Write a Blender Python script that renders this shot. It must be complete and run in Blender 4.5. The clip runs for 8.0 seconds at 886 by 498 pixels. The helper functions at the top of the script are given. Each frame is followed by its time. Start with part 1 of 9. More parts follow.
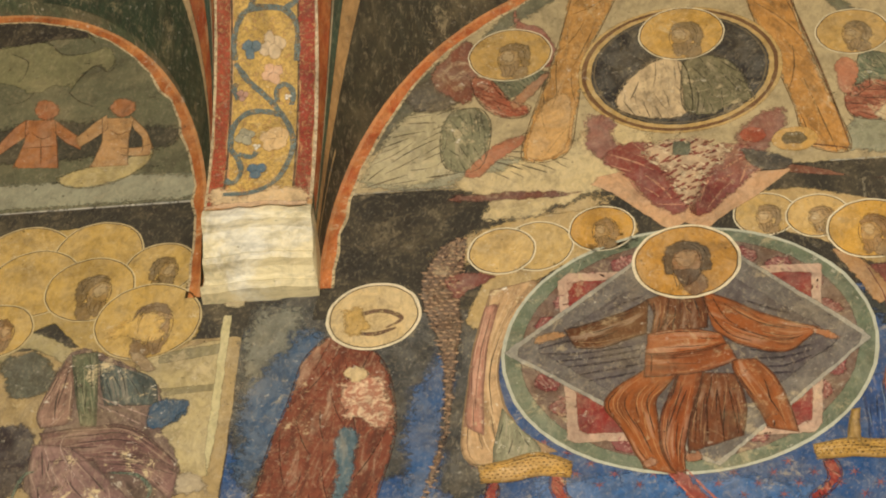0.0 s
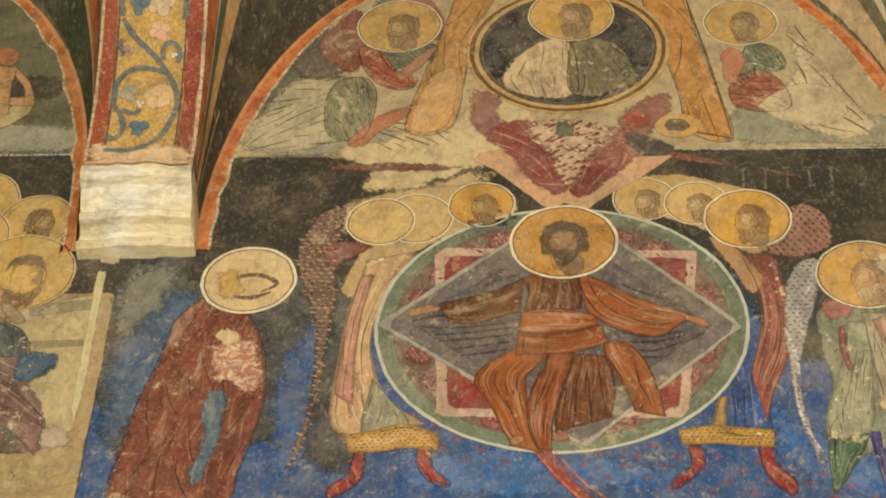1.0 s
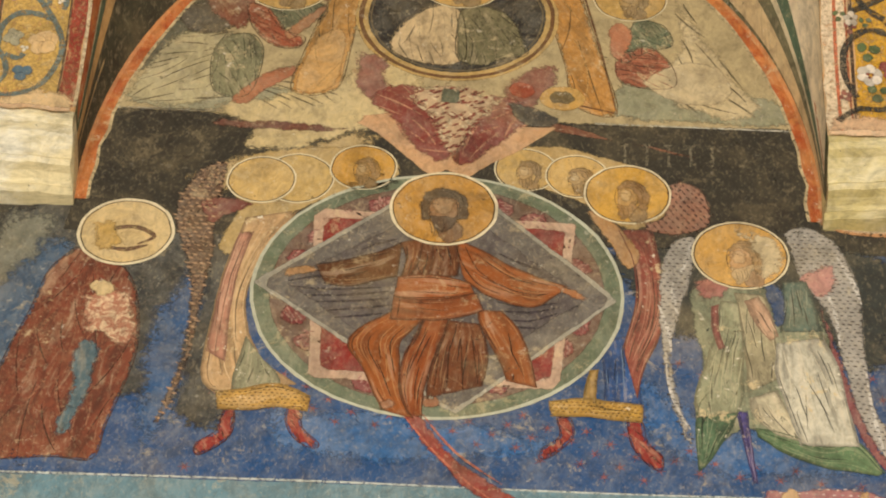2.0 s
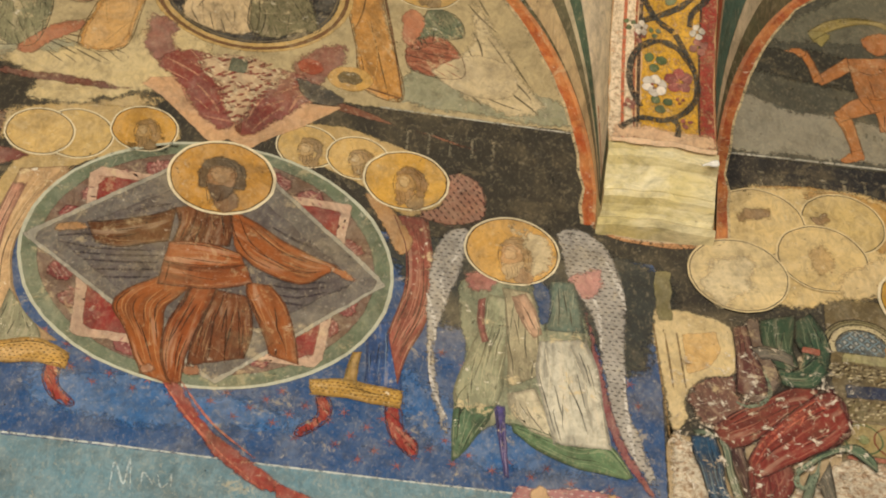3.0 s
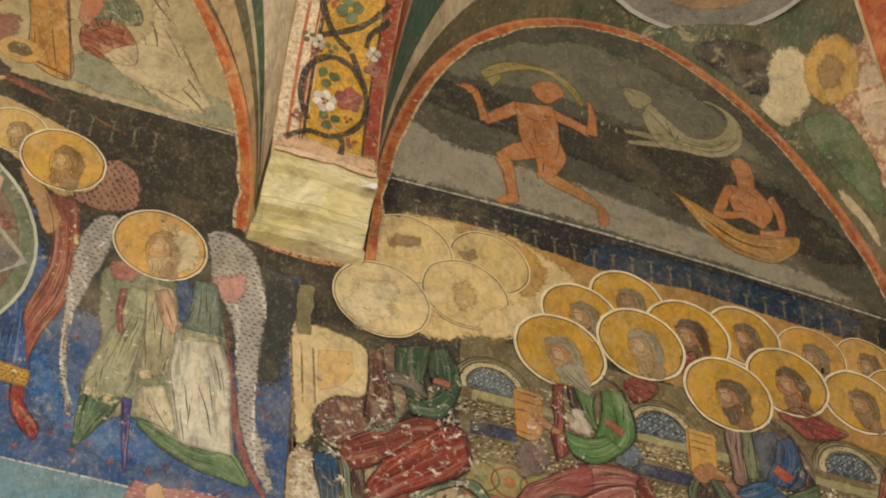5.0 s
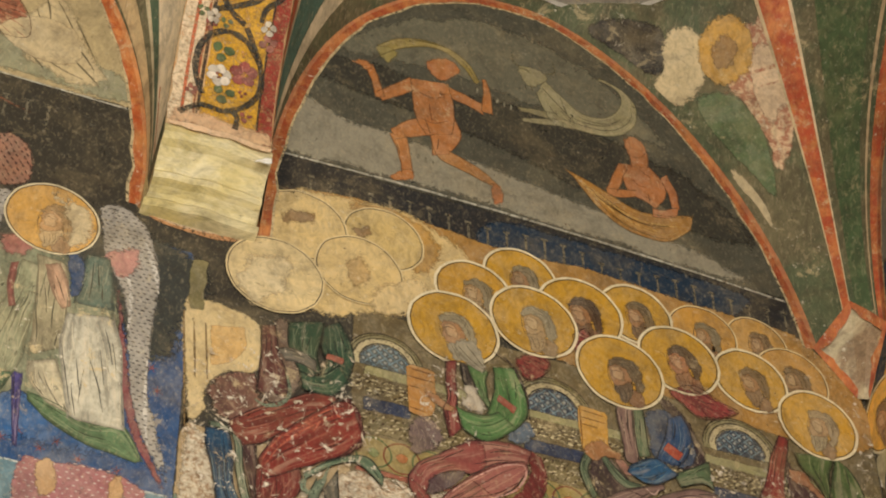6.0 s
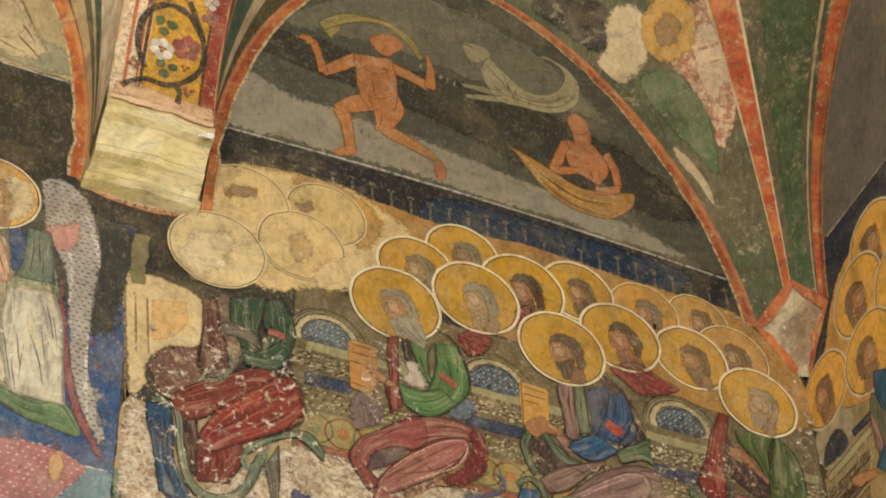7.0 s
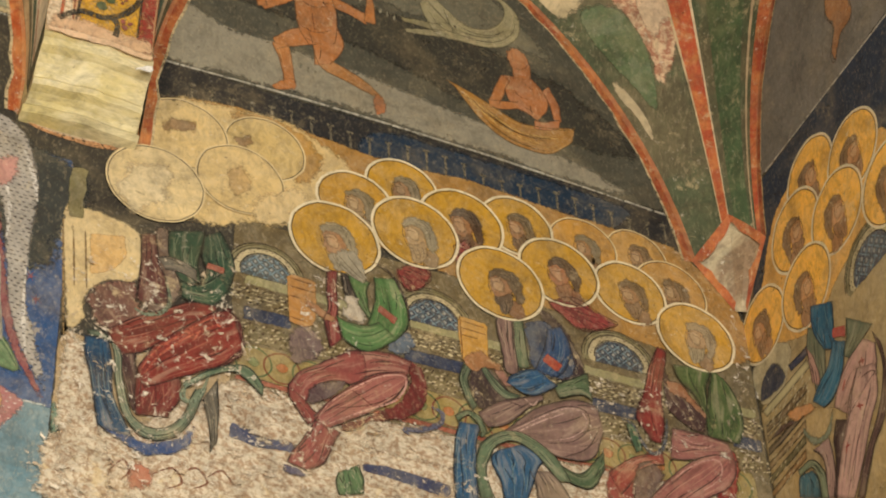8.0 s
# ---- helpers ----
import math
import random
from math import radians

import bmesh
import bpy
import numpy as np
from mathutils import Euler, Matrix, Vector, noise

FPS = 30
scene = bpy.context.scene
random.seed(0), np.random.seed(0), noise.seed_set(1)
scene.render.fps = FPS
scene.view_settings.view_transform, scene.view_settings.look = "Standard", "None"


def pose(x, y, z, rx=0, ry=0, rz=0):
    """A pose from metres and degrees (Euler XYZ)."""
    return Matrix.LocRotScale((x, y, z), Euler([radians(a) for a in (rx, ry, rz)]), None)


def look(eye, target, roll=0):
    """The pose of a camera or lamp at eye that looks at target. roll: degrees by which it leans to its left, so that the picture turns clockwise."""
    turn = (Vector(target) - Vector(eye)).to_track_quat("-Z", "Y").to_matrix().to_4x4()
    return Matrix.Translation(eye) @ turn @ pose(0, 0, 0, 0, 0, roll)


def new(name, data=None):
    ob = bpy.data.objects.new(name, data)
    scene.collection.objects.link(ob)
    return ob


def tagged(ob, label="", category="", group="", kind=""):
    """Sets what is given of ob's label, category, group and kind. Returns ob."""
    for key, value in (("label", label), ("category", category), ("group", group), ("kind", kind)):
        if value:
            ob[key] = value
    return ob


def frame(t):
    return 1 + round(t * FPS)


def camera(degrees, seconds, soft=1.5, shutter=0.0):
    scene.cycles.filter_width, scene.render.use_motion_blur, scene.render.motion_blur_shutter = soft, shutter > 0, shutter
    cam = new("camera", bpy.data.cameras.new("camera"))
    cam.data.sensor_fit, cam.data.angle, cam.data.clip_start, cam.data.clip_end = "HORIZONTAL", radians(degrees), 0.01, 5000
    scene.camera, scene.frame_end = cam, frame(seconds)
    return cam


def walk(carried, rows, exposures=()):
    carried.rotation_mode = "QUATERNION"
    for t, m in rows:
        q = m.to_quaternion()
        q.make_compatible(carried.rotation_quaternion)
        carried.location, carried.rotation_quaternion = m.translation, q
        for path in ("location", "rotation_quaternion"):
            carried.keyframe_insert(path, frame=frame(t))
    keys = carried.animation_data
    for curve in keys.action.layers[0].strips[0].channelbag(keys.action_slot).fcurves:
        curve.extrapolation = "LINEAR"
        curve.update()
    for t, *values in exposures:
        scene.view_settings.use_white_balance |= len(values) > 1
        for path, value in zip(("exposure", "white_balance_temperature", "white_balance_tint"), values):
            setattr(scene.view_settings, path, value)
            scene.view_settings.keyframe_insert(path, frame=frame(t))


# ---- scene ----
EYE = (0.133, -5.426, 1.6)
cam = camera(20.99, 8.0, 2.0)
# seconds, turn to the left, tilt up, lean
ROWS = [
    (0.0, 10.16, 47.73, 3.42),
    (0.5, 8.08, 47.53, 3.55),
    (1.0, 5.79, 47.20, 3.29),
    (2.3, -0.57, 46.38, 2.73),
    (2.5, -2.29, 46.34, 2.54),
    (3.0, -6.40, 46.25, 2.43),
    (3.5, -9.54, 46.27, 2.33),
    (4.0, -13.29, 46.47, 2.12),
    (4.5, -16.71, 46.71, 1.60),
    (4.7, -17.48, 46.79, 1.54),
    (5.8, -21.61, 46.32, -0.32),
    (6.0, -22.25, 46.17, -0.86),
    (6.5, -22.97, 45.79, -1.13),
    (7.0, -24.21, 45.56, -1.93),
    (7.5, -25.62, 45.25, -3.19),
    (8.0, -26.16, 43.93, -3.16),
]
walk(cam, [(t, pose(*EYE, 90 + tilt, 0, turn) @ pose(0, 0, 0, 0, 0, lean)) for t, turn, tilt, lean in ROWS],
     exposures=[(0.0, -0.03), (2.5, -0.03), (3.5, -0.11), (4.0, -0.22), (4.5, -0.26), (6.0, -0.12), (7.0, -0.04), (8.0, 0.01)])

# ---- light: pale sky, and lamps added for an assumed open porch ----
world = bpy.data.worlds.new("sky")
scene.world = world
world.use_nodes = True
wn = world.node_tree.nodes
sky = wn.new("ShaderNodeTexSky")
sky.sky_type, sky.sun_disc = "NISHITA", False
sky.sun_elevation, sky.sun_rotation = radians(38), radians(200)
world.node_tree.links.new(sky.outputs["Color"], wn["Background"].inputs["Color"])
wn["Background"].inputs["Strength"].default_value = 0.12

sun = new("sun", bpy.data.lights.new("sun", "SUN"))
sun.data.energy, sun.data.angle, sun.data.color = 2.5, radians(0.6), (1.0, 0.93, 0.82)
sun.matrix_world = look((0, -20, 16), (1, 0, 0.2))


def added_daylight(place, target, width, height, watts, tint):
    lamp = new("added_daylight", bpy.data.lights.new("added_daylight", "AREA"))
    lamp.data.shape, lamp.data.size, lamp.data.size_y = "RECTANGLE", width, height
    lamp.data.energy, lamp.data.color = watts, tint
    lamp.matrix_world = look(place, target)


# area lamps added in three assumed openings, in place of sky light
added_daylight((-2.6, -7.05, 4.6), (-1.2, 0, 7.6), 1.9, 3.6, 290, (1.0, 0.945, 0.875))
added_daylight((0.0, -7.05, 4.6), (0.2, 0, 7.6), 1.9, 3.6, 224, (1.0, 0.945, 0.875))
added_daylight((2.6, -7.05, 4.6), (2.2, 0, 7.6), 1.9, 3.6, 232, (1.0, 0.945, 0.885))
scene.view_settings.exposure = 0.0


# ---- materials ----
def srgb(r, g, b):
    return tuple(((c / 255 + 0.055) / 1.055) ** 2.4 if c > 10 else c / 255 / 12.92 for c in (r, g, b)) + (1.0,)


def nodes_of(name, rough=0.8):
    mat = bpy.data.materials.new(name)
    mat.use_nodes = True
    tree = mat.node_tree
    bsdf = tree.nodes["Principled BSDF"]
    bsdf.inputs["Roughness"].default_value = rough
    return mat, tree, bsdf


def noise_at(tree, place, scale, detail=5.0, rough=0.6, warp=0.0, stretch=None):
    if stretch:
        m = tree.nodes.new("ShaderNodeMapping")
        m.inputs["Scale"].default_value = stretch
        tree.links.new(place, m.inputs["Vector"])
        place = m.outputs["Vector"]
    n = tree.nodes.new("ShaderNodeTexNoise")
    n.inputs["Scale"].default_value, n.inputs["Detail"].default_value = scale, detail
    n.inputs["Roughness"].default_value, n.inputs["Distortion"].default_value = rough, warp
    tree.links.new(place, n.inputs["Vector"])
    return n.outputs["Fac"]


def ramp(tree, fac, lo, hi, a=0.0, b=1.0):
    r = tree.nodes.new("ShaderNodeMapRange")
    r.interpolation_type = "SMOOTHSTEP"
    for key, v in (("From Min", lo), ("From Max", hi), ("To Min", a), ("To Max", b)):
        r.inputs[key].default_value = v
    tree.links.new(fac, r.inputs["Value"])
    return r.outputs["Result"]


def mix(tree, fac, a, b, how="MIX"):
    m = tree.nodes.new("ShaderNodeMix")
    m.data_type, m.blend_type = "RGBA", how
    for v, i in ((fac, 0), (a, 6), (b, 7)):
        if isinstance(v, (int, float, tuple)):
            m.inputs[i].default_value = v
        else:
            tree.links.new(v, m.inputs[i])
    return m.outputs[2]


def times(tree, a, b):
    m = tree.nodes.new("ShaderNodeMath")
    m.operation = "MULTIPLY"
    for v, i in ((a, 0), (b, 1)):
        if isinstance(v, (int, float)):
            m.inputs[i].default_value = v
        else:
            tree.links.new(v, m.inputs[i])
    return m.outputs[0]


def fresco(name, wear=1.0, rough=0.78, streak=(1.0, 1.0, 0.6), colour=None, second=None, slant=None, soft=False, dry=False, mottle=2.2, flake=0.0, strip=False, calm=1.0, tone=0.0, bare=(226, 190, 136)):
    """Old wall painting: pigment, brush streaks, patches rubbed to the plaster, chips and grime."""
    mat, tree, bsdf = nodes_of(name, rough)
    place = tree.nodes.new("ShaderNodeNewGeometry").outputs["Position"]
    if colour is None:
        info = tree.nodes.new("ShaderNodeObjectInfo")
        base = info.outputs["Color"]
    else:
        base = colour
    if second is not None:
        base = mix(tree, ramp(tree, noise_at(tree, place, mottle, 9, 0.7, 0.6), 0.44, 0.58), base, second)
    if slant is not None:
        # soft painted drapery across the run of the cloth
        a = radians(slant)
        parts = []
        for way in ((math.sin(a), math.sin(a), -math.cos(a)), (0.22 * math.cos(a), 0.22 * math.cos(a), 0.22 * math.sin(a))):
            dot = tree.nodes.new("ShaderNodeVectorMath")
            dot.operation = "DOT_PRODUCT"
            dot.inputs[1].default_value = way
            tree.links.new(place, dot.inputs[0])
            parts.append(dot.outputs["Value"])
        both = tree.nodes.new("ShaderNodeCombineXYZ")
        tree.links.new(parts[0], both.inputs[0])
        tree.links.new(parts[1], both.inputs[1])
        run = noise_at(tree, both.outputs[0], 21, 3.5, 0.55, 0.9)
        base0 = base
        base = mix(tree, ramp(tree, run, 0.3, 0.5, 0.8, 0.0), base0, mix(tree, 0.6, base0, srgb(30, 22, 18)))
        base = mix(tree, ramp(tree, run, 0.54, 0.7, 0.0, 0.62), base, mix(tree, 0.38, base0, srgb(236, 212, 170)))
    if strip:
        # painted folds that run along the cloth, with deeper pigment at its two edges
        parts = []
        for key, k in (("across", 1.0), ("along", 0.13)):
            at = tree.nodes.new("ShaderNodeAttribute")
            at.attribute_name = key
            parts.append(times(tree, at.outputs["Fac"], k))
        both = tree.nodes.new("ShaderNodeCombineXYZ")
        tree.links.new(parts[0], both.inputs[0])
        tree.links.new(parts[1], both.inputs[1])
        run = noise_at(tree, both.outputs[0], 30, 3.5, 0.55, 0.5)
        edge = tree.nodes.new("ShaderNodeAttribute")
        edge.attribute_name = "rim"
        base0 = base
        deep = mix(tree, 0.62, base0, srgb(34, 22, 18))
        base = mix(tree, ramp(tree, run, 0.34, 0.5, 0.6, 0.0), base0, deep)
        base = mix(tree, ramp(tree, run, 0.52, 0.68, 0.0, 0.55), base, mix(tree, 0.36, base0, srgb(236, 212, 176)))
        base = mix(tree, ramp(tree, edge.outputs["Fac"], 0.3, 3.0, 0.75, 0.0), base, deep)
    if tone:
        # worn by touch and damp: thinner, paler pigment in uneven patches
        thin = noise_at(tree, place, 8, 11, 0.78, 0.7)
        base = mix(tree, ramp(tree, thin, 0.4, 0.62, 0.0, tone), base, mix(tree, 0.7, base, srgb(*bare)))
        base = mix(tree, ramp(tree, noise_at(tree, place, 5, 9, 0.7, 0.5), 0.36, 0.5, 0.5 * tone, 0.0), base, mix(tree, 0.6, base, srgb(70, 40, 24)))
    # cloudy fading of the pigment
    cloud = noise_at(tree, place, 3.1, 9, 0.68, 0.4)
    col = mix(tree, ramp(tree, cloud, 0.46, 0.74, 0.0, 0.7), base, mix(tree, 0.3, base, srgb(204, 180, 130)))
    murk = noise_at(tree, place, 5.5, 10, 0.72, 0.6)
    col = mix(tree, ramp(tree, murk, 0.32, 0.55, 0.72 * calm, 0.0), col, mix(tree, 0.55, col, srgb(34, 28, 22)))
    # brush streaks
    brush = noise_at(tree, place, 30, 6, 0.72, 1.2, streak)
    col = mix(tree, ramp(tree, brush, 0.3, 0.62, 0.6 * calm, 0.0), col, mix(tree, 0.6, col, srgb(38, 30, 22)))
    brush2 = noise_at(tree, place, 85, 4, 0.7, 0.6, streak)
    col = mix(tree, ramp(tree, brush2, 0.5, 0.75, 0.0, 0.45 * calm), col, mix(tree, 0.5, col, srgb(226, 204, 160)))
    # rubbed patches where the plaster shows, more in some stretches than in others
    field = ramp(tree, noise_at(tree, place, 1.5, 4, 0.6, 0.3), 0.36, 0.6)
    rub = noise_at(tree, place, 9.0, 14, 0.8, 0.4)
    near = tree.nodes.new("ShaderNodeMath")
    near.operation = "ADD"
    tree.links.new(rub, near.inputs[0])
    tree.links.new(times(tree, field, 0.075), near.inputs[1])
    col = mix(tree, ramp(tree, near.outputs[0], 0.615, 0.67, 0.0, 0.6 * wear), col, srgb(206, 184, 138))
    # dark smoke and damp
    damp = noise_at(tree, place, 1.7, 9, 0.72, 0.7)
    col = mix(tree, ramp(tree, damp, 0.53, 0.7, 0.0, 0.55 * calm), col, mix(tree, 0.6, col, srgb(52, 44, 34)))
    # small chips and pits
    chip = noise_at(tree, place, 33, 7, 0.75, 0.2)
    chips = times(tree, ramp(tree, chip, 0.61, 0.64), field)
    col = mix(tree, times(tree, chips, 0.7 * wear), col, srgb(226, 214, 186))
    pits = times(tree, ramp(tree, noise_at(tree, place, 47, 6, 0.7), 0.655, 0.685), 0.7)
    col = mix(tree, pits, col, srgb(44, 36, 28))
    tree.links.new(col, bsdf.inputs["Base Color"])
    # uneven sheen and relief
    tree.links.new(ramp(tree, noise_at(tree, place, 6, 4), 0.3, 0.7, rough - 0.14, rough + 0.1), bsdf.inputs["Roughness"])
    bsdf.inputs["Specular IOR Level"].default_value = 0.3
    bump = tree.nodes.new("ShaderNodeBump")
    bump.inputs["Strength"].default_value, bump.inputs["Distance"].default_value = 0.55, 0.006
    high = tree.nodes.new("ShaderNodeMath")
    high.operation = "SUBTRACT"
    tree.links.new(noise_at(tree, place, 11, 8, 0.6), high.inputs[0])
    tree.links.new(times(tree, chips, 0.6), high.inputs[1])
    tree.links.new(high.outputs[0], bump.inputs["Height"])
    tree.links.new(bump.outputs["Normal"], bsdf.inputs["Normal"])
    if flake:
        # only scattered flakes are left, or bared
        tree.links.new(ramp(tree, noise_at(tree, place, 27, 12, 0.8, 0.5), 0.5 + flake, 0.53 + flake), bsdf.inputs["Alpha"])
    elif soft or dry:
        # the paint thins out: at its brushed edge, and where flakes are lost
        lost = ramp(tree, noise_at(tree, place, 16, 12, 0.78, 0.6), 0.6, 0.66, 0.0, 0.8)
        if soft:
            rim = tree.nodes.new("ShaderNodeAttribute")
            rim.attribute_name = "rim"
            add = tree.nodes.new("ShaderNodeMath")
            add.operation = "ADD"
            tree.links.new(rim.outputs["Fac"], add.inputs[0])
            tree.links.new(ramp(tree, noise_at(tree, place, 42, 8, 0.75, 0.5), 0.25, 0.75, -0.6, 0.6), add.inputs[1])
            cover = ramp(tree, add.outputs[0], 0.0, 0.85)
            lost = times(tree, lost, field)
        else:
            cover = ramp(tree, noise_at(tree, place, 70, 6, 0.7, 0.4), 0.32, 0.56, 0.15, 0.95)
        keep = tree.nodes.new("ShaderNodeMath")
        keep.operation, keep.use_clamp = "SUBTRACT", True
        tree.links.new(cover, keep.inputs[0])
        tree.links.new(lost, keep.inputs[1])
        tree.links.new(keep.outputs[0], bsdf.inputs["Alpha"])
    return mat


PAINT = fresco("fresco_paint", wear=0.6, soft=True, calm=0.9, tone=0.22, bare=(190, 184, 164))
BASE = fresco("fresco_ground", wear=0.35)
DRAPES = {k: fresco("fresco_drapery", slant=k, soft=True) for k in (-100, -80, -60, -40, -20, 0, 20)}
WORN = fresco("worn_painting", 1.0, 0.85, (0.5, 1, 1.4), srgb(212, 198, 170), srgb(164, 136, 106), soft=True, mottle=55)
SMOKE = fresco("smoky_paint", wear=0.2, soft=True, calm=0.8)
FLAKED = fresco("bared_plaster", 0.5, 0.85, (1, 1, 1), srgb(230, 218, 194), srgb(200, 178, 146), mottle=9, flake=0.06)
FINE = fresco("fresco_line", wear=0.55, dry=True)
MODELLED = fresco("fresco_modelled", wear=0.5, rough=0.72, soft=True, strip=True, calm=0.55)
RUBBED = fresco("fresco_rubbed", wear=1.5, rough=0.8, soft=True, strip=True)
LINE = fresco("fresco_brush_line", wear=0.35, calm=0.6)
RIBPAINT = fresco("fresco_rib", wear=0.8, streak=(1.0, 0.5, 0.3), calm=0.8, tone=0.85, bare=(222, 152, 84))
FIELD = fresco("vault_stripe", wear=0.5, streak=(1.0, 0.5, 0.3))
WEB = fresco("vault_paint", 0.8, 0.8, (1.0, 0.5, 0.3), srgb(84, 92, 64), srgb(108, 100, 72))
LIME = fresco("limewashed_stone", 0.4, 0.5, (0.3, 1, 1), srgb(224, 208, 160), srgb(236, 228, 200))
YELLOWED = fresco("yellowed_limewash", 0.5, 0.5, (0.3, 1, 1), srgb(206, 188, 124), srgb(220, 206, 158))
REDWORN = fresco("worn_red", 1.0, 0.85, (1, 0.5, 0.3), srgb(172, 116, 88), srgb(220, 188, 148), soft=True, mottle=30)
PEEL = fresco("peeling_limewash", 1.0, 0.7, (1, 1, 1), srgb(204, 188, 150), srgb(156, 130, 100))
PLASTER = fresco("old_plaster", 0.8, 0.85, (1, 1, 1), srgb(150, 132, 98), srgb(120, 104, 78))
STONE = fresco("floor_stone", 0.4, 0.6, (1, 1, 1), srgb(184, 172, 148), srgb(160, 148, 126))


# ---- helpers for building ----
def mesh_ob(name, bm, mat, parent=None, label=""):
    me = bpy.data.meshes.new(name)
    bm.to_mesh(me)
    bm.free()
    ob = new(name, me)
    me.materials.append(mat)
    ob.parent = parent
    if label:
        ob["label"] = label
    return ob


def box(bm, x0, x1, y0, y1, z0, z1):
    v = [bm.verts.new((x, y, z)) for x in (x0, x1) for y in (y0, y1) for z in (z0, z1)]
    for f in ((0, 1, 3, 2), (4, 6, 7, 5), (0, 4, 5, 1), (2, 3, 7, 6), (0, 2, 6, 4), (1, 5, 7, 3)):
        bm.faces.new([v[i] for i in f])


def glide(pts, steps=5, closed=True):
    """A smooth line through a few points (Catmull-Rom)."""
    n, out = len(pts), []
    for i in range(n if closed else n - 1):
        a, b, c, d = (Vector(pts[k % n] if closed else pts[max(0, min(n - 1, k))]) for k in (i - 1, i, i + 1, i + 2))
        for s in range(steps):
            t = s / steps
            out.append(0.5 * (2 * b + (c - a) * t + (2 * a - 5 * b + 4 * c - d) * t * t + (3 * b - a - 3 * c + d) * t**3))
    if not closed:
        out.append(Vector(pts[-1]))
    return out


def ragged(pts, amount):
    """Uneven, hand-painted edge."""
    return [p + amount * Vector((noise.noise((p[0] * 17, p[1] * 17, 3.1)) + 0.5 * noise.noise((p[0] * 51, p[1] * 51, 5.0)),
                                 noise.noise((p[0] * 17, p[1] * 17, 9.7)) + 0.5 * noise.noise((p[0] * 51, p[1] * 51, 8.0)))) for p in pts]


def on_north(p, layer):
    return (p[0], -0.003 - 0.0005 * layer, p[1])


EAST = 4.018


def on_east(p, layer):
    return (EAST - 0.003 - 0.0005 * layer, p[0], p[1])


def fill(bm, pts, layer, put):
    bm.faces.new([bm.verts.new(put(p, layer)) for p in pts])


def brushed(bm, pts, layer, put, feather=0.02):
    """A painted field as a fine net; each knot knows how deep it lies inside the outline, so that the margin can thin out."""
    rim = bm.verts.layers.float.new("rim")
    a = np.array([(p[0], p[1]) for p in pts])
    e = np.roll(a, -1, 0) - a
    area = 0.5 * abs(np.sum(a[:, 0] * np.roll(a[:, 1], -1) - np.roll(a[:, 0], -1) * a[:, 1]))
    wide = 2 * area / max(1e-6, np.sum(np.hypot(e[:, 0], e[:, 1])))
    lo, hi = a.min(0), a.max(0)
    cell = max(min(max(0.3 * wide, 0.006), 0.04), (hi - lo).max() / 110)
    deep = min(feather, 0.45 * wide)
    nx, nz = (int(v) + 3 for v in (hi - lo) / cell)
    gx, gz = np.meshgrid(lo[0] + cell * (np.arange(nx) - 1), lo[1] + cell * (np.arange(nz) - 1), indexing="ij")
    q = np.stack([gx.ravel(), gz.ravel()], 1)
    far, turns = np.full(len(q), 1e9), np.zeros(len(q))
    for p, d in zip(a, e):
        w = q - p
        t = np.clip((w @ d) / max(1e-12, d @ d), 0, 1)
        far = np.minimum(far, np.hypot(w[:, 0] - t * d[0], w[:, 1] - t * d[1]))
        side = d[0] * w[:, 1] - d[1] * w[:, 0]
        turns += ((w[:, 1] >= 0) & (w[:, 1] < d[1]) & (side > 0)).astype(float) - ((w[:, 1] < 0) & (w[:, 1] >= d[1]) & (side < 0)).astype(float)
    depth = np.where(turns != 0, far, -far).reshape(nx, nz)
    knots = {}

    def knot(i, k):
        if (i, k) not in knots:
            v = knots[i, k] = bm.verts.new(put(Vector((gx[i, k], gz[i, k])), layer))
            v[rim] = float(depth[i, k] / deep)
        return knots[i, k]

    for i in range(nx - 1):
        for k in range(nz - 1):
            if depth[i:i + 2, k:k + 2].max() > 0:
                bm.faces.new((knot(i, k), knot(i + 1, k), knot(i + 1, k + 1), knot(i, k + 1)))


def ribbon(bm, line, width, layer, put, taper=True):
    """A brush stroke along a line."""
    n, last = len(line), None
    for i, p in enumerate(line):
        d = (line[min(i + 1, n - 1)] - line[max(i - 1, 0)]).normalized()
        w = width * 0.5 * (0.25 + 0.75 * math.sin(math.pi * (i + 0.5) / n) if taper else 1.0) * (1 + 0.35 * noise.noise((p[0] * 30, p[1] * 30, 1)))
        side = Vector((-d[1], d[0])) * w
        pair = [bm.verts.new(put(p + side, layer)), bm.verts.new(put(p - side, layer))]
        if last:
            bm.faces.new((last[0], pair[0], pair[1], last[1]))
        last = pair


def inside(p, poly):
    hit, j = False, len(poly) - 1
    for i in range(len(poly)):
        a, b = poly[i], poly[j]
        if (a[1] > p[1]) != (b[1] > p[1]) and p[0] < (b[0] - a[0]) * (p[1] - a[1]) / (b[1] - a[1]) + a[0]:
            hit = not hit
        j = i
    return hit


def tint(ob, rgb):
    ob.color = srgb(*rgb)
    return ob


def patch(name, pts, rgb, layer, parent=None, label="", put=on_north, edge=0.006, steps=5, mat=None):
    bm = bmesh.new()
    brushed(bm, ragged(glide(pts, steps), edge), layer, put, max(0.013, edge))
    return tint(mesh_ob(name, bm, mat or PAINT, parent, label), rgb)


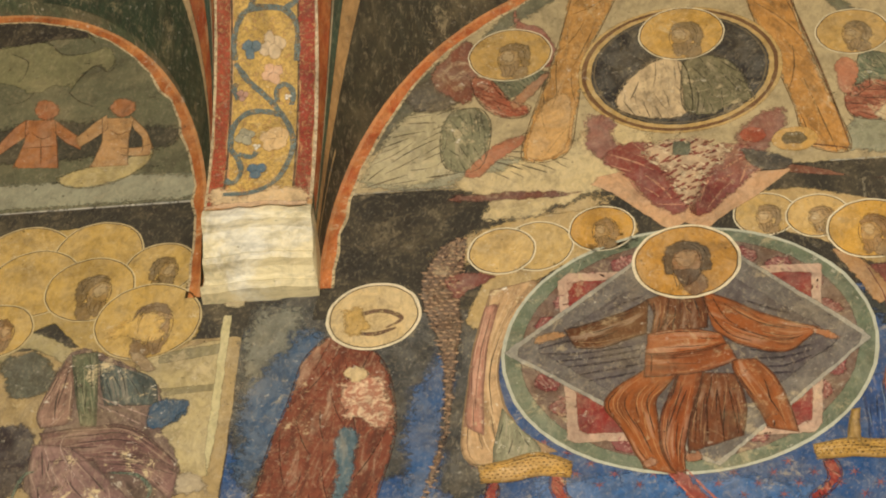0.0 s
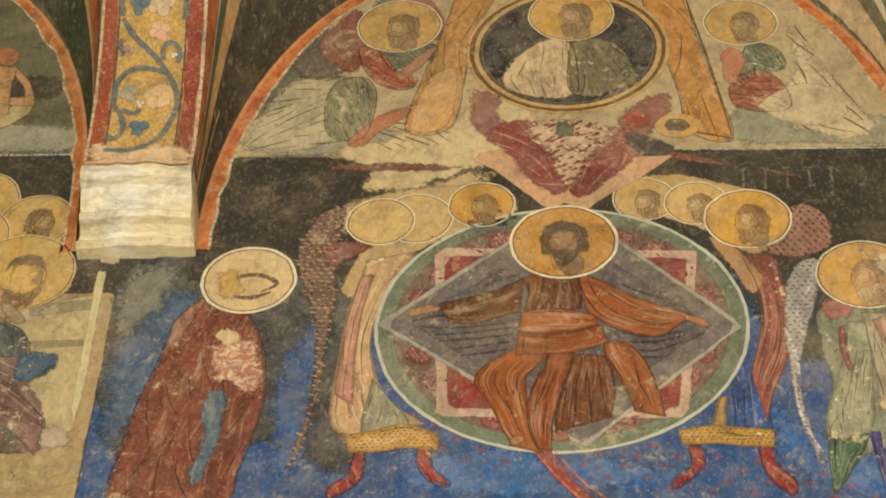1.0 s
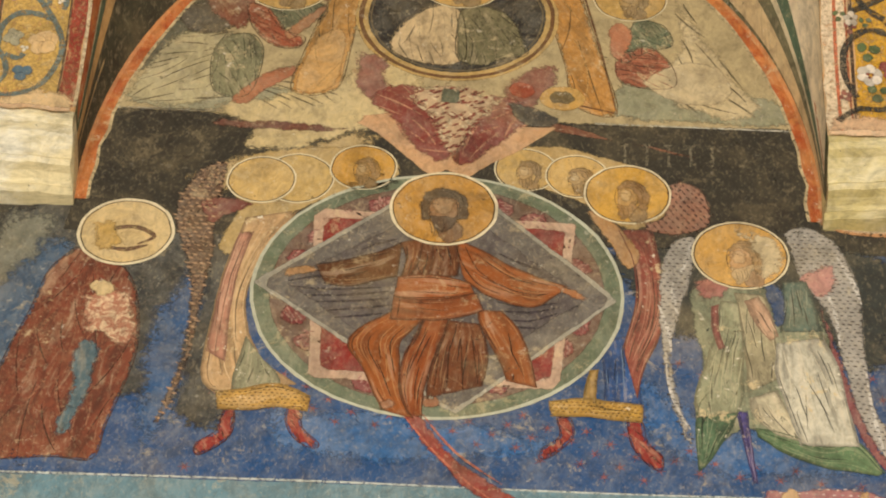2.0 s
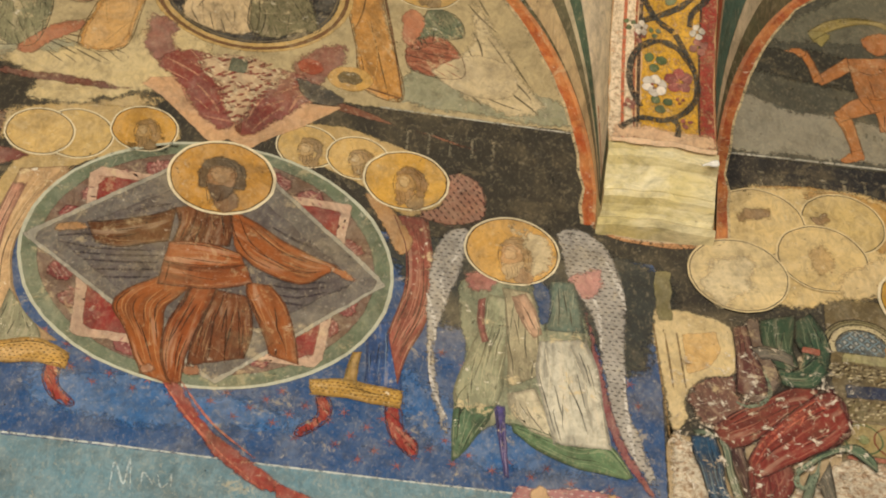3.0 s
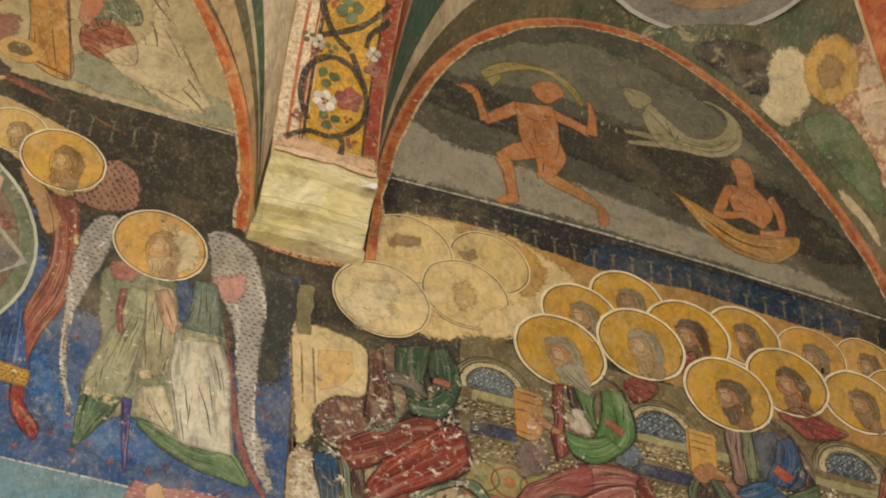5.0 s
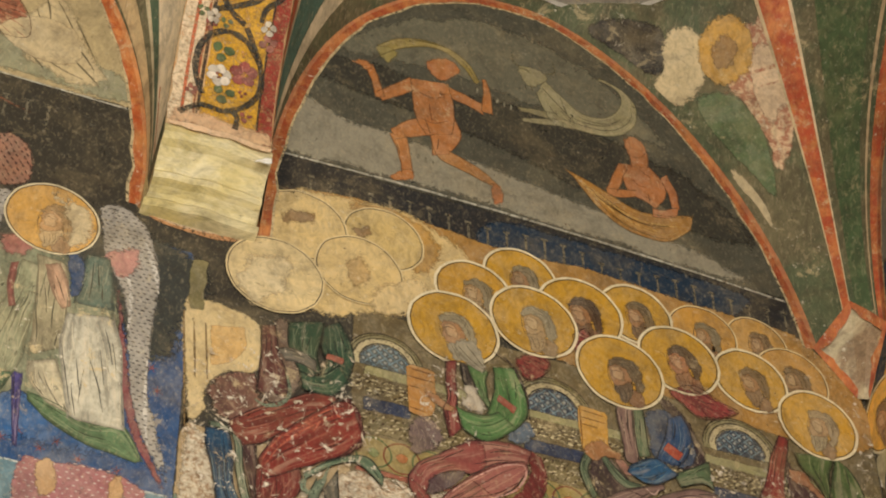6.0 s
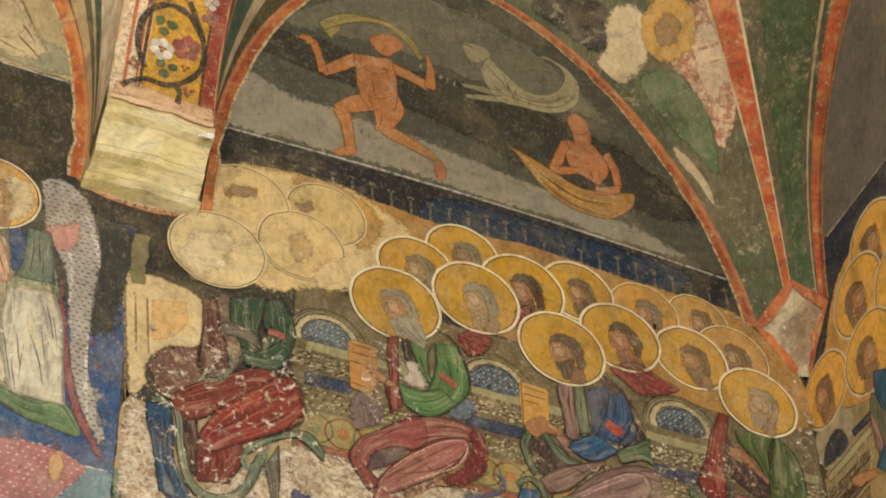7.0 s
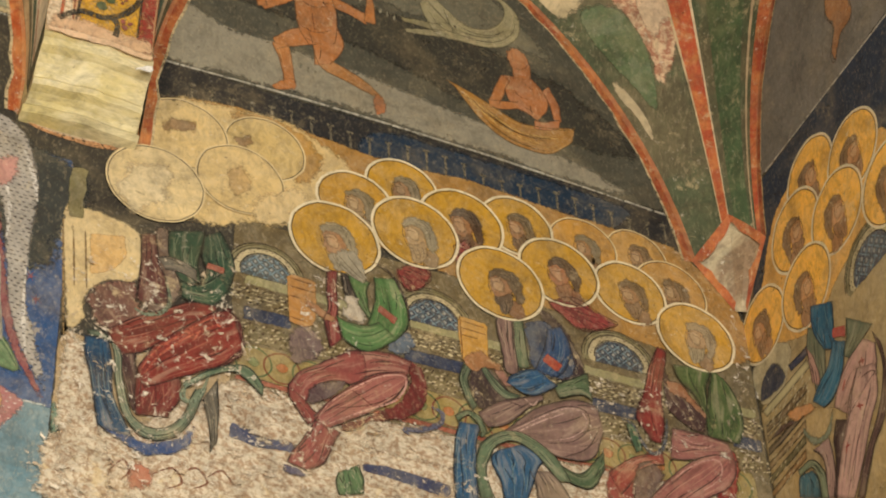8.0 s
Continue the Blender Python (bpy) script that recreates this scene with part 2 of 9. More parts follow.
def sharp(name, pts, rgb, layer, parent=None, label="", put=on_north, edge=0.004, mat=None):
    """A straight-sided painted field."""
    line = []
    for i, p in enumerate(pts):
        a, b = Vector(p), Vector(pts[(i + 1) % len(pts)])
        n = max(2, int((b - a).length / 0.03))
        line += [a.lerp(b, k / n) for k in range(n)]
    bm = bmesh.new()
    brushed(bm, ragged(line, edge), layer, put, 0.005)
    return tint(mesh_ob(name, bm, mat or PAINT, parent, label), rgb)


def round_line(c, r, n=44, squash=1.0):
    return [Vector((c[0] + r * math.cos(k * math.tau / n), c[1] + r * squash * math.sin(k * math.tau / n))) for k in range(n)]


def disc(name, c, r, rgb, layer, parent=None, label="", put=on_north, squash=1.0, edge=0.004, n=44):
    bm = bmesh.new()
    brushed(bm, ragged(round_line(c, r, n, squash), edge), layer, put, max(0.005, 0.5 * edge))
    return tint(mesh_ob(name, bm, PAINT, parent, label), rgb)


def ring(name, c, r, width, rgb, layer, parent=None, label="", put=on_north, squash=1.0):
    bm = bmesh.new()
    line = ragged(round_line(c, r, 48, squash), 0.003)
    ribbon(bm, line + [line[0].copy()], width, layer, put, False)
    return tint(mesh_ob(name, bm, LINE, parent, label), rgb)


def strokes(name, lines, width, rgb, layer, parent=None, label="", put=on_north, steps=5, taper=True):
    bm = bmesh.new()
    for line in lines:
        ribbon(bm, glide(line, steps, False), width, layer, put, taper)
    ob = tint(mesh_ob(name, bm, FINE, parent, label), rgb)
    return tagged(ob, kind="stuff") if len(lines) > 1 else ob


def folds(name, pts, rgb, layer, parent, slant, count, width=0.007, put=on_north, seed=1):
    """Drapery lines that stay inside a painted cloth."""
    rnd = random.Random(seed)
    poly = glide(pts, 4)
    xs, zs = [p[0] for p in poly], [p[1] for p in poly]
    reach = 0.45 * max(max(xs) - min(xs), max(zs) - min(zs))
    bm = bmesh.new()
    made, tries, taken = 0, 0, []
    while made < count and tries < 30 * count:
        tries += 1
        p = Vector((rnd.uniform(min(xs), max(xs)), rnd.uniform(min(zs), max(zs))))
        way = radians(slant + rnd.uniform(-28, 28))
        bend, line = rnd.uniform(-3, 3), []
        for k in range(17):
            if not inside(p, poly) or any((p - q).length_squared < (0.0625 * reach + 1.5 * width) ** 2 for q in taken):
                break
            line.append(p.copy())
            p = p + 0.0625 * reach * Vector((math.cos(way), math.sin(way)))
            way += 0.0625 * reach * bend
        if len(line) > 6:
            ribbon(bm, line, width * rnd.uniform(0.6, 1.4), layer, put)
            taken += line
            made += 1
    return tagged(tint(mesh_ob(name, bm, FINE, parent), rgb), kind="stuff")


def dark(rgb, k=0.5):
    return tuple(int(c * k) for c in rgb)


def pale(rgb, k=0.45):
    return tuple(int(c + (w - c) * k) for c, w in zip(rgb, (228, 208, 166)))


def cloth(name, pts, rgb, layer, parent, slant=-70, count=14, label="", put=on_north, seed=1):
    """A painted garment with its outline, shaded folds and lit folds."""
    near = min(DRAPES, key=lambda k: abs(k - slant))
    ob = patch(name, pts, rgb, layer, parent, label, put, mat=DRAPES[near] if count else PAINT)
    size = max(max(p[0] for p in pts) - min(p[0] for p in pts), max(p[1] for p in pts) - min(p[1] for p in pts))
    strokes("outline", [list(pts) + [pts[0]]], 0.0036, dark(rgb, 0.58), layer + 0.6, ob, put=put, taper=False)
    if count:
        folds("dark_folds", pts, dark(rgb, 0.55), layer + 0.3, ob, slant, int(1.7 * count), 0.0042, put, seed)
        folds("light_folds", pts, pale(rgb, 0.26), layer + 0.45, ob, slant, int(1.2 * count), 0.0046, put, seed + 7)
    return ob


def even(line, n):
    """The line again with n knots at even steps."""
    far = [0.0]
    for a, b in zip(line, line[1:]):
        far.append(far[-1] + (b - a).length)
    out, k = [], 0
    for i in range(n):
        s = far[-1] * i / (n - 1)
        while k < len(line) - 2 and far[k + 1] < s:
            k += 1
        out.append(line[k].lerp(line[k + 1], (s - far[k]) / max(1e-9, far[k + 1] - far[k])))
    return out


def drape(name, a, b, rgb, layer, parent, label="", put=on_north, lines=4, seed=1, mat=None, ink=0.4):
    """A painted length of cloth or limb between two edges; its folds run along it."""
    n, m = 26, 9
    a, b = (even(ragged(glide(e, 6, False), 0.004), n) for e in (a, b))
    wide = sum((p - q).length for p, q in zip(a, b)) / n
    long = sum((p - q).length for p, q in zip(a, a[1:]))
    bm = bmesh.new()
    rim, across, along = (bm.verts.layers.float.new(k) for k in ("rim", "across", "along"))
    rows = []
    for i in range(n):
        row = []
        for k in range(m):
            u = k / (m - 1)
            v = bm.verts.new(put(a[i].lerp(b[i], u), layer))
            edge = min(u, 1 - u) * max(0.012, (a[i] - b[i]).length)
            v[rim] = min(edge, min(i, n - 1 - i) / n * long) / 0.006 + 0.3
            v[across], v[along] = (u - 0.5) * wide + 0.37 * seed, long * i / n + 0.5 * seed
            row.append(v)
        rows.append(row)
    for r, s in zip(rows, rows[1:]):
        for k in range(m - 1):
            bm.faces.new((r[k], r[k + 1], s[k + 1], s[k]))
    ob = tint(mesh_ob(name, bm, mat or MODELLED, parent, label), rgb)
    bm = bmesh.new()
    ribbon(bm, a, 0.0036, layer + 0.5, put, False)
    ribbon(bm, b, 0.0036, layer + 0.5, put, False)
    tagged(tint(mesh_ob("outline", bm, LINE, ob), dark(rgb, ink)), kind="stuff")
    if lines:
        rnd = random.Random(seed)
        for nm, tone, up, wid in (("dark_folds", dark(rgb, 0.45), 0.3, 0.004), ("light_folds", pale(rgb, 0.3), 0.4, 0.0034)):
            bm = bmesh.new()
            for k in range(lines + (nm == "light_folds")):
                u0 = (k + rnd.uniform(0.25, 0.75)) / (lines + 1)
                u1 = min(0.93, max(0.07, u0 + rnd.uniform(-0.18, 0.18)))
                i0, i1 = sorted(rnd.sample(range(1, n - 1), 2))
                i1 = min(n - 2, max(i1, i0 + n // 3))
                ribbon(bm, [a[i].lerp(b[i], u0 + (u1 - u0) * (i - i0) / max(1, i1 - i0)) for i in range(i0, i1 + 1)], wid * rnd.uniform(0.7, 1.3), layer + up, put)
            tagged(tint(mesh_ob(nm, bm, LINE, ob), tone), kind="stuff")
    return ob


def head(c, r, parent, rgb, layer, put=on_north, way=-1, tilt=0.0, hair=None, beard=None, front=False):
    """A plain painted head: hair, a smooth face oval and a beard."""
    ca, sa = math.cos(radians(tilt)), math.sin(radians(tilt))

    def line(*pts):
        return [Vector((c[0] + r * (-way * x * ca - y * sa), c[1] + r * (-way * x * sa + y * ca))) for x, y in pts]
    hair, beard = hair or dark(rgb, 0.8), beard or dark(rgb, 0.86)
    patch("neck", line((-0.08, -0.35), (0.28, -0.3), (0.36, -0.72), (0.1, -0.86), (-0.1, -0.7)), dark(rgb, 0.86), layer + 0.6, parent, put=put, edge=0.003)
    if front:
        top = patch("hair", line((-0.4, -0.3), (-0.45, 0.05), (-0.36, 0.42), (0, 0.6), (0.36, 0.42), (0.45, 0.05), (0.4, -0.3), (0, -0.2)), hair, layer + 0.7, parent, put=put, edge=0.008)
        patch("face", line((-0.27, 0.2), (-0.14, 0.34), (0.14, 0.34), (0.27, 0.2), (0.27, -0.15), (0.12, -0.45), (-0.12, -0.45), (-0.27, -0.15)), rgb, layer + 0.85, parent, put=put, edge=0.004)
        patch("cheek", line((-0.2, 0.28), (0.16, 0.28), (0.2, 0.12), (0.08, -0.12), (-0.12, -0.1), (-0.22, 0.1)), pale(rgb, 0.3), layer + 0.95, parent, put=put, edge=0.006)
        chin = patch("beard", line((-0.27, -0.08), (-0.16, -0.16), (0, -0.13), (0.16, -0.16), (0.27, -0.08), (0.2, -0.45), (0, -0.62), (-0.2, -0.45)), beard, layer + 1.0, parent, put=put, edge=0.006)
    else:
        top = patch("hair", line((-0.36, 0.2), (-0.3, 0.46), (-0.04, 0.6), (0.26, 0.5), (0.42, 0.22), (0.42, -0.12), (0.34, -0.42), (0.16, -0.42), (0.06, 0.0)), hair, layer + 0.7, parent, put=put, edge=0.01)
        patch("face", line((-0.35, 0.26), (-0.12, 0.36), (0.1, 0.24), (0.16, -0.05), (0.1, -0.38), (-0.1, -0.52), (-0.28, -0.4), (-0.38, -0.12), (-0.36, 0.06)), rgb, layer + 0.85, parent, put=put, edge=0.004)
        patch("cheek", line((-0.28, 0.24), (-0.1, 0.28), (0.02, 0.1), (-0.04, -0.14), (-0.22, -0.12), (-0.31, 0.04)), pale(rgb, 0.3), layer + 0.95, parent, put=put, edge=0.006)
        chin = patch("beard", line((-0.35, -0.2), (-0.16, -0.24), (0.06, -0.1), (0.16, -0.2), (0.1, -0.52), (-0.1, -0.76), (-0.26, -0.72), (-0.34, -0.44)), beard, layer + 1.0, parent, put=put, edge=0.008)
    strokes("strand", [line((-0.2, 0.44), (0.06, 0.48), (0.24, 0.3), (0.28, 0.02)), line((-0.08, 0.36), (0.14, 0.34), (0.24, 0.1), (0.24, -0.2)), line((0, 0.55), (0.26, 0.42), (0.36, 0.14))], 0.003, dark(hair, 0.74), layer + 1.1, top, put=put)
    strokes("strand", [line((-0.24, -0.3), (-0.2, -0.5), (-0.18, -0.68)), line((-0.12, -0.32), (-0.08, -0.5), (-0.12, -0.68)), line((0.0, -0.26), (0.02, -0.46), (-0.04, -0.62))], 0.003, dark(beard, 0.76), layer + 1.15, chin, put=put)
    strokes("strand", [line((-0.18, -0.34), (-0.14, -0.54), (-0.16, -0.7)), line((-0.05, -0.3), (-0.02, -0.48), (-0.08, -0.64))], 0.003, pale(beard, 0.2), layer + 1.2, chin, put=put)
    strokes("contour", [line((-0.34, 0.28), (-0.38, 0.08), (-0.38, -0.12), (-0.34, -0.3)), line((-0.3, 0.12), (-0.18, 0.15), (-0.06, 0.11))], 0.003, dark(rgb, 0.6), layer + 1.1, parent, put=put)


def painted_arch(c, r, parent, put=on_north, layer=3.2, ground=(36, 46, 62)):
    """A painted round-headed opening: olive border, pale dotted ring, blue field with a lattice."""
    def half(k, low=-0.25):
        return [Vector((c[0] + k * r * math.cos(t * math.pi / 20), c[1] + k * r * math.sin(t * math.pi / 20))) for t in range(21)] + [Vector((c[0] - k * r, c[1] + low * r)), Vector((c[0] + k * r, c[1] + low * r))]
    ob = sharp("arch_border", half(1.5), (126, 116, 76), layer, parent, put=put)
    sharp("arch_ring", half(1.26), (188, 172, 128), layer + 0.15, ob, put=put)
    sharp("arch_opening", half(1.0), ground, layer + 0.3, ob, put=put)
    for k, tone in ((1.5, (58, 48, 34)), (1.4, (84, 72, 46)), (1.26, (60, 50, 38)), (1.0, (40, 34, 30))):
        strokes("arch_line", [half(k)[:21]], 0.0046, tone, layer + 0.6, ob, put=put, steps=1, taper=False)
    dots("arch_pattern", half(1.24)[:21] + [Vector((p[0] * 0.86 + c[0] * 0.14, p[1] * 0.86 + c[1] * 0.14)) for p in reversed(half(1.24)[:21])], 0.017, 0.005, (86, 72, 50), layer + 0.4, ob, put=put)
    rods, gems = [], bmesh.new()
    for k in range(-3, 4):
        for s in (1, -1):
            line = [Vector((c[0] + r * (0.42 * k + s * t), c[1] + r * (t + 0.3))) for t in (v / 12 for v in range(-12, 13))]
            line = [p for p in line if ((p[0] - c[0]) ** 2 + (p[1] - c[1]) ** 2 < (0.97 * r) ** 2 and p[1] > c[1]) or (abs(p[0] - c[0]) < 0.97 * r and c[1] - 0.22 * r < p[1] <= c[1])]
            if len(line) > 3:
                rods.append(line)
        for j in range(4):
            p = Vector((c[0] + 0.42 * r * (k + 0.5 * (j % 2)), c[1] + r * (0.09 + 0.21 * j)))
            if (p - Vector(c)).length < 0.88 * r:
                fill(gems, [p + 0.07 * r * Vector(v) for v in ((-1, 0), (0, -1.3), (1, 0), (0, 1.3))], layer + 0.7, put)
    strokes("lattice", rods, 0.0055, (126, 146, 150), layer + 0.8, ob, put=put, steps=1, taper=False)
    tagged(tint(mesh_ob("lattice_gems", gems, LINE, ob), (150, 150, 140)), kind="stuff")
    return ob


def halo(c, r, rgb, layer, parent, face=None, put=on_north, rim=(226, 210, 170), squash=1.0, way=-1, tilt=0.0, hair=None, beard=None, wide=0.010):
    ob = disc("halo", c, r, rgb, layer, parent, put=put, squash=squash)
    bm = bmesh.new()
    line = ragged(round_line(c, r, 48, squash), 0.003)
    ribbon(bm, line + [line[0].copy()], wide, layer + 0.5, put, False)
    tint(mesh_ob("rim", bm, LINE, ob), rim)
    bm = bmesh.new()
    line = ragged(round_line(c, r - 0.8 * wide, 48, squash), 0.003)
    ribbon(bm, line + [line[0].copy()], 0.004, layer + 0.45, put, False)
    tint(mesh_ob("inner_line", bm, LINE, ob), dark(rgb, 0.36))
    if face:
        head((c[0] + 0.1 * r, c[1] - 0.12 * r), r * 1.02, ob, face, layer, put, way, tilt, hair, beard)
    return ob


def dots(name, pts, step, size, rgb, layer, parent, put=on_north, lean=0.0, long=1.0, stray=0.3):
    """Rows of small brush dabs that fill a painted shape."""
    poly = glide(pts, 4)
    xs, zs = [p[0] for p in poly], [p[1] for p in poly]
    bm = bmesh.new()
    z, row, made = min(zs), 0, 0
    ca, sa = math.cos(radians(lean)), math.sin(radians(lean))
    while z < max(zs):
        x = min(xs) + (row % 2) * step / 2
        while x < max(xs):
            p = Vector((x + stray * step * noise.noise((x * 40, z * 40, 2)), z + stray * step * noise.noise((x * 40, z * 40, 7))))
            if inside(p, poly):
                s = size * (1 + 0.5 * noise.noise((x * 60, z * 60, 4)))
                fill(bm, [p + Vector((u * long * ca - v * sa, u * long * sa + v * ca)) * s for u, v in ((-1, 0), (-0.3, -0.5), (0.6, -0.45), (1, 0.1), (0.2, 0.55))], layer + 0.05 * (made % 9), put)
                made += 1
            x += step
        z, row = z + step * 0.8, row + 1
    return tagged(tint(mesh_ob(name, bm, FINE, parent), rgb), kind="stuff")


def thing(name, label, category, group="", at=(0, 0, 0)):
    ob = new(name)
    ob.empty_display_size = 0.1
    return tagged(ob, label, category, group)


# ---- the porch ----
SPRING, RIB_X = 7.5, 1.455


def slab(name, label, category, mat, rgb, *boxes):
    bm = bmesh.new()
    for b in boxes:
        box(bm, *b)
    ob = tint(mesh_ob(name, bm, mat), rgb)
    return tagged(ob, label, category, kind="structure")


wall_north = slab("wall_north", "plastered church wall covered in faded old frescoes", "wall", BASE, (60, 56, 46), (-4.05, EAST, 0, 0.7, 0, 10))
wall_east = slab("wall_east", "frescoed side wall meeting the painted wall at a corner", "wall", BASE, (96, 84, 58), (EAST, EAST + 0.7, -7.7, 0.7, 0, 10))
wall_west = slab("wall_west", "plain old plastered side wall", "wall", PLASTER, (150, 132, 98), (-4.75, -4.05, -7.7, 0.7, 0, 10))
# unseen wall; its three openings are added to let light in
wall_south = slab("wall_south", "unseen plastered wall with three tall openings added to let light in", "wall", PLASTER, (150, 132, 98),
                  (-4.05, EAST, -7.7, -7.1, 0, 0.8), (-4.05, EAST, -7.7, -7.1, 6.6, 10), (-4.05, -3.6, -7.7, -7.1, 0.8, 6.6),
                  (-1.6, -1.0, -7.7, -7.1, 0.8, 6.6), (1.0, 1.6, -7.7, -7.1, 0.8, 6.6), (3.6, EAST, -7.7, -7.1, 0.8, 6.6))
floor = slab("floor", "worn grey stone slab floor", "floor", STONE, (140, 128, 108), (-4.05, EAST, -7.1, 0, -0.2, 0))
ground = slab("ground", "bare earth ground outside the porch", "ground", STONE, (120, 112, 84), (-300, 300, -300, 300, -0.6, -0.25))
# unseen slab added to stop light leaking through gaps in the vaults
roof = slab("roof", "unseen flat slab added above the vaults to keep light out", "roof", PLASTER, (120, 104, 78), (-4.75, EAST + 0.7, -7.7, 0.7, 10, 10.3))


def rib_y(z):
    k = min(1.0, max(0.0, (z - 7.69) / 2.1))
    return -3.4 + 3.2 * math.sqrt(1 - k * k)


def arch_main(s, w=0.0):
    """The wall arch of the middle bay, s from -1 to 1 with the crown at 0."""
    k = math.sin((1 - abs(s)) * math.pi / 2)
    x = (1.265 + w) * (1 - k**2.2) ** (1 / 2.2)
    return math.copysign(x, s), SPRING + (1.75 + w) * k


def arch_side(s, w=0.0, sign=1):
    """The wall arch of a side bay; its outer half leans into the corner."""
    k = math.sin((1 - abs(s)) * math.pi / 2)
    n, half = (2.2, 1.05) if s < 0 else (1.7, 1.14)
    x = (half + w) * (1 - k**n) ** (1 / n)
    return sign * (2.72 + math.copysign(x, s)), SPRING + (1.74 + w) * k


def arch_east(s):
    k = math.sin((1 - abs(s)) * math.pi / 2)
    return -1.7 + math.copysign(1.5 * (1 - k**2.2) ** (1 / 2.2), s), SPRING + 1.75 * k


def rib_edge(s, x):
    z = 7.69 + 2.1 * math.sin((1 - s) * math.pi / 2)
    return Vector((x, rib_y(z), z))


def groin(s, sign=1):
    u = max(0.0, (0.92 - s) / 0.92)
    return Vector((sign * (EAST - 0.08 - 0.24 * u * u - 1.1 * u**5), -0.13 - 0.35 * u * u - 1.4 * u**5, 7.87 + 1.7 * math.sin(u * math.pi / 2)))


def north(f):
    return lambda s: Vector((f(s)[0], -0.004, f(s)[1]))


WEBS = {
    "middle_left": (lambda s: north(arch_main)(-s), lambda s: rib_edge(s, -RIB_X + 0.19)),
    "middle_right": (lambda s: north(arch_main)(s), lambda s: rib_edge(s, RIB_X - 0.19)),
    "east_near": (lambda s: north(arch_side)(-s), lambda s: rib_edge(s, RIB_X + 0.19)),
    "east_corner": (lambda s: north(arch_side)(s), lambda s: groin(s)),
    "east_wall": (lambda s: groin(s), lambda s: Vector((EAST - 0.004, *arch_east(s)))),
    "west_near": (lambda s: north(lambda q: arch_side(q, 0, -1))(-s), lambda s: rib_edge(s, -RIB_X - 0.19)),
    "west_corner": (lambda s: north(lambda q: arch_side(q, 0, -1))(s), lambda s: groin(s, -1)),
}


def on_web(which):
    a, b = WEBS[which]

    def put(p, layer):
        v, s = p[0], min(1.0, max(0.0, p[1]))
        q = a(s).lerp(b(s), v)
        lift = 0.12 * math.sin(math.pi * v) * (1 - s) ** 0.7
        q = q + Vector((0, 0.25 * lift, lift))
        return q + (Vector(EYE) - q).normalized() * (0.002 + 0.0015 * layer) if layer >= 0 else q
    return put


bm = bmesh.new()
for which in WEBS:
    put = on_web(which)
    grid = [[bm.verts.new(put((i / 10, (0.92 if "corner" in which or "wall" in which else 1) * (1 - j / 26)), -1)) for i in range(11)] for j in range(27)]
    for j in range(26):
        for i in range(10):
            bm.faces.new((grid[j][i], grid[j][i + 1], grid[j + 1][i + 1], grid[j + 1][i]))
for a, b, c in ((Vector((0, 0, 9.25)), rib_edge(0, -RIB_X + 0.19), rib_edge(0, RIB_X - 0.19)),
                (Vector((2.72, 0, 9.24)), rib_edge(0, RIB_X + 0.19), groin(0)),
                (Vector((-2.72, 0, 9.24)), rib_edge(0, -RIB_X - 0.19), groin(0, -1))):
    bm.faces.new([bm.verts.new(v) for v in (a, b, c)])
for f in bm.faces:
    f.smooth = True
ceiling = tagged(mesh_ob("ceiling", bm, WEB), "painted plaster vault webs in dark green and grey", "vault", kind="structure")


def corbel(x, label, lime):
    """A moulded stone bracket: abacus, hollow, roll and foot."""
    prof = [(0, 7.72), (-0.2, 7.72), (-0.212, 7.708), (-0.212, 7.672), (-0.196, 7.655), (-0.168, 7.642), (-0.145, 7.618), (-0.13, 7.592), (-0.118, 7.575),
            (-0.124, 7.562), (-0.112, 7.545), (-0.085, 7.535), (-0.064, 7.518), (-0.056, 7.502), (-0.062, 7.49), (-0.042, 7.475), (0, 7.468)]
    bm = bmesh.new()
    n = 14
    rows = []
    for k in range(n + 1):
        u = -1 + 2 * k / n
        bow = 0.008 * noise.noise((u * 3, x, 0)) + 0.012 * (1 - u * u)
        rows.append([bm.verts.new((x + u * (0.19 + 0.012 * (z < 7.5)), y - bow * (y < -0.01), z + 0.004 * noise.noise((u * 4, z * 9, x)))) for y, z in prof])
    for a, b in zip(rows, rows[1:]):
        for i in range(len(prof) - 1):
            bm.faces.new((a[i], a[i + 1], b[i + 1], b[i]))
    bm.faces.new(rows[0][::-1])
    bm.faces.new(rows[-1])
    bmesh.ops.recalc_face_normals(bm, faces=bm.faces)
    ob = thing("corbel", label, "corbel", "corbels under the ribs")
    mesh_ob("bracket", bm, lime, ob)
    return ob


def on_corbel_top(x):
    def put(p, layer):
        return (x + p[0], -0.2225 - 0.0012 * layer - 0.012 * (1 - (p[0] / 0.19) ** 2), p[1])
    return put


corbel_w = corbel(-RIB_X, "moulded stone corbel with cream limewash and a worn red rim", LIME)
corbel_e = corbel(RIB_X, "moulded stone corbel with yellowed limewash and a sheen painted at one edge", YELLOWED)


def on_rib(x):
    def put(p, layer):
        return (x + p[0], rib_y(p[1]) - 0.004 - 0.0006 * layer, p[1])
    return put


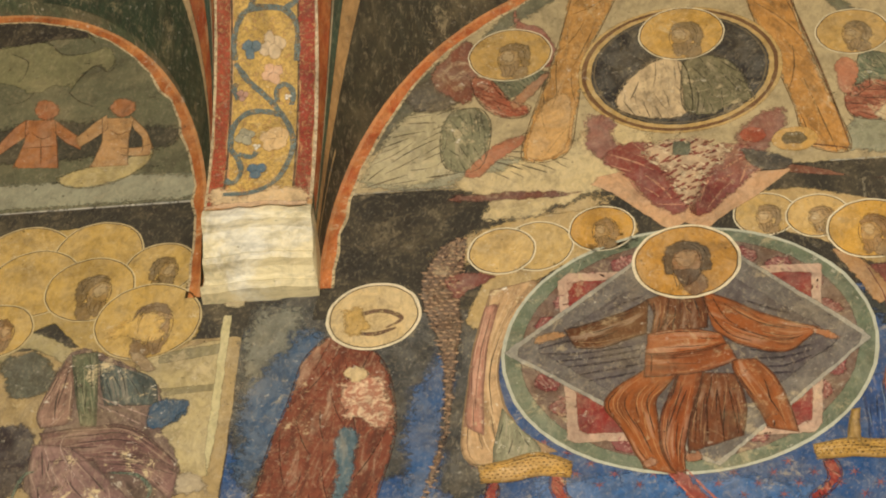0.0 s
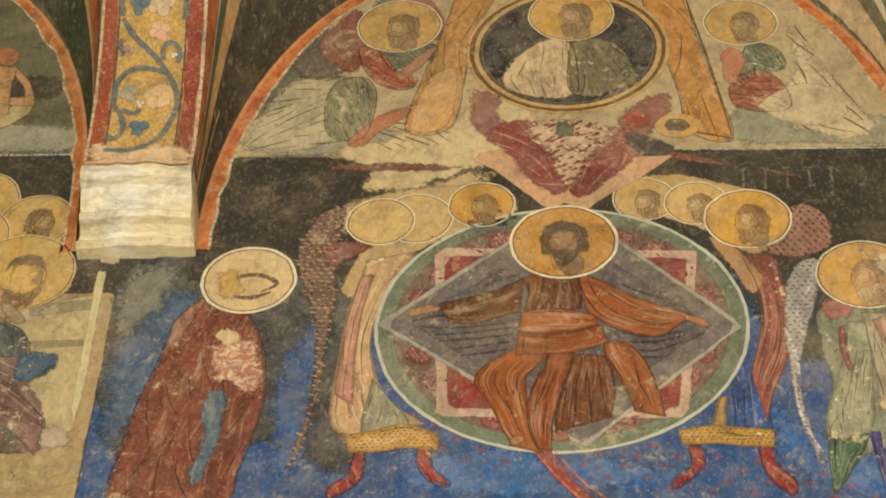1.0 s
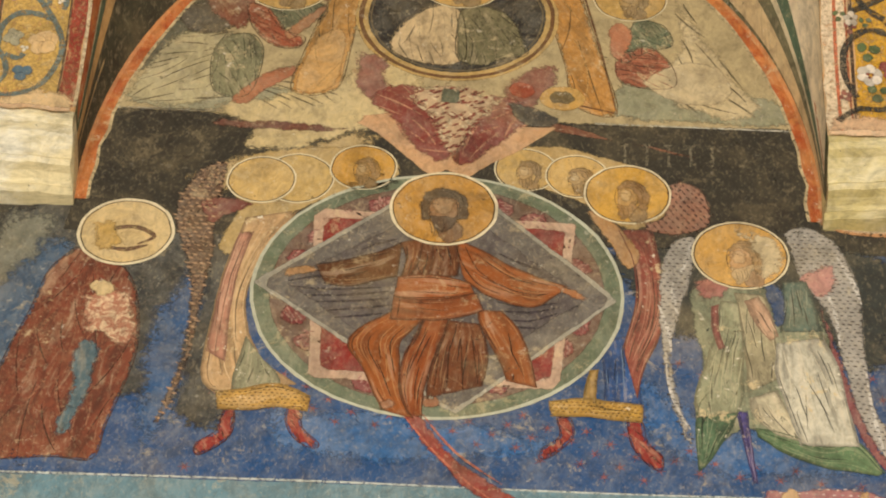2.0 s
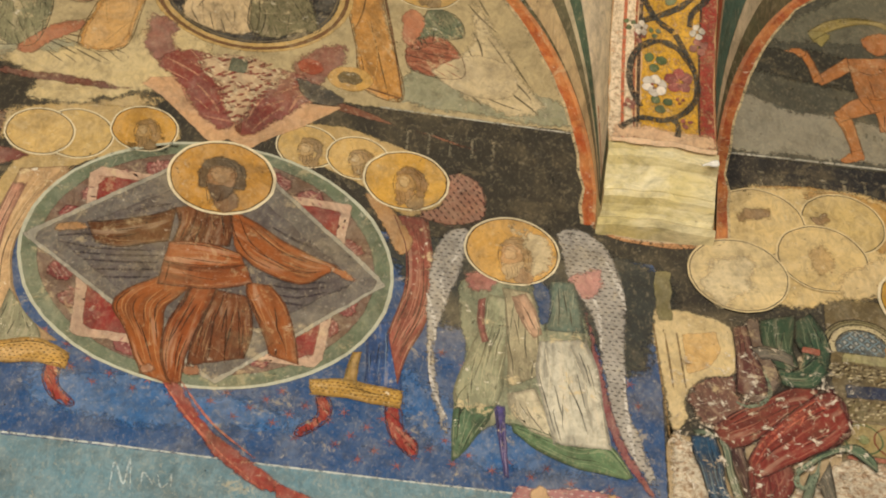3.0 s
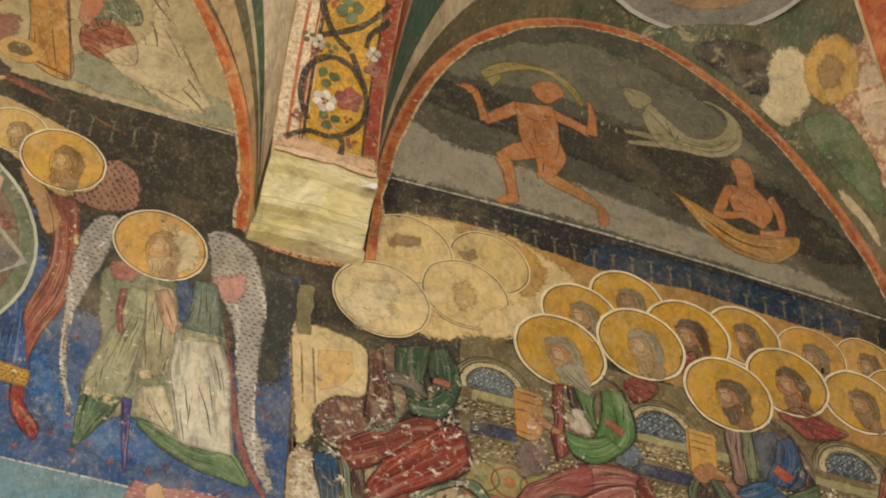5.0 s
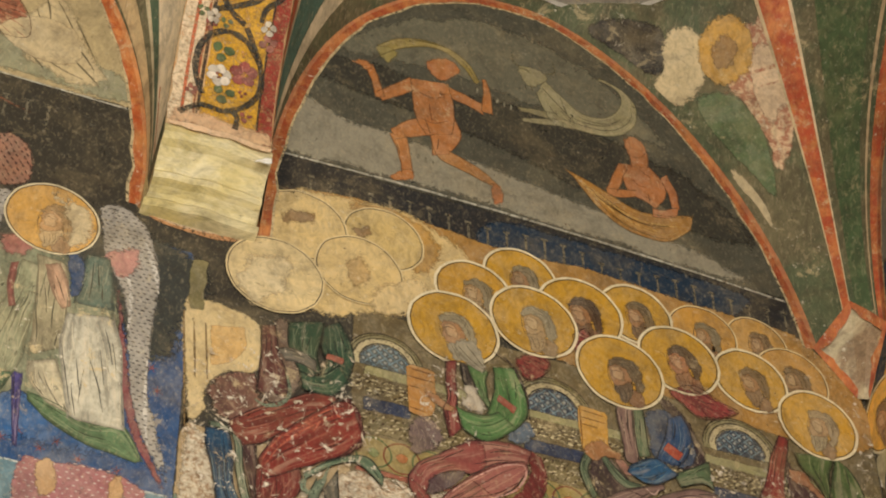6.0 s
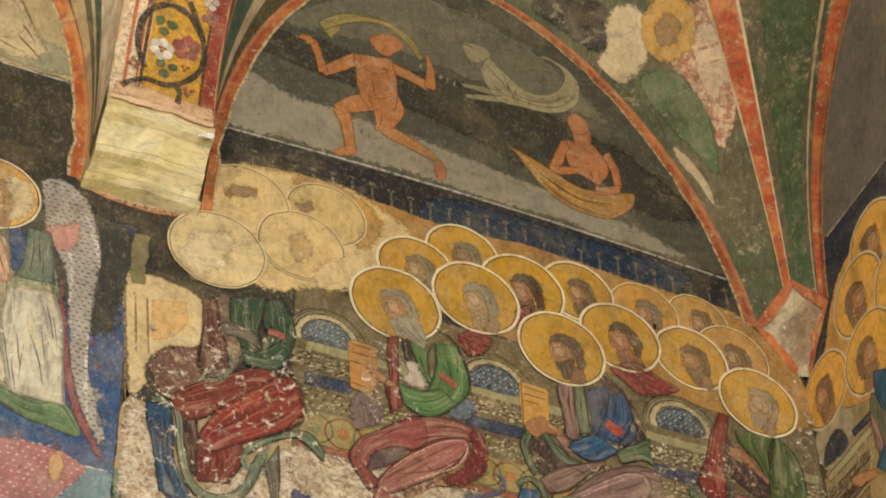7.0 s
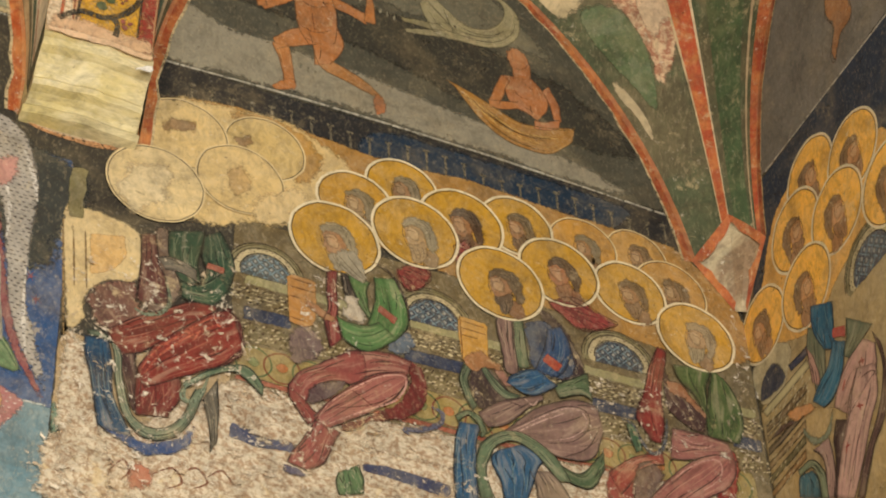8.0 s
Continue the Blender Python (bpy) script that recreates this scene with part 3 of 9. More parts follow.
def rib(x, label, ground_rgb, edge_rgb):
    ob = thing("vault_rib", label, "vault rib", "painted ribs of the vault")
    bm = bmesh.new()
    rows = []
    for k in range(31):
        z = 7.70 + 2.0 * k / 30
        y = rib_y(z)
        rows.append([bm.verts.new(v) for v in ((x - 0.188, y + 0.03, z), (x - 0.19, y + 0.008, z), (x - 0.182, y, z), (x + 0.182, y, z), (x + 0.19, y + 0.008, z), (x + 0.188, y + 0.03, z))])
    for a, b in zip(rows, rows[1:]):
        for i in range(5):
            bm.faces.new((a[i], a[i + 1], b[i + 1], b[i]))
    tint(mesh_ob("rib_body", bm, RIBPAINT, ob), edge_rgb)
    return ob


def band(name, f, parent=None, width=0.07, rgb=(182, 90, 44), put=on_north, lo=-1.0, hi=1.0, layer=9.0):
    """A painted border that follows an arch."""
    line = [Vector(f(lo + (hi - lo) * k / 60)) for k in range(61)]
    ob = thing(name, "orange-red painted border along the edge of a wall arch", "painted border", "painted arch borders") if parent is None else parent
    for nm, w, c, up in (("edging", width * 1.22, (214, 190, 142), 0.0), ("stripe", width, rgb, 0.5), ("core", width * 0.3, pale(rgb, 0.35), 0.9)):
        bm = bmesh.new()
        ribbon(bm, line, w, layer + up, put, False)
        tint(mesh_ob(nm, bm, RIBPAINT if nm != "edging" else FINE, ob), c)
    return ob


band("arch_border", lambda s: arch_main(s), rgb=(176, 82, 34), width=0.098)
band("arch_border", lambda s: arch_side(s), rgb=(158, 66, 34), hi=0.92, width=0.085)
band("arch_border", lambda s: arch_side(s, 0, -1), rgb=(176, 96, 42), hi=0.92, width=0.085)
band("arch_border", arch_east, rgb=(150, 62, 40), put=on_east, width=0.06, hi=0.92)

rib_w = rib(-RIB_X, "vault rib painted with a faded blue scroll on yellow", (208, 176, 98), (206, 168, 116))
rib_e = rib(RIB_X, "vault rib painted with dark vine and flowers on yellow", (214, 164, 48), (214, 182, 136))

# ---- painted fields of the wall ----
sharp("painted_field", [(-1.5, 6.2), (1.46, 6.2), (1.46, 7.35), (-1.5, 7.35)], (32, 72, 116), 0, wall_north, "deep blue painted ground with small red stars")
patch("painted_field", [(-1.5, 7.38), (-1.5, 6.75), (-1.4, 6.55), (-1.25, 6.45), (-0.9, 6.6), (-0.75, 6.45), (-0.62, 6.6), (-0.66, 7.3), (-0.9, 7.52), (-1.2, 7.55)], (56, 56, 52), 0.5, wall_north, edge=0.04)
patch("blue_wash", [(-0.5, 6.6), (0.0, 6.55), (0.4, 6.5), (0.2, 6.4), (-0.4, 6.38)], (50, 98, 146), 0.3, wall_north, edge=0.05)
patch("blue_wash", [(0.6, 6.8), (0.85, 6.6), (1.3, 6.5), (1.4, 6.38), (0.9, 6.36), (0.65, 6.5)], (46, 92, 140), 0.3, wall_north, edge=0.05)
patch("smoky_field", [(0.55, 7.36), (1.46, 7.36), (1.46, 6.95), (1.3, 6.8), (1.2, 6.95), (1.0, 7.0), (0.8, 6.9), (0.66, 7.05)], (58, 60, 54), 0.4, wall_north, edge=0.05, mat=SMOKE)
sharp("painted_field", [(-1.5, 3.0), (1.46, 3.0), (1.46, 6.285), (-1.5, 6.285)], (100, 132, 140), 0.6, wall_north, "pale blue-green painted field")
sharp("painted_field", [(1.46, 3.0), (4.017, 3.0), (4.017, 6.6), (1.46, 6.6)], (172, 146, 104), 0.6, wall_north, "worn cream and brown painted field")
sharp("painted_field", [(-4.04, 3.0), (-1.5, 3.0), (-1.5, 7.3), (-4.04, 7.3)], (168, 142, 92), 0.6, wall_north, "worn cream painted field")
strokes("dividing_line", [[(-1.45, 6.285), (-0.4, 6.29), (0.5, 6.28), (1.44, 6.285)]], 0.008, (196, 200, 188), 1.5, wall_north, taper=False)
patch("lunette_field", [arch_main(-1 + k / 12) for k in range(3, 22)] + [(1.19, 7.97), (0, 7.98), (-1.19, 7.98)], (182, 162, 118), 1.0, wall_north, "pale olive lunette with worn figures", steps=2, mat=SMOKE)
patch("lunette_field", [arch_side(-1 + k / 12) for k in range(3, 22)] + [(3.74, 7.94), (2.7, 7.975), (1.73, 7.97)], (80, 78, 64), 1.0, wall_north, "grey-green lunette with beasts and a boat", steps=2, mat=SMOKE)
patch("lunette_field", [arch_side(-1 + k / 12, 0, -1) for k in range(3, 22)] + [(-3.74, 8.01), (-2.7, 8.02), (-1.73, 8.02)], (106, 103, 74), 1.0, wall_north, "olive-grey lunette with a bull and a boat", steps=2, mat=SMOKE)
patch("lunette_field", [arch_east(-1 + k / 12) for k in range(3, 22)] + [(-0.28, 7.98), (-1.7, 7.98), (-3.1, 7.98)], (122, 116, 104), 1.0, wall_east, "grey lunette on the side wall", put=on_east, steps=2, mat=SMOKE)
sharp("dark_band", [(-1.27, 7.35), (1.27, 7.35), (1.22, 7.965), (-1.22, 7.975)], (54, 50, 40), 0.8, wall_north, "dark smoky band under the lunette", mat=SMOKE)
sharp("dark_band", [(1.66, 7.4), (4.0, 7.4), (4.0, 7.93), (2.7, 7.97), (1.7, 7.965)], (38, 38, 38), 1.3, wall_north, "near-black band with painted nails", mat=SMOKE)
patch("blue_stretch", [(2.55, 7.93), (2.9, 7.95), (3.3, 7.935), (3.6, 7.9), (3.4, 7.7), (2.9, 7.68), (2.5, 7.75)], (24, 46, 64), 1.5, wall_north, edge=0.02, mat=SMOKE)
sharp("dark_band", [(-4.04, 7.5), (-1.68, 7.5), (-1.7, 8.02), (-4.04, 8.02)], (58, 54, 42), 1.3, wall_north, mat=SMOKE)
sharp("dark_band", [(-3.4, 7.3), (-0.03, 7.3), (-0.2, 7.98), (-3.4, 7.97)], (44, 54, 68), 1.3, wall_east, put=on_east, mat=SMOKE)
strokes("dividing_line", [[(-1.2, 7.985), (-0.75, 7.98)], [(0.5, 7.975), (1.2, 7.965)], [(1.72, 7.97), (2.3, 7.985), (3.0, 7.975), (3.74, 7.935)], [(-3.8, 8.02), (-2.6, 8.02), (-1.75, 8.015)]], 0.009, (196, 190, 170), 2, wall_north, taper=False)
strokes("dividing_line", [[(-0.3, 7.99), (-1.2, 7.965)]], 0.009, (196, 190, 170), 2, wall_east, put=on_east, taper=False)
patch("pale_ground", [(1.74, 8.0), (2.2, 8.0), (2.9, 7.99), (3.6, 7.96), (3.4, 8.08), (2.7, 8.2), (2.1, 8.25), (1.78, 8.3)], (146, 138, 116), 1.6, wall_north, edge=0.03, mat=SMOKE)
patch("pale_ground", [(-3.6, 8.04), (-2.6, 8.04), (-1.78, 8.03), (-1.82, 8.17), (-2.6, 8.2), (-3.6, 8.22)], (156, 152, 122), 1.6, wall_north, edge=0.03, mat=SMOKE)
patch("dark_cloud", [(1.85, 8.62), (2.3, 8.6), (2.9, 8.62), (3.45, 8.45), (3.65, 8.2), (3.1, 8.2), (2.5, 8.35), (1.82, 8.45)], (56, 54, 44), 1.6, wall_north, edge=0.04, mat=SMOKE)
patch("dark_cloud", [(-3.4, 8.5), (-2.6, 8.55), (-2.0, 8.5), (-1.85, 8.35), (-2.5, 8.28), (-3.4, 8.3)], (70, 66, 50), 1.6, wall_north, edge=0.04, mat=SMOKE)
patch("dark_cloud", [(-3.4, 9.2), (-2.6, 9.24), (-2.2, 9.2), (-2.1, 9.08), (-2.7, 9.02), (-3.4, 9.04)], (56, 50, 40), 1.6, wall_north, edge=0.02, mat=SMOKE)
bm = bmesh.new()
for k in range(26):
    x = 1.85 + 0.075 * k
    z = 7.78 - 0.012 * math.sin(k * 0.9) - 0.02 * (k > 14)
    ribbon(bm, [Vector((x, z)), Vector((x + 0.001, z + 0.05)), Vector((x, z + 0.1))], 0.009, 2.2, on_north, False)
    ribbon(bm, [Vector((x - 0.013, z + 0.107)), Vector((x + 0.013, z + 0.107))], 0.012, 2.2, on_north, False)
for k in range(5):
    x = 0.6 + 0.075 * k
    ribbon(bm, [Vector((x, 7.76)), Vector((x + 0.003, 7.86))], 0.009, 2.2, on_north, False)
    ribbon(bm, [Vector((x - 0.012, 7.867)), Vector((x + 0.014, 7.867))], 0.012, 2.2, on_north, False)
tagged(tint(mesh_ob("painted_nails", bm, FINE, wall_north, "row of small painted nails"), (112, 104, 84)), kind="stuff")
rnd = random.Random(5)
bm = bmesh.new()
for k in range(80):
    c = Vector((-0.75 + 2.15 * ((k * 0.618) % 1), 6.33 + 0.5 * ((k * 0.377) % 1)))
    spokes = [Vector((0.024 * math.cos(a * 1.0472 + k), 0.024 * math.sin(a * 1.0472 + k))) for a in range(6)]
    star = []
    for a in range(6):
        star += [c + spokes[a], c + 0.12 * (spokes[a] + spokes[(a + 1) % 6])]
    fill(bm, star, 1.2, on_north)
tagged(tint(mesh_ob("painted_stars", bm, FINE, wall_north, "small red stars"), (138, 82, 84)), kind="stuff")

fig = thing("mandorla", "round green-rimmed glory with a red square and a grey lozenge", "fresco")
C = (-0.02, 7.115)
disc("glory_rim", C, 0.6, (101, 110, 83), 4, fig, squash=0.93)
ring("rim", C, 0.6, 0.012, (185, 184, 158), 4.5, fig, squash=0.93)
disc("glory_field", C, 0.545, (110, 83, 65), 4.6, fig, squash=0.93)
for k in range(22):
    a = k * math.tau / 22
    if min(abs(math.sin(a)), abs(math.cos(a))) > 0.14:
        at = (C[0] + 0.47 * math.cos(a), C[1] + 0.44 * math.sin(a))
        disc("cherub", at, 0.05, (122, 45, 43), 5, fig, edge=0.022, n=22)
        dots("feathering", round_line(at, 0.042, 8), 0.019, 0.008, (182, 133, 117), 5.3, fig, lean=k * 40, long=1.5)
sharp("square_border", [(-0.448, 7.494), (0.432, 7.455), (0.379, 6.692), (-0.409, 6.711)], (193, 158, 128), 5.6, fig)
sharp("square_field", [(-0.414, 7.451), (0.396, 7.420), (0.351, 6.725), (-0.374, 6.747)], (135, 43, 32), 6.0, fig)
sharp("lozenge_edge", [(-0.002, 7.705), (0.569, 7.100), (0.052, 6.571), (-0.621, 7.130)], (158, 151, 131), 6.4, fig)
sharp("lozenge", [(-0.003, 7.682), (0.547, 7.096), (0.051, 6.592), (-0.594, 7.128)], (104, 95, 85), 6.7, fig)
patch("lozenge_shade", [(-0.359, 7.139), (-0.198, 7.077), (-0.157, 7.134), (0.110, 7.110), (0.310, 7.157), (0.458, 7.094), (0.316, 6.976), (0.106, 6.854), (-0.186, 6.925)], (76, 68, 65), 6.9, fig)

fig = thing("enthroned_figure", "seated robed figure in brown and orange, plain painted shape", "fresco figure")
strokes("lozenge_streak", [[(-0.504, 7.139), (-0.398, 7.164), (-0.300, 7.143)], [(-0.489, 7.115), (-0.368, 7.105), (-0.202, 7.122)], [(-0.449, 7.076), (-0.318, 7.081), (-0.176, 7.104)], [(-0.410, 7.046), (-0.292, 7.055), (-0.174, 7.071)], [(-0.371, 7.008), (-0.265, 7.024), (-0.171, 7.040)], [(-0.344, 6.977), (-0.250, 6.991), (-0.192, 7.004)], [(0.174, 7.072), (0.258, 7.056), (0.366, 7.075)], [(0.187, 7.031), (0.283, 7.029), (0.378, 7.056)], [(0.213, 6.992), (0.285, 6.991), (0.367, 7.028)], [(0.232, 6.960), (0.298, 6.959)], [(-0.277, 7.295), (-0.219, 7.328), (-0.160, 7.352)], [(0.175, 7.299), (0.250, 7.254), (0.312, 7.225)]], 0.011, (70, 60, 60), 7.6, fig)
sharp("lozenge_inner", [(-0.528, 7.137), (-0.165, 7.424), (-0.010, 7.515), (0.158, 7.405), (0.461, 7.099), (0.264, 6.914), (0.039, 6.729), (-0.281, 6.933)], (84, 74, 70), 7.2, fig, edge=0.012)
drape("sleeve", [(-0.422, 7.218), (-0.322, 7.246), (-0.216, 7.289), (-0.140, 7.337)], [(-0.389, 7.134), (-0.310, 7.121), (-0.228, 7.147), (-0.152, 7.176)], (97, 57, 25), 9.017, fig, lines=3, seed=67, ink=0.6)
drape("tunic", [(-0.100, 7.350), (-0.105, 7.251), (-0.115, 7.166)], [(0.043, 7.356), (0.048, 7.268), (0.045, 7.183)], (99, 55, 25), 8.634, fig, lines=4, seed=68, ink=0.6)
drape("mantle_edge", [(-0.146, 7.336), (-0.129, 7.267), (-0.135, 7.195), (-0.151, 7.159)], [(-0.074, 7.362), (-0.080, 7.272), (-0.099, 7.199), (-0.115, 7.163)], (114, 64, 29), 9.251, fig, lines=2, seed=69, ink=0.6)
drape("skirt", [(-0.146, 7.022), (-0.225, 6.967), (-0.287, 6.899), (-0.289, 6.841), (-0.244, 6.765), (-0.200, 6.658), (-0.171, 6.582)], [(-0.043, 6.999), (-0.097, 6.927), (-0.129, 6.874), (-0.126, 6.793), (-0.118, 6.697), (-0.100, 6.605), (-0.073, 6.553)], (147, 80, 31), 8.268, fig, lines=6, seed=70, ink=0.6)
drape("skirt", [(-0.050, 7.007), (-0.089, 6.895), (-0.119, 6.793), (-0.120, 6.665), (-0.090, 6.567)], [(0.029, 6.990), (0.001, 6.871), (-0.027, 6.770), (-0.044, 6.673), (-0.050, 6.555)], (136, 69, 27), 8.585, fig, lines=6, seed=71, ink=0.6)
drape("leg", [(0.110, 7.032), (0.133, 6.934), (0.186, 6.808), (0.211, 6.722)], [(0.190, 7.032), (0.247, 6.945), (0.288, 6.802), (0.304, 6.699)], (147, 82, 36), 8.402, fig, lines=4, seed=72, ink=0.6)
drape("lap", [(0.023, 6.981), (-0.005, 6.870), (-0.032, 6.754), (-0.036, 6.639)], [(0.121, 6.969), (0.144, 6.885), (0.149, 6.788), (0.134, 6.698)], (112, 64, 33), 8.919, fig, lines=7, seed=73, ink=0.6)
drape("waist", [(-0.160, 7.080), (-0.079, 7.080), (0.029, 7.088), (0.108, 7.108)], [(-0.169, 6.978), (-0.071, 6.976), (0.035, 6.987), (0.134, 7.031)], (139, 75, 34), 9.336, fig, lines=2, seed=74, ink=0.6)
drape("sash", [(-0.152, 7.171), (-0.086, 7.183), (0.011, 7.179), (0.088, 7.153)], [(-0.160, 7.077), (-0.078, 7.069), (0.029, 7.080), (0.102, 7.104)], (150, 80, 33), 9.753, fig, lines=3, seed=75, ink=0.6)
drape("mantle", [(0.034, 7.359), (0.113, 7.314), (0.202, 7.249), (0.301, 7.193), (0.402, 7.151)], [(0.060, 7.178), (0.136, 7.103), (0.234, 7.058), (0.306, 7.057), (0.379, 7.124)], (147, 80, 33), 10.07, fig, lines=6, seed=76, ink=0.6)
strokes("dark_fold", [[(0.031, 7.346), (0.055, 7.251), (0.109, 7.152), (0.184, 7.108)], [(0.063, 7.331), (0.106, 7.221), (0.169, 7.158)], [(0.102, 7.291), (0.204, 7.196), (0.303, 7.155)], [(-0.138, 7.074), (-0.143, 6.989)], [(-0.044, 6.932), (-0.073, 6.831), (-0.100, 6.731)], [(-0.080, 6.929), (-0.107, 6.827)], [(-0.003, 6.838), (-0.015, 6.676)], [(0.029, 6.890), (0.025, 6.680)], [(0.063, 6.910), (0.077, 6.669)], [(0.099, 6.897), (0.122, 6.705)]], 0.005, (84, 44, 22), 10.6, fig)
patch("hand", [(-0.521, 7.181), (-0.476, 7.212), (-0.421, 7.209), (-0.410, 7.184), (-0.465, 7.169), (-0.506, 7.156)], (168, 124, 78), 10.217, fig, edge=0.003)
patch("hand", [(0.363, 7.152), (0.424, 7.141), (0.470, 7.091), (0.425, 7.095), (0.382, 7.125)], (164, 106, 62), 10.834, fig, edge=0.003)
patch("foot", [(-0.051, 6.633), (0.000, 6.649), (0.010, 6.612), (-0.035, 6.598)], (150, 100, 66), 9.651, fig, edge=0.003)
patch("foot", [(-0.183, 6.615), (-0.144, 6.632), (-0.125, 6.602), (-0.166, 6.583)], (150, 100, 66), 9.668, fig, edge=0.003)
aura = halo((-0.012, 7.508), 0.178, (188, 134, 50), 11, fig)
head((-0.012, 7.500), 0.190, aura, (148, 106, 64), 11, hair=(92, 70, 42), beard=(88, 62, 38), front=True)

fig = thing("red_stream", "band of dark red paint running down from the roundel", "fresco")
patch("stream", [(-0.123, 6.589), (-0.072, 6.606), (-0.013, 6.506), (0.063, 6.398), (0.170, 6.307), (0.310, 6.199), (0.227, 6.180), (0.086, 6.288), (-0.015, 6.414), (-0.083, 6.523)], (142, 56, 44), 7, fig)
patch("stream", [(0.257, 6.207), (0.333, 6.200), (0.431, 6.143), (0.576, 6.011), (0.478, 5.992), (0.318, 6.111)], (142, 56, 44), 7.2, fig)
strokes("bright_edge", [[(-0.104, 6.568), (-0.007, 6.426), (0.103, 6.301), (0.226, 6.191)], [(-0.053, 6.584), (0.061, 6.421), (0.204, 6.299)]], 0.008, (190, 110, 86), 7.6, fig)

fig = thing("attendant_group", "cluster of worn yellow haloes beside a roundel", "fresco figures", "attendant groups")
patch("gold_ground", [(-0.753, 7.648), (-0.680, 7.759), (-0.414, 7.810), (-0.219, 7.797), (-0.169, 7.656), (-0.316, 7.582), (-0.495, 7.478), (-0.606, 7.300), (-0.655, 7.241), (-0.752, 7.284), (-0.703, 7.483)], (186, 156, 98), 2.6, fig)
halo((-0.513, 7.641), 0.123, (198, 164, 96), 2.8, fig, None, wide=0.005)
halo((-0.293, 7.706), 0.113, (202, 150, 62), 4.0, fig, (180, 142, 84), hair=(160, 122, 66), beard=(168, 130, 74), wide=0.005)
halo((-0.635, 7.627), 0.116, (208, 172, 104), 5.2, fig, None, wide=0.006)
drape("gold_robe", [(-0.669, 7.435), (-0.713, 7.199), (-0.738, 6.910), (-0.741, 6.700), (-0.684, 6.633)], [(-0.496, 7.482), (-0.602, 7.237), (-0.633, 7.023), (-0.568, 6.803), (-0.442, 6.681)], (198, 160, 112), 3.319, fig, lines=6, seed=97, mat=RUBBED, ink=0.7)
drape("pink_lining", [(-0.684, 7.364), (-0.721, 7.092), (-0.737, 6.810)], [(-0.639, 7.369), (-0.678, 7.097), (-0.672, 6.768)], (190, 134, 106), 3.936, fig, lines=3, seed=98, mat=RUBBED, ink=0.7)
drape("grey_lining", [(-0.614, 6.885), (-0.637, 6.747), (-0.642, 6.649)], [(-0.550, 6.780), (-0.498, 6.712), (-0.491, 6.652)], (142, 138, 106), 4.053, fig, lines=3, seed=99, mat=RUBBED, ink=0.7)
drape("hem", [(-0.691, 6.640), (-0.600, 6.658), (-0.498, 6.683), (-0.393, 6.631)], [(-0.678, 6.569), (-0.588, 6.566), (-0.487, 6.584), (-0.398, 6.568)], (196, 150, 70), 4.77, fig, lines=1, seed=100, mat=RUBBED, ink=0.7)
dots("hem_pattern", [(-0.687, 6.633), (-0.599, 6.649), (-0.497, 6.673), (-0.396, 6.626), (-0.399, 6.578), (-0.488, 6.593), (-0.589, 6.576), (-0.676, 6.579)], 0.017, 0.005, (104, 74, 36), 5.4, fig)

cloth("boot", [(-0.657, 6.561), (-0.623, 6.564), (-0.626, 6.459), (-0.701, 6.383), (-0.727, 6.387), (-0.724, 6.426), (-0.671, 6.478)], (142, 48, 40), 4.4, fig, -60, 3, seed=1)
cloth("boot", [(-0.461, 6.585), (-0.418, 6.584), (-0.409, 6.503), (-0.354, 6.439), (-0.374, 6.419), (-0.429, 6.455), (-0.462, 6.521)], (142, 48, 40), 4.4, fig, -60, 3, seed=1)

fig = thing("dark_wing", "tall dark brown wing with rows of pale feather marks", "fresco")
patch("wing", [(-0.761, 7.712), (-0.842, 7.673), (-0.900, 7.546), (-0.903, 7.405), (-0.845, 7.220), (-0.814, 7.039), (-0.814, 6.787), (-0.846, 6.613), (-0.869, 6.482), (-0.817, 6.593), (-0.782, 6.839), (-0.775, 7.043), (-0.758, 7.257), (-0.774, 7.447), (-0.760, 7.561)], (98, 72, 52), 4.2, fig)
dots("feathering", [(-0.761, 7.712), (-0.842, 7.673), (-0.900, 7.546), (-0.903, 7.405), (-0.845, 7.220), (-0.814, 7.039), (-0.814, 6.787), (-0.846, 6.613), (-0.869, 6.482), (-0.817, 6.593), (-0.782, 6.839), (-0.775, 7.043), (-0.758, 7.257), (-0.774, 7.447), (-0.760, 7.561)], 0.026, 0.0085, (186, 150, 114), 5, fig, lean=-20, long=1.4)
dots("feather_shadow", [(-0.761, 7.712), (-0.842, 7.673), (-0.900, 7.546), (-0.903, 7.405), (-0.845, 7.220), (-0.814, 7.039), (-0.814, 6.787), (-0.846, 6.613), (-0.869, 6.482), (-0.817, 6.593), (-0.782, 6.839), (-0.775, 7.043), (-0.758, 7.257), (-0.774, 7.447), (-0.760, 7.561)], 0.033, 0.006, (46, 34, 28), 4.8, fig, lean=60, long=1.6)
patch("wing_root", [(-0.828, 7.497), (-0.766, 7.532), (-0.649, 7.503), (-0.735, 7.437), (-0.785, 7.390)], (120, 66, 54), 5.1, fig)

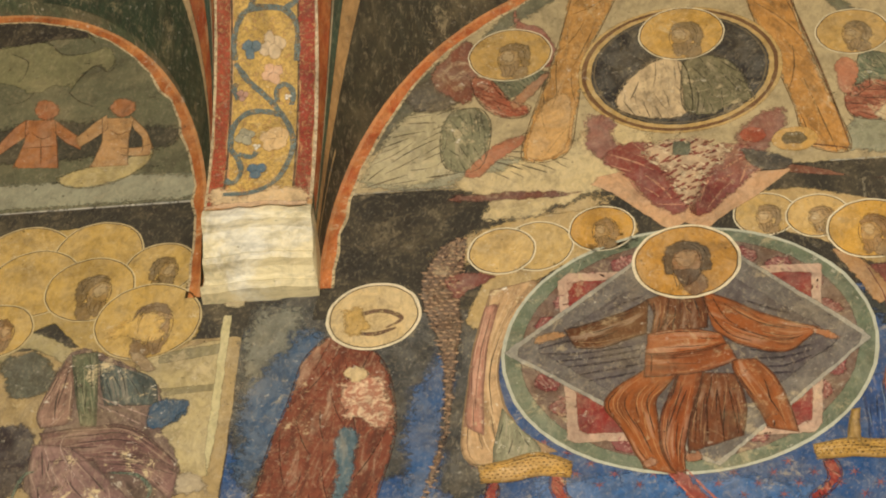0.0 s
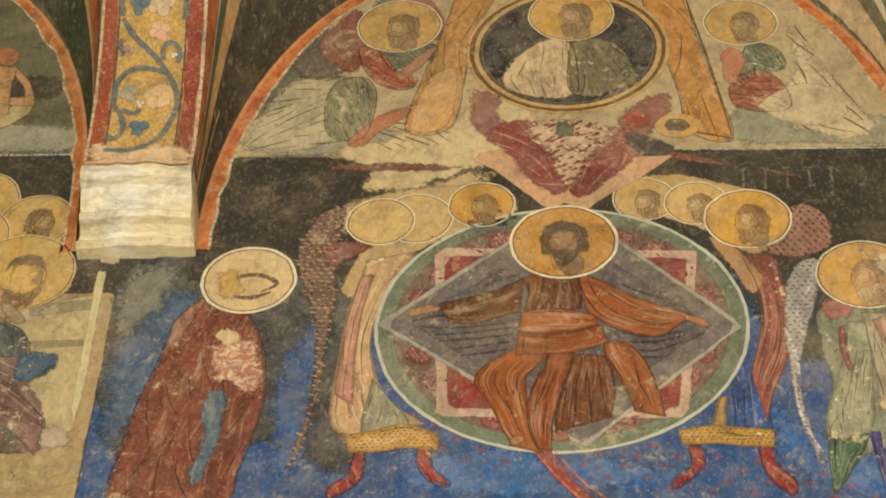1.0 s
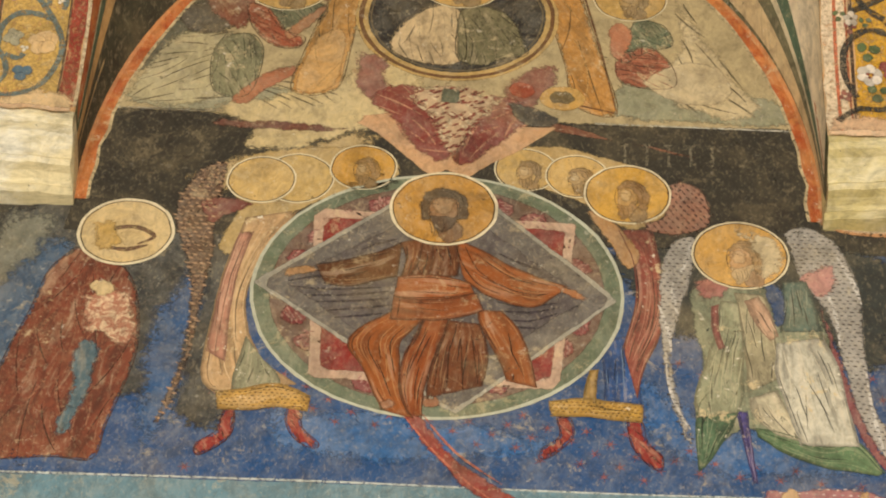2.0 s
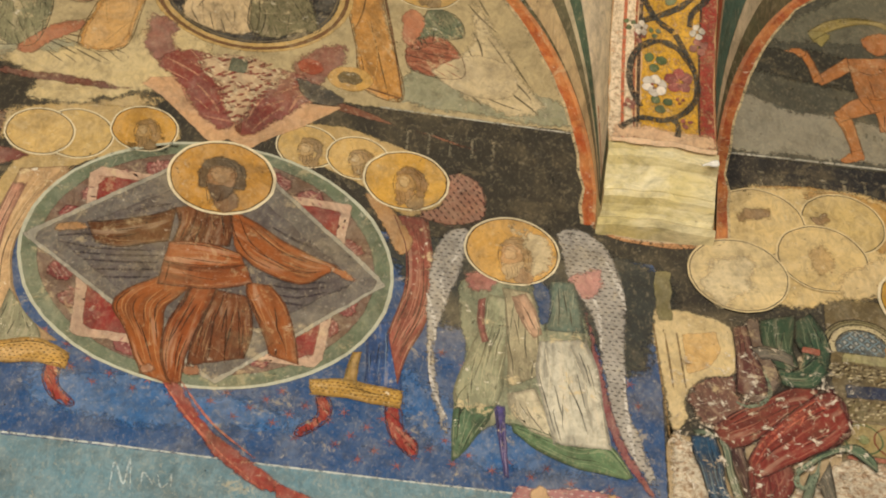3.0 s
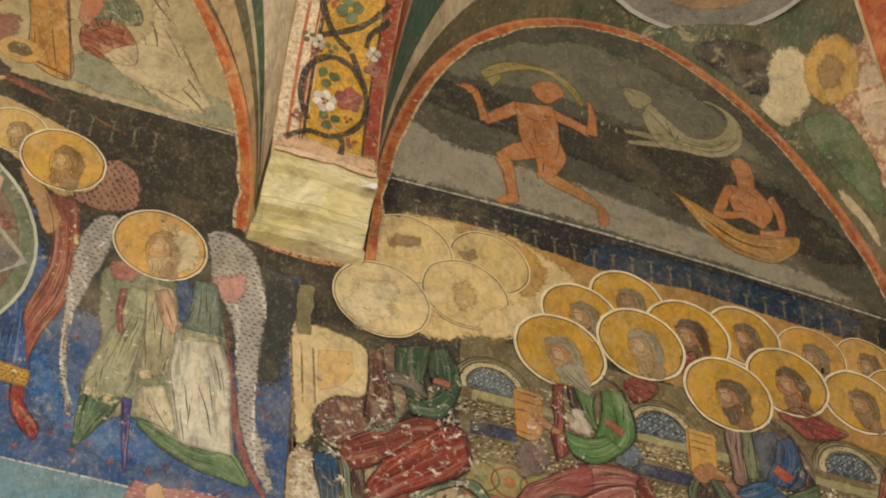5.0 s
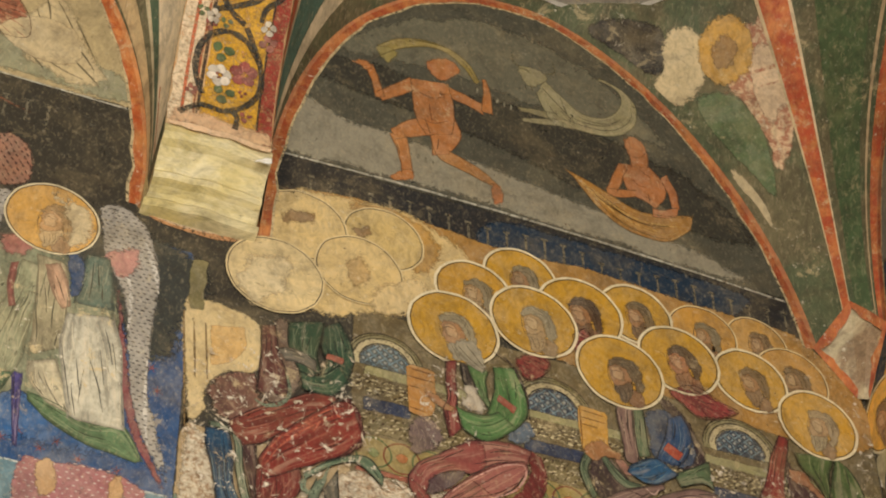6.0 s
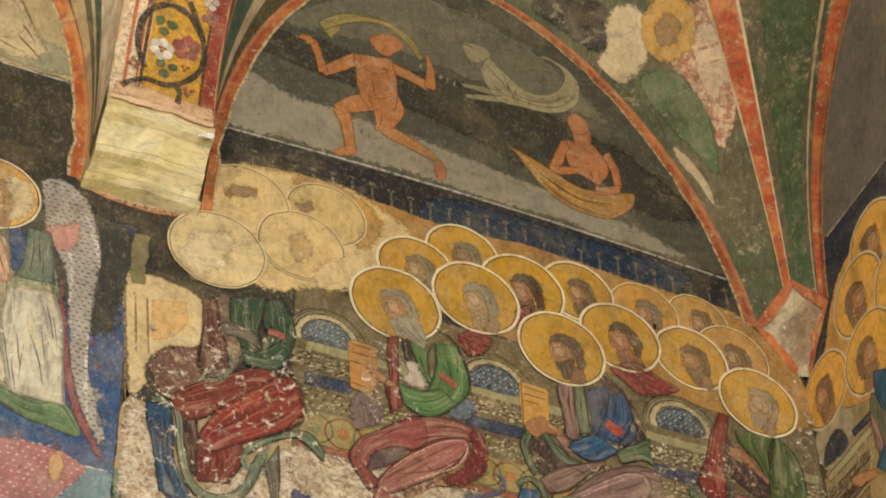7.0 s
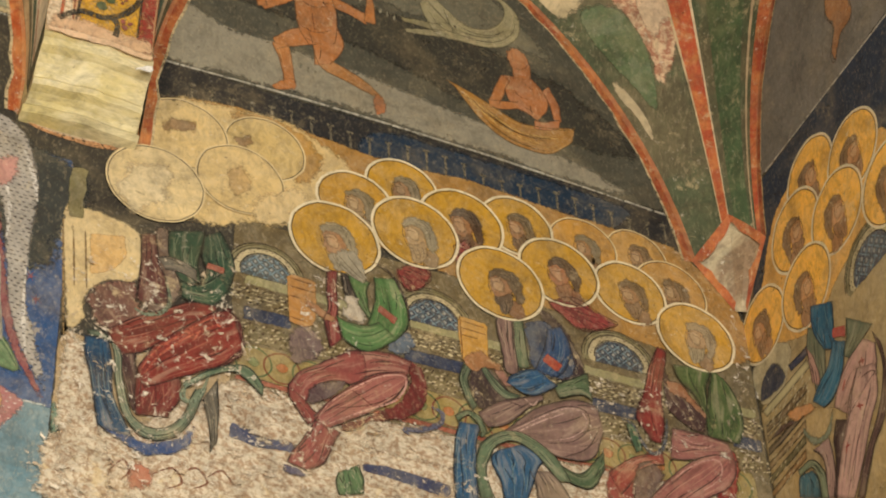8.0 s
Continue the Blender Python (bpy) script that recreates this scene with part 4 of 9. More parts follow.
fig = thing("attendant_group", "cluster of yellow haloes with a red mantle and patterned hem", "fresco figures", "attendant groups")
patch("gold_ground", [(0.156, 7.692), (0.228, 7.824), (0.364, 7.848), (0.521, 7.806), (0.717, 7.697), (0.745, 7.529), (0.621, 7.432), (0.487, 7.529), (0.371, 7.601)], (184, 152, 92), 2.6, fig)
halo((0.261, 7.719), 0.107, (196, 160, 92), 2.8, fig, (176, 140, 86), hair=(146, 116, 72), beard=(160, 126, 76), wide=0.005)
halo((0.436, 7.694), 0.107, (204, 164, 90), 4.0, fig, (180, 144, 88), hair=(156, 122, 72), beard=(166, 132, 80), wide=0.005)
halo((0.605, 7.610), 0.145, (208, 158, 66), 5.2, fig, (180, 138, 76), hair=(146, 108, 60), beard=(160, 120, 68), wide=0.007)
drape("blue_robe", [(0.501, 6.911), (0.514, 6.788), (0.516, 6.655)], [(0.609, 6.947), (0.619, 6.799), (0.629, 6.642)], (50, 84, 132), 2.9, fig, lines=3, seed=101, mat=RUBBED, ink=0.7)
drape("red_mantle", [(0.574, 7.431), (0.616, 7.286), (0.623, 7.102), (0.575, 6.881)], [(0.681, 7.443), (0.709, 7.242), (0.709, 7.008), (0.642, 6.801), (0.616, 6.672)], (146, 78, 62), 3.417, fig, lines=6, seed=102, mat=RUBBED, ink=0.7)
drape("gold_band", [(0.473, 6.784), (0.459, 6.722), (0.450, 6.649)], [(0.500, 6.787), (0.490, 6.725), (0.489, 6.636)], (180, 140, 64), 4.234, fig, lines=0, seed=103, mat=RUBBED, ink=0.7)
drape("hem", [(0.341, 6.645), (0.449, 6.663), (0.537, 6.653), (0.638, 6.641)], [(0.347, 6.584), (0.451, 6.587), (0.539, 6.577), (0.633, 6.570)], (192, 148, 66), 4.651, fig, lines=1, seed=104, mat=RUBBED, ink=0.7)
dots("hem_pattern", [(0.348, 6.637), (0.450, 6.654), (0.538, 6.646), (0.632, 6.631), (0.629, 6.579), (0.538, 6.586), (0.451, 6.597), (0.353, 6.592)], 0.017, 0.005, (104, 74, 36), 5.4, fig)

patch("gold_ground", [(0.468, 7.527), (0.564, 7.467), (0.641, 7.325), (0.604, 7.240), (0.547, 7.342)], (176, 132, 82), 3.9, fig)
cloth("boot", [(0.368, 6.578), (0.410, 6.575), (0.416, 6.496), (0.344, 6.414), (0.315, 6.415), (0.326, 6.451), (0.376, 6.502)], (142, 48, 40), 4.4, fig, -60, 3, seed=1)
cloth("boot", [(0.583, 6.568), (0.630, 6.568), (0.644, 6.488), (0.687, 6.435), (0.682, 6.377), (0.644, 6.396), (0.596, 6.472)], (142, 48, 40), 4.4, fig, -60, 3, seed=1)
patch("wing", [(0.755, 7.678), (0.842, 7.659), (0.881, 7.558), (0.868, 7.458), (0.773, 7.415), (0.688, 7.425), (0.640, 7.462), (0.726, 7.513)], (156, 108, 84), 4.0, fig)
dots("feathering", [(0.755, 7.678), (0.842, 7.659), (0.881, 7.558), (0.868, 7.458), (0.773, 7.415), (0.688, 7.425), (0.640, 7.462), (0.726, 7.513)], 0.026, 0.007, (84, 52, 44), 5, fig, lean=-60, long=1.4)

fig = thing("standing_figure", "standing figure in a worn red-brown cloak with a cream halo", "fresco figure", "standing figures")
cloth("cloak", [(-1.212, 7.264), (-1.124, 7.236), (-1.044, 7.181), (-0.984, 7.049), (-0.954, 6.820), (-0.980, 6.627), (-1.009, 6.486), (-1.030, 6.349), (-1.151, 6.351), (-1.394, 6.354), (-1.386, 6.609), (-1.358, 6.803), (-1.317, 6.978), (-1.284, 7.159)], (124, 66, 44), 4, fig, -100, 40, seed=1)
patch("pale_wear", [(-1.157, 7.026), (-1.070, 7.076), (-0.982, 7.023), (-0.960, 6.845), (-1.026, 6.822), (-1.086, 6.872), (-1.137, 6.848)], (176, 140, 106), 4.9, fig, edge=0.03, mat=REDWORN)
patch("blue_wear", [(-1.153, 6.824), (-1.080, 6.823), (-1.077, 6.628), (-1.127, 6.441), (-1.156, 6.465), (-1.151, 6.653)], (84, 104, 108), 4.9, fig, edge=0.02, mat=DRAPES[-80])
patch("pale_hand", [(-1.147, 7.104), (-1.084, 7.116), (-1.060, 7.063), (-1.112, 7.038)], (206, 178, 126), 5.1, fig)
halo((-1.060, 7.348), 0.157, (212, 182, 124), 6, fig, None)
strokes("worn_line", [[(-1.139, 7.290), (-1.099, 7.357), (-1.024, 7.369), (-0.963, 7.327), (-1.016, 7.287)], [(-1.129, 7.276), (-1.052, 7.261), (-0.979, 7.286)]], 0.02, (112, 82, 60), 7, fig)

fig = thing("winged_figure", "standing winged figure in pale green and white drapery", "fresco figure", "standing figures")
patch("wing", [(0.763, 7.392), (0.829, 7.405), (0.818, 7.263), (0.770, 7.074), (0.732, 6.868), (0.749, 6.674), (0.791, 6.479), (0.748, 6.533), (0.710, 6.718), (0.693, 6.964), (0.697, 7.171), (0.719, 7.320)], (168, 160, 146), 4.0, fig)
dots("feathering", [(0.763, 7.392), (0.829, 7.405), (0.818, 7.263), (0.770, 7.074), (0.732, 6.868), (0.749, 6.674), (0.791, 6.479), (0.748, 6.533), (0.710, 6.718), (0.693, 6.964), (0.697, 7.171), (0.719, 7.320)], 0.023, 0.0055, (70, 62, 56), 5, fig, lean=-10, long=1.3)
folds("light_folds", [(0.763, 7.392), (0.829, 7.405), (0.818, 7.263), (0.770, 7.074), (0.732, 6.868), (0.749, 6.674), (0.791, 6.479), (0.748, 6.533), (0.710, 6.718), (0.693, 6.964), (0.697, 7.171), (0.719, 7.320)], (214, 206, 190), 4.6, fig, -80, 26, 0.012, seed=6)
patch("wing", [(1.124, 7.453), (1.211, 7.473), (1.301, 7.381), (1.350, 7.186), (1.345, 6.929), (1.351, 6.685), (1.400, 6.502), (1.439, 6.324), (1.369, 6.430), (1.294, 6.632), (1.263, 6.871), (1.232, 7.070), (1.170, 7.193), (1.138, 7.323)], (168, 160, 146), 4.0, fig)
dots("feathering", [(1.124, 7.453), (1.211, 7.473), (1.301, 7.381), (1.350, 7.186), (1.345, 6.929), (1.351, 6.685), (1.400, 6.502), (1.439, 6.324), (1.369, 6.430), (1.294, 6.632), (1.263, 6.871), (1.232, 7.070), (1.170, 7.193), (1.138, 7.323)], 0.023, 0.0055, (70, 62, 56), 5, fig, lean=-10, long=1.3)
folds("light_folds", [(1.124, 7.453), (1.211, 7.473), (1.301, 7.381), (1.350, 7.186), (1.345, 6.929), (1.351, 6.685), (1.400, 6.502), (1.439, 6.324), (1.369, 6.430), (1.294, 6.632), (1.263, 6.871), (1.232, 7.070), (1.170, 7.193), (1.138, 7.323)], (214, 206, 190), 4.6, fig, -80, 26, 0.012, seed=7)
patch("wing_quill", [(1.213, 7.119), (1.263, 6.871), (1.297, 6.680), (1.347, 6.497), (1.430, 6.324), (1.404, 6.321), (1.319, 6.471), (1.260, 6.652), (1.227, 6.867)], (132, 70, 70), 4.8, fig)
patch("under_robe", [(0.80, 7.17), (0.938, 7.196), (1.085, 7.171), (1.193, 7.104), (1.239, 6.918), (1.25, 6.628), (1.268, 6.489), (1.195, 6.44), (1.093, 6.445), (0.96, 6.56), (0.86, 6.50), (0.80, 6.63), (0.822, 6.827), (0.80, 7.021)], (140, 142, 112), 4.9, fig, mat=DRAPES[-80])
drape("purple_fold", [(0.919, 6.630), (0.938, 6.496), (0.958, 6.335)], [(0.953, 6.633), (0.960, 6.498), (0.969, 6.336)], (84, 76, 130), 5.068, fig, lines=2, seed=105, mat=RUBBED, ink=0.7)
drape("green_tail", [(0.832, 6.698), (0.797, 6.603), (0.795, 6.378)], [(0.924, 6.630), (0.900, 6.552), (0.812, 6.394)], (88, 114, 82), 5.285, fig, lines=4, seed=106, mat=RUBBED, ink=0.7)
drape("robe", [(0.897, 7.112), (0.869, 6.954), (0.834, 6.822), (0.796, 6.694), (0.797, 6.595)], [(0.982, 7.105), (0.967, 6.964), (0.952, 6.834), (0.948, 6.709), (0.924, 6.622)], (152, 152, 118), 5.602, fig, lines=7, seed=107, mat=RUBBED, ink=0.7)
drape("chest", [(0.943, 7.151), (0.954, 7.027), (0.961, 6.835), (0.963, 6.710)], [(1.042, 7.144), (1.056, 7.021), (1.063, 6.909), (1.074, 6.783)], (172, 160, 124), 5.919, fig, lines=5, seed=108, mat=RUBBED, ink=0.7)
drape("red_edge", [(0.867, 7.084), (0.860, 7.002), (0.881, 6.891)], [(0.888, 7.095), (0.881, 7.004), (0.899, 6.900)], (172, 104, 92), 6.336, fig, lines=0, seed=109, mat=RUBBED, ink=0.7)
drape("sleeve", [(1.104, 7.209), (1.095, 7.108), (1.079, 6.975)], [(1.176, 7.217), (1.195, 7.118), (1.212, 6.985)], (98, 114, 98), 5.853, fig, lines=4, seed=110, mat=RUBBED, ink=0.7)
patch("blue_shadow", [(1.041, 7.186), (1.101, 7.179), (1.104, 7.059), (1.081, 6.975), (1.054, 7.038)], (38, 64, 98), 6.37, fig, edge=0.012)
drape("arm", [(0.971, 7.115), (1.001, 7.016), (1.045, 6.936)], [(1.018, 7.137), (1.051, 7.054), (1.071, 6.955)], (202, 162, 128), 6.4, fig, lines=2, seed=111, mat=RUBBED, ink=0.7)
drape("cream_drape", [(0.963, 6.687), (0.977, 6.605), (1.042, 6.533)], [(1.051, 6.725), (1.082, 6.630), (1.154, 6.499)], (198, 186, 152), 6.017, fig, lines=4, seed=112, mat=RUBBED, ink=0.7)
drape("green_hem", [(0.974, 6.562), (1.076, 6.539), (1.196, 6.491), (1.287, 6.518), (1.354, 6.395)], [(0.980, 6.527), (1.062, 6.461), (1.170, 6.413), (1.258, 6.399), (1.334, 6.385)], (100, 126, 86), 5.934, fig, lines=3, seed=113, mat=RUBBED, ink=0.7)
drape("white_drape", [(1.068, 6.929), (1.052, 6.813), (1.070, 6.690), (1.110, 6.495)], [(1.211, 6.959), (1.251, 6.832), (1.265, 6.678), (1.288, 6.497)], (206, 198, 172), 6.551, fig, lines=9, seed=114, mat=RUBBED, ink=0.7)
patch("wing_root", [(1.162, 7.233), (1.213, 7.289), (1.273, 7.295), (1.282, 7.228), (1.241, 7.140), (1.194, 7.151)], (190, 136, 122), 5.268, fig, edge=0.02)
patch("wing_root", [(0.798, 7.195), (0.852, 7.217), (0.934, 7.183), (0.909, 7.122), (0.839, 7.123)], (170, 104, 92), 5.385, fig, edge=0.02)
halo((0.971, 7.327), 0.158, (216, 164, 80), 7.4, fig, (196, 152, 100), hair=(170, 134, 84), beard=(204, 172, 122), tilt=0, wide=0.007)
patch("worn_halo", [(1.001, 7.441), (1.074, 7.431), (1.113, 7.348), (1.090, 7.225), (1.030, 7.210), (1.028, 7.321)], (218, 194, 146), 9.102, fig, edge=0.03)


fig = thing("medallion", "dark medallion with a toothed yellow frame above the roundel", "fresco")
M = (0.0, 8.555)
disc("frame", M, 0.375, (196, 160, 92), 5, fig)
ring("teeth", M, 0.352, 0.016, (112, 78, 46), 5.5, fig)
disc("field", M, 0.328, (36, 32, 28), 5.8, fig)
ring("line", M, 0.315, 0.006, (110, 96, 70), 6.2, fig)

fig = thing("half_length_figure", "half-length figure in cream and green on a dark medallion", "fresco figure")
cloth("white_robe", [(-0.237, 8.348), (-0.219, 8.460), (-0.151, 8.568), (-0.067, 8.625), (0.005, 8.605), (0.035, 8.461), (0.035, 8.298), (-0.016, 8.266), (-0.137, 8.281)], (206, 178, 132), 6.6, fig, -80, 8, seed=1)
cloth("green_robe", [(0.015, 8.597), (0.099, 8.620), (0.189, 8.567), (0.244, 8.434), (0.259, 8.341), (0.167, 8.314), (0.104, 8.264), (0.015, 8.300), (-0.001, 8.432)], (116, 108, 76), 7.2, fig, -70, 14, seed=1)
halo((0.013, 8.762), 0.158, (204, 158, 74), 7.8, fig, (164, 132, 80), hair=(136, 110, 66), beard=(146, 116, 70), wide=0.005)

fig = thing("throne_leg", "tall tapering gold throne leg painted beside the medallion", "fresco", "gold throne legs")
cloth("gold_leg", [(-0.380, 9.147), (-0.216, 9.124), (-0.273, 8.879), (-0.349, 8.645), (-0.376, 8.349), (-0.415, 8.115), (-0.572, 8.103), (-0.535, 8.369), (-0.454, 8.728)], (192, 142, 76), 4, fig, -100, 12, seed=1)
patch("worn_gold", [(-0.504, 8.398), (-0.401, 8.451), (-0.421, 8.132), (-0.562, 8.117)], (206, 160, 96), 4.4, fig)

fig = thing("throne_leg", "tall tapering gold throne leg painted beside the medallion", "fresco", "gold throne legs")
cloth("gold_leg", [(0.250, 9.057), (0.404, 9.034), (0.463, 8.673), (0.521, 8.366), (0.579, 8.031), (0.430, 8.067), (0.396, 8.285), (0.342, 8.554), (0.285, 8.802)], (190, 136, 68), 4, fig, -60, 12, seed=1)
strokes("edging", [[(0.412, 8.997), (0.473, 8.672), (0.530, 8.348), (0.575, 8.037)], [(0.430, 8.073), (0.575, 8.031)]], 0.01, (112, 72, 40), 4.6, fig)

fig = thing("winged_shield", "red V-shaped pair of wings between two painted roundels", "fresco")
sharp("pale_edge", [(-0.371, 7.965), (-0.262, 7.989), (-0.163, 8.008), (0.002, 7.928), (0.170, 7.969), (0.256, 7.944), (0.383, 7.951), (0.239, 7.812), (0.119, 7.723), (0.059, 7.658), (-0.002, 7.710), (-0.064, 7.665), (-0.167, 7.784), (-0.253, 7.883)], (202, 156, 110), 5.0, fig)
patch("wing", [(-0.311, 8.056), (-0.220, 8.154), (-0.081, 8.122), (0.001, 7.899), (-0.005, 7.737), (-0.090, 7.775), (-0.166, 7.873), (-0.222, 7.985)], (132, 58, 46), 5.6, fig, edge=0.02)
patch("wing", [(0.317, 7.983), (0.216, 8.102), (0.077, 8.088), (0.015, 7.897), (0.009, 7.735), (0.086, 7.756), (0.163, 7.835), (0.236, 7.932)], (128, 56, 46), 5.6, fig, edge=0.02)
patch("worn_heart", [(-0.151, 8.115), (0.010, 8.158), (0.156, 8.088), (0.091, 7.948), (0.002, 7.774), (-0.075, 7.968)], (196, 164, 124), 6.2, fig, edge=0.035)
patch("pink_cloud", [(-0.360, 8.299), (-0.258, 8.318), (-0.220, 8.170), (-0.121, 8.096), (-0.242, 8.018), (-0.341, 8.122)], (152, 100, 82), 5.3, fig, edge=0.03)
patch("pink_cloud", [(0.158, 8.125), (0.286, 8.283), (0.376, 8.287), (0.356, 8.132), (0.231, 8.023)], (142, 92, 72), 5.3, fig, edge=0.03)
dots("red_flaking", [(-0.151, 8.115), (0.010, 8.158), (0.156, 8.088), (0.091, 7.948), (0.002, 7.774), (-0.075, 7.968)], 0.03, 0.012, (138, 66, 54), 6.6, fig, lean=30, long=1.4, stray=1.6)
dots("cream_flaking", [(-0.151, 8.115), (0.010, 8.158), (0.156, 8.088), (0.091, 7.948), (0.002, 7.774), (-0.075, 7.968)], 0.037, 0.01, (224, 200, 158), 6.9, fig, lean=-50, long=1.3, stray=1.6)
folds("feather_hatching", [(-0.311, 8.056), (-0.220, 8.154), (-0.081, 8.122), (0.001, 7.899), (-0.005, 7.737), (-0.090, 7.775), (-0.166, 7.873), (-0.222, 7.985)], (196, 140, 108), 6.0, fig, -40, 26, 0.008)
folds("feather_hatching", [(0.317, 7.983), (0.216, 8.102), (0.077, 8.088), (0.015, 7.897), (0.009, 7.735), (0.086, 7.756), (0.163, 7.835), (0.236, 7.932)], (196, 140, 108), 6.0, fig, 220, 26, 0.008)
disc("red_ball", (0.244, 8.145), 0.045, (162, 74, 46), 7, fig, edge=0.01)
disc("gold_oval", (0.387, 8.103), 0.083, (196, 152, 78), 7, fig, squash=0.8)
disc("oval_core", (0.387, 8.103), 0.049, (110, 92, 56), 7.4, fig, squash=0.7, edge=0.014)
patch("dark_vessel", [(0.195, 8.074), (0.291, 8.047), (0.376, 7.991), (0.333, 7.935), (0.238, 7.962)], (58, 54, 48), 7, fig)
sharp("small_post", [(-0.040, 8.142), (0.023, 8.135), (0.020, 8.054), (-0.043, 8.062)], (92, 96, 74), 7, fig)

fig = thing("kneeling_figure", "faded kneeling figure with a yellow halo in the lunette", "fresco figure", "kneeling figures")
patch("pale_rock", [(-1.148, 8.046), (-1.081, 8.306), (-0.962, 8.422), (-0.774, 8.415), (-0.708, 8.277), (-0.744, 8.107), (-0.842, 8.032), (-1.023, 8.001)], (184, 170, 126), 3, fig, edge=0.03)
patch("dark_rock", [(-1.052, 8.533), (-0.909, 8.650), (-0.779, 8.566), (-0.806, 8.436), (-0.962, 8.406)], (74, 64, 48), 3.2, fig, edge=0.03)
patch("red_wing", [(-0.929, 8.619), (-0.788, 8.843), (-0.737, 8.560), (-0.796, 8.434)], (126, 66, 44), 3.4, fig, edge=0.02)
cloth("red_sleeve", [(-0.776, 8.599), (-0.695, 8.572), (-0.619, 8.445), (-0.546, 8.403), (-0.576, 8.341), (-0.669, 8.359), (-0.744, 8.461)], (156, 84, 56), 5, fig, -40, 8, seed=1)
cloth("green_robe", [(-0.741, 8.697), (-0.506, 8.615), (-0.485, 8.528), (-0.567, 8.488), (-0.629, 8.446), (-0.694, 8.555)], (104, 106, 78), 4.4, fig, -60, 10, seed=1)
cloth("pale_robe", [(-0.836, 8.406), (-0.732, 8.410), (-0.688, 8.291), (-0.723, 8.074), (-0.845, 8.088), (-0.873, 8.281)], (132, 128, 94), 4, fig, -70, 10, seed=1)
patch("hand", [(-0.619, 8.445), (-0.496, 8.596), (-0.481, 8.561), (-0.587, 8.392)], (166, 116, 76), 5.2, fig)
patch("red_leg", [(-0.782, 8.050), (-0.685, 8.188), (-0.574, 8.245), (-0.563, 8.196), (-0.663, 8.098), (-0.721, 8.018)], (176, 112, 76), 4.2, fig)
patch("wing", [(-0.631, 9.073), (-0.585, 8.921), (-0.509, 8.875), (-0.454, 8.728), (-0.485, 8.612), (-0.571, 8.744), (-0.617, 8.890)], (150, 92, 70), 4.0, fig)
halo((-0.628, 8.717), 0.156, (192, 152, 78), 5.6, fig, (164, 132, 80), hair=(136, 110, 66), beard=(146, 116, 70), wide=0.005)

fig = thing("kneeling_figure", "faded kneeling figure in pink and green in the lunette", "fresco figure", "kneeling figures")
patch("pale_rock", [(0.795, 8.727), (0.894, 8.521), (0.994, 8.257), (1.096, 8.082), (1.012, 8.008), (0.820, 8.059), (0.731, 8.202), (0.804, 8.392)], (204, 182, 136), 3, fig, edge=0.03)
cloth("pink_robe", [(0.578, 8.335), (0.684, 8.413), (0.769, 8.329), (0.791, 8.200), (0.709, 8.172), (0.592, 8.207)], (164, 98, 70), 4.2, fig, -20, 10, seed=1)
cloth("green_robe", [(0.651, 8.563), (0.752, 8.542), (0.786, 8.426), (0.692, 8.380), (0.598, 8.318)], (104, 112, 84), 4, fig, -60, 8, seed=1)
patch("pale_robe", [(0.672, 8.204), (0.819, 8.327), (0.957, 8.290), (0.983, 8.132), (0.823, 8.090)], (204, 182, 138), 4.6, fig)
patch("hand", [(0.557, 8.516), (0.609, 8.548), (0.646, 8.463), (0.599, 8.334), (0.560, 8.368)], (182, 118, 82), 5, fig)
halo((0.637, 8.692), 0.135, (194, 154, 80), 5.6, fig, (164, 132, 80), hair=(136, 110, 66), beard=(146, 116, 70), wide=0.005)
patch("worn_plaster", [(-0.85, 8.02), (-0.6, 8.08), (-0.4, 8.2), (-0.28, 8.3), (-0.12, 8.2), (-0.12, 8.02), (-0.3, 7.9), (-0.5, 7.8), (-0.7, 7.78), (-0.7, 7.9)], (208, 184, 130), 2.4, wall_north, "patch rubbed down to cream plaster", edge=0.03)
patch("dark_stain", [(-1.2, 8.20), (-1.1, 8.60), (-0.9, 8.72), (-0.85, 8.50), (-1.0, 8.30), (-1.1, 8.20)], (88, 84, 62), 2.0, wall_north, edge=0.03)
patch("grey_sky", [(-0.6, 9.05), (-0.3, 9.20), (0.3, 9.20), (0.55, 9.00), (0.75, 8.70), (0.6, 8.80), (0.35, 9.10), (-0.35, 9.10), (-0.8, 8.70)], (112, 108, 80), 2.0, wall_north, edge=0.03)
patch("grey_sky", [(0.6, 8.00), (1.18, 8.00), (1.1, 8.15), (0.7, 8.25), (0.55, 8.15)], (150, 146, 112), 2.0, wall_north, edge=0.03)
patch("grey_sky", [(-1.15, 8.00), (-0.75, 7.99), (-0.45, 8.05), (-0.7, 8.15), (-1.05, 8.15)], (158, 152, 118), 2.0, wall_north, edge=0.03)
patch("worn_plaster", [(-0.9, 7.65), (-0.6, 7.78), (-0.3, 7.90), (-0.25, 7.82), (-0.5, 7.68), (-0.8, 7.55)], (190, 162, 108), 2.2, wall_north, edge=0.05)
patch("red_smear", [(-0.8, 7.90), (-0.5, 7.88), (-0.35, 7.90), (-0.5, 7.93), (-0.8, 7.94)], (110, 60, 44), 2.6, wall_north, edge=0.015)
patch("dark_feather", [(0.33, 7.93), (0.7, 7.86), (0.86, 7.80), (0.6, 7.88), (0.35, 7.98)], (120, 72, 50), 2.6, wall_north, edge=0.01)
patch("blue_wash", [(-1.35, 7.23), (-1.25, 7.36), (-1.2, 7.08), (-1.3, 6.78), (-1.45, 6.58), (-1.5, 6.98)], (58, 84, 108), 1.2, wall_north, edge=0.05)
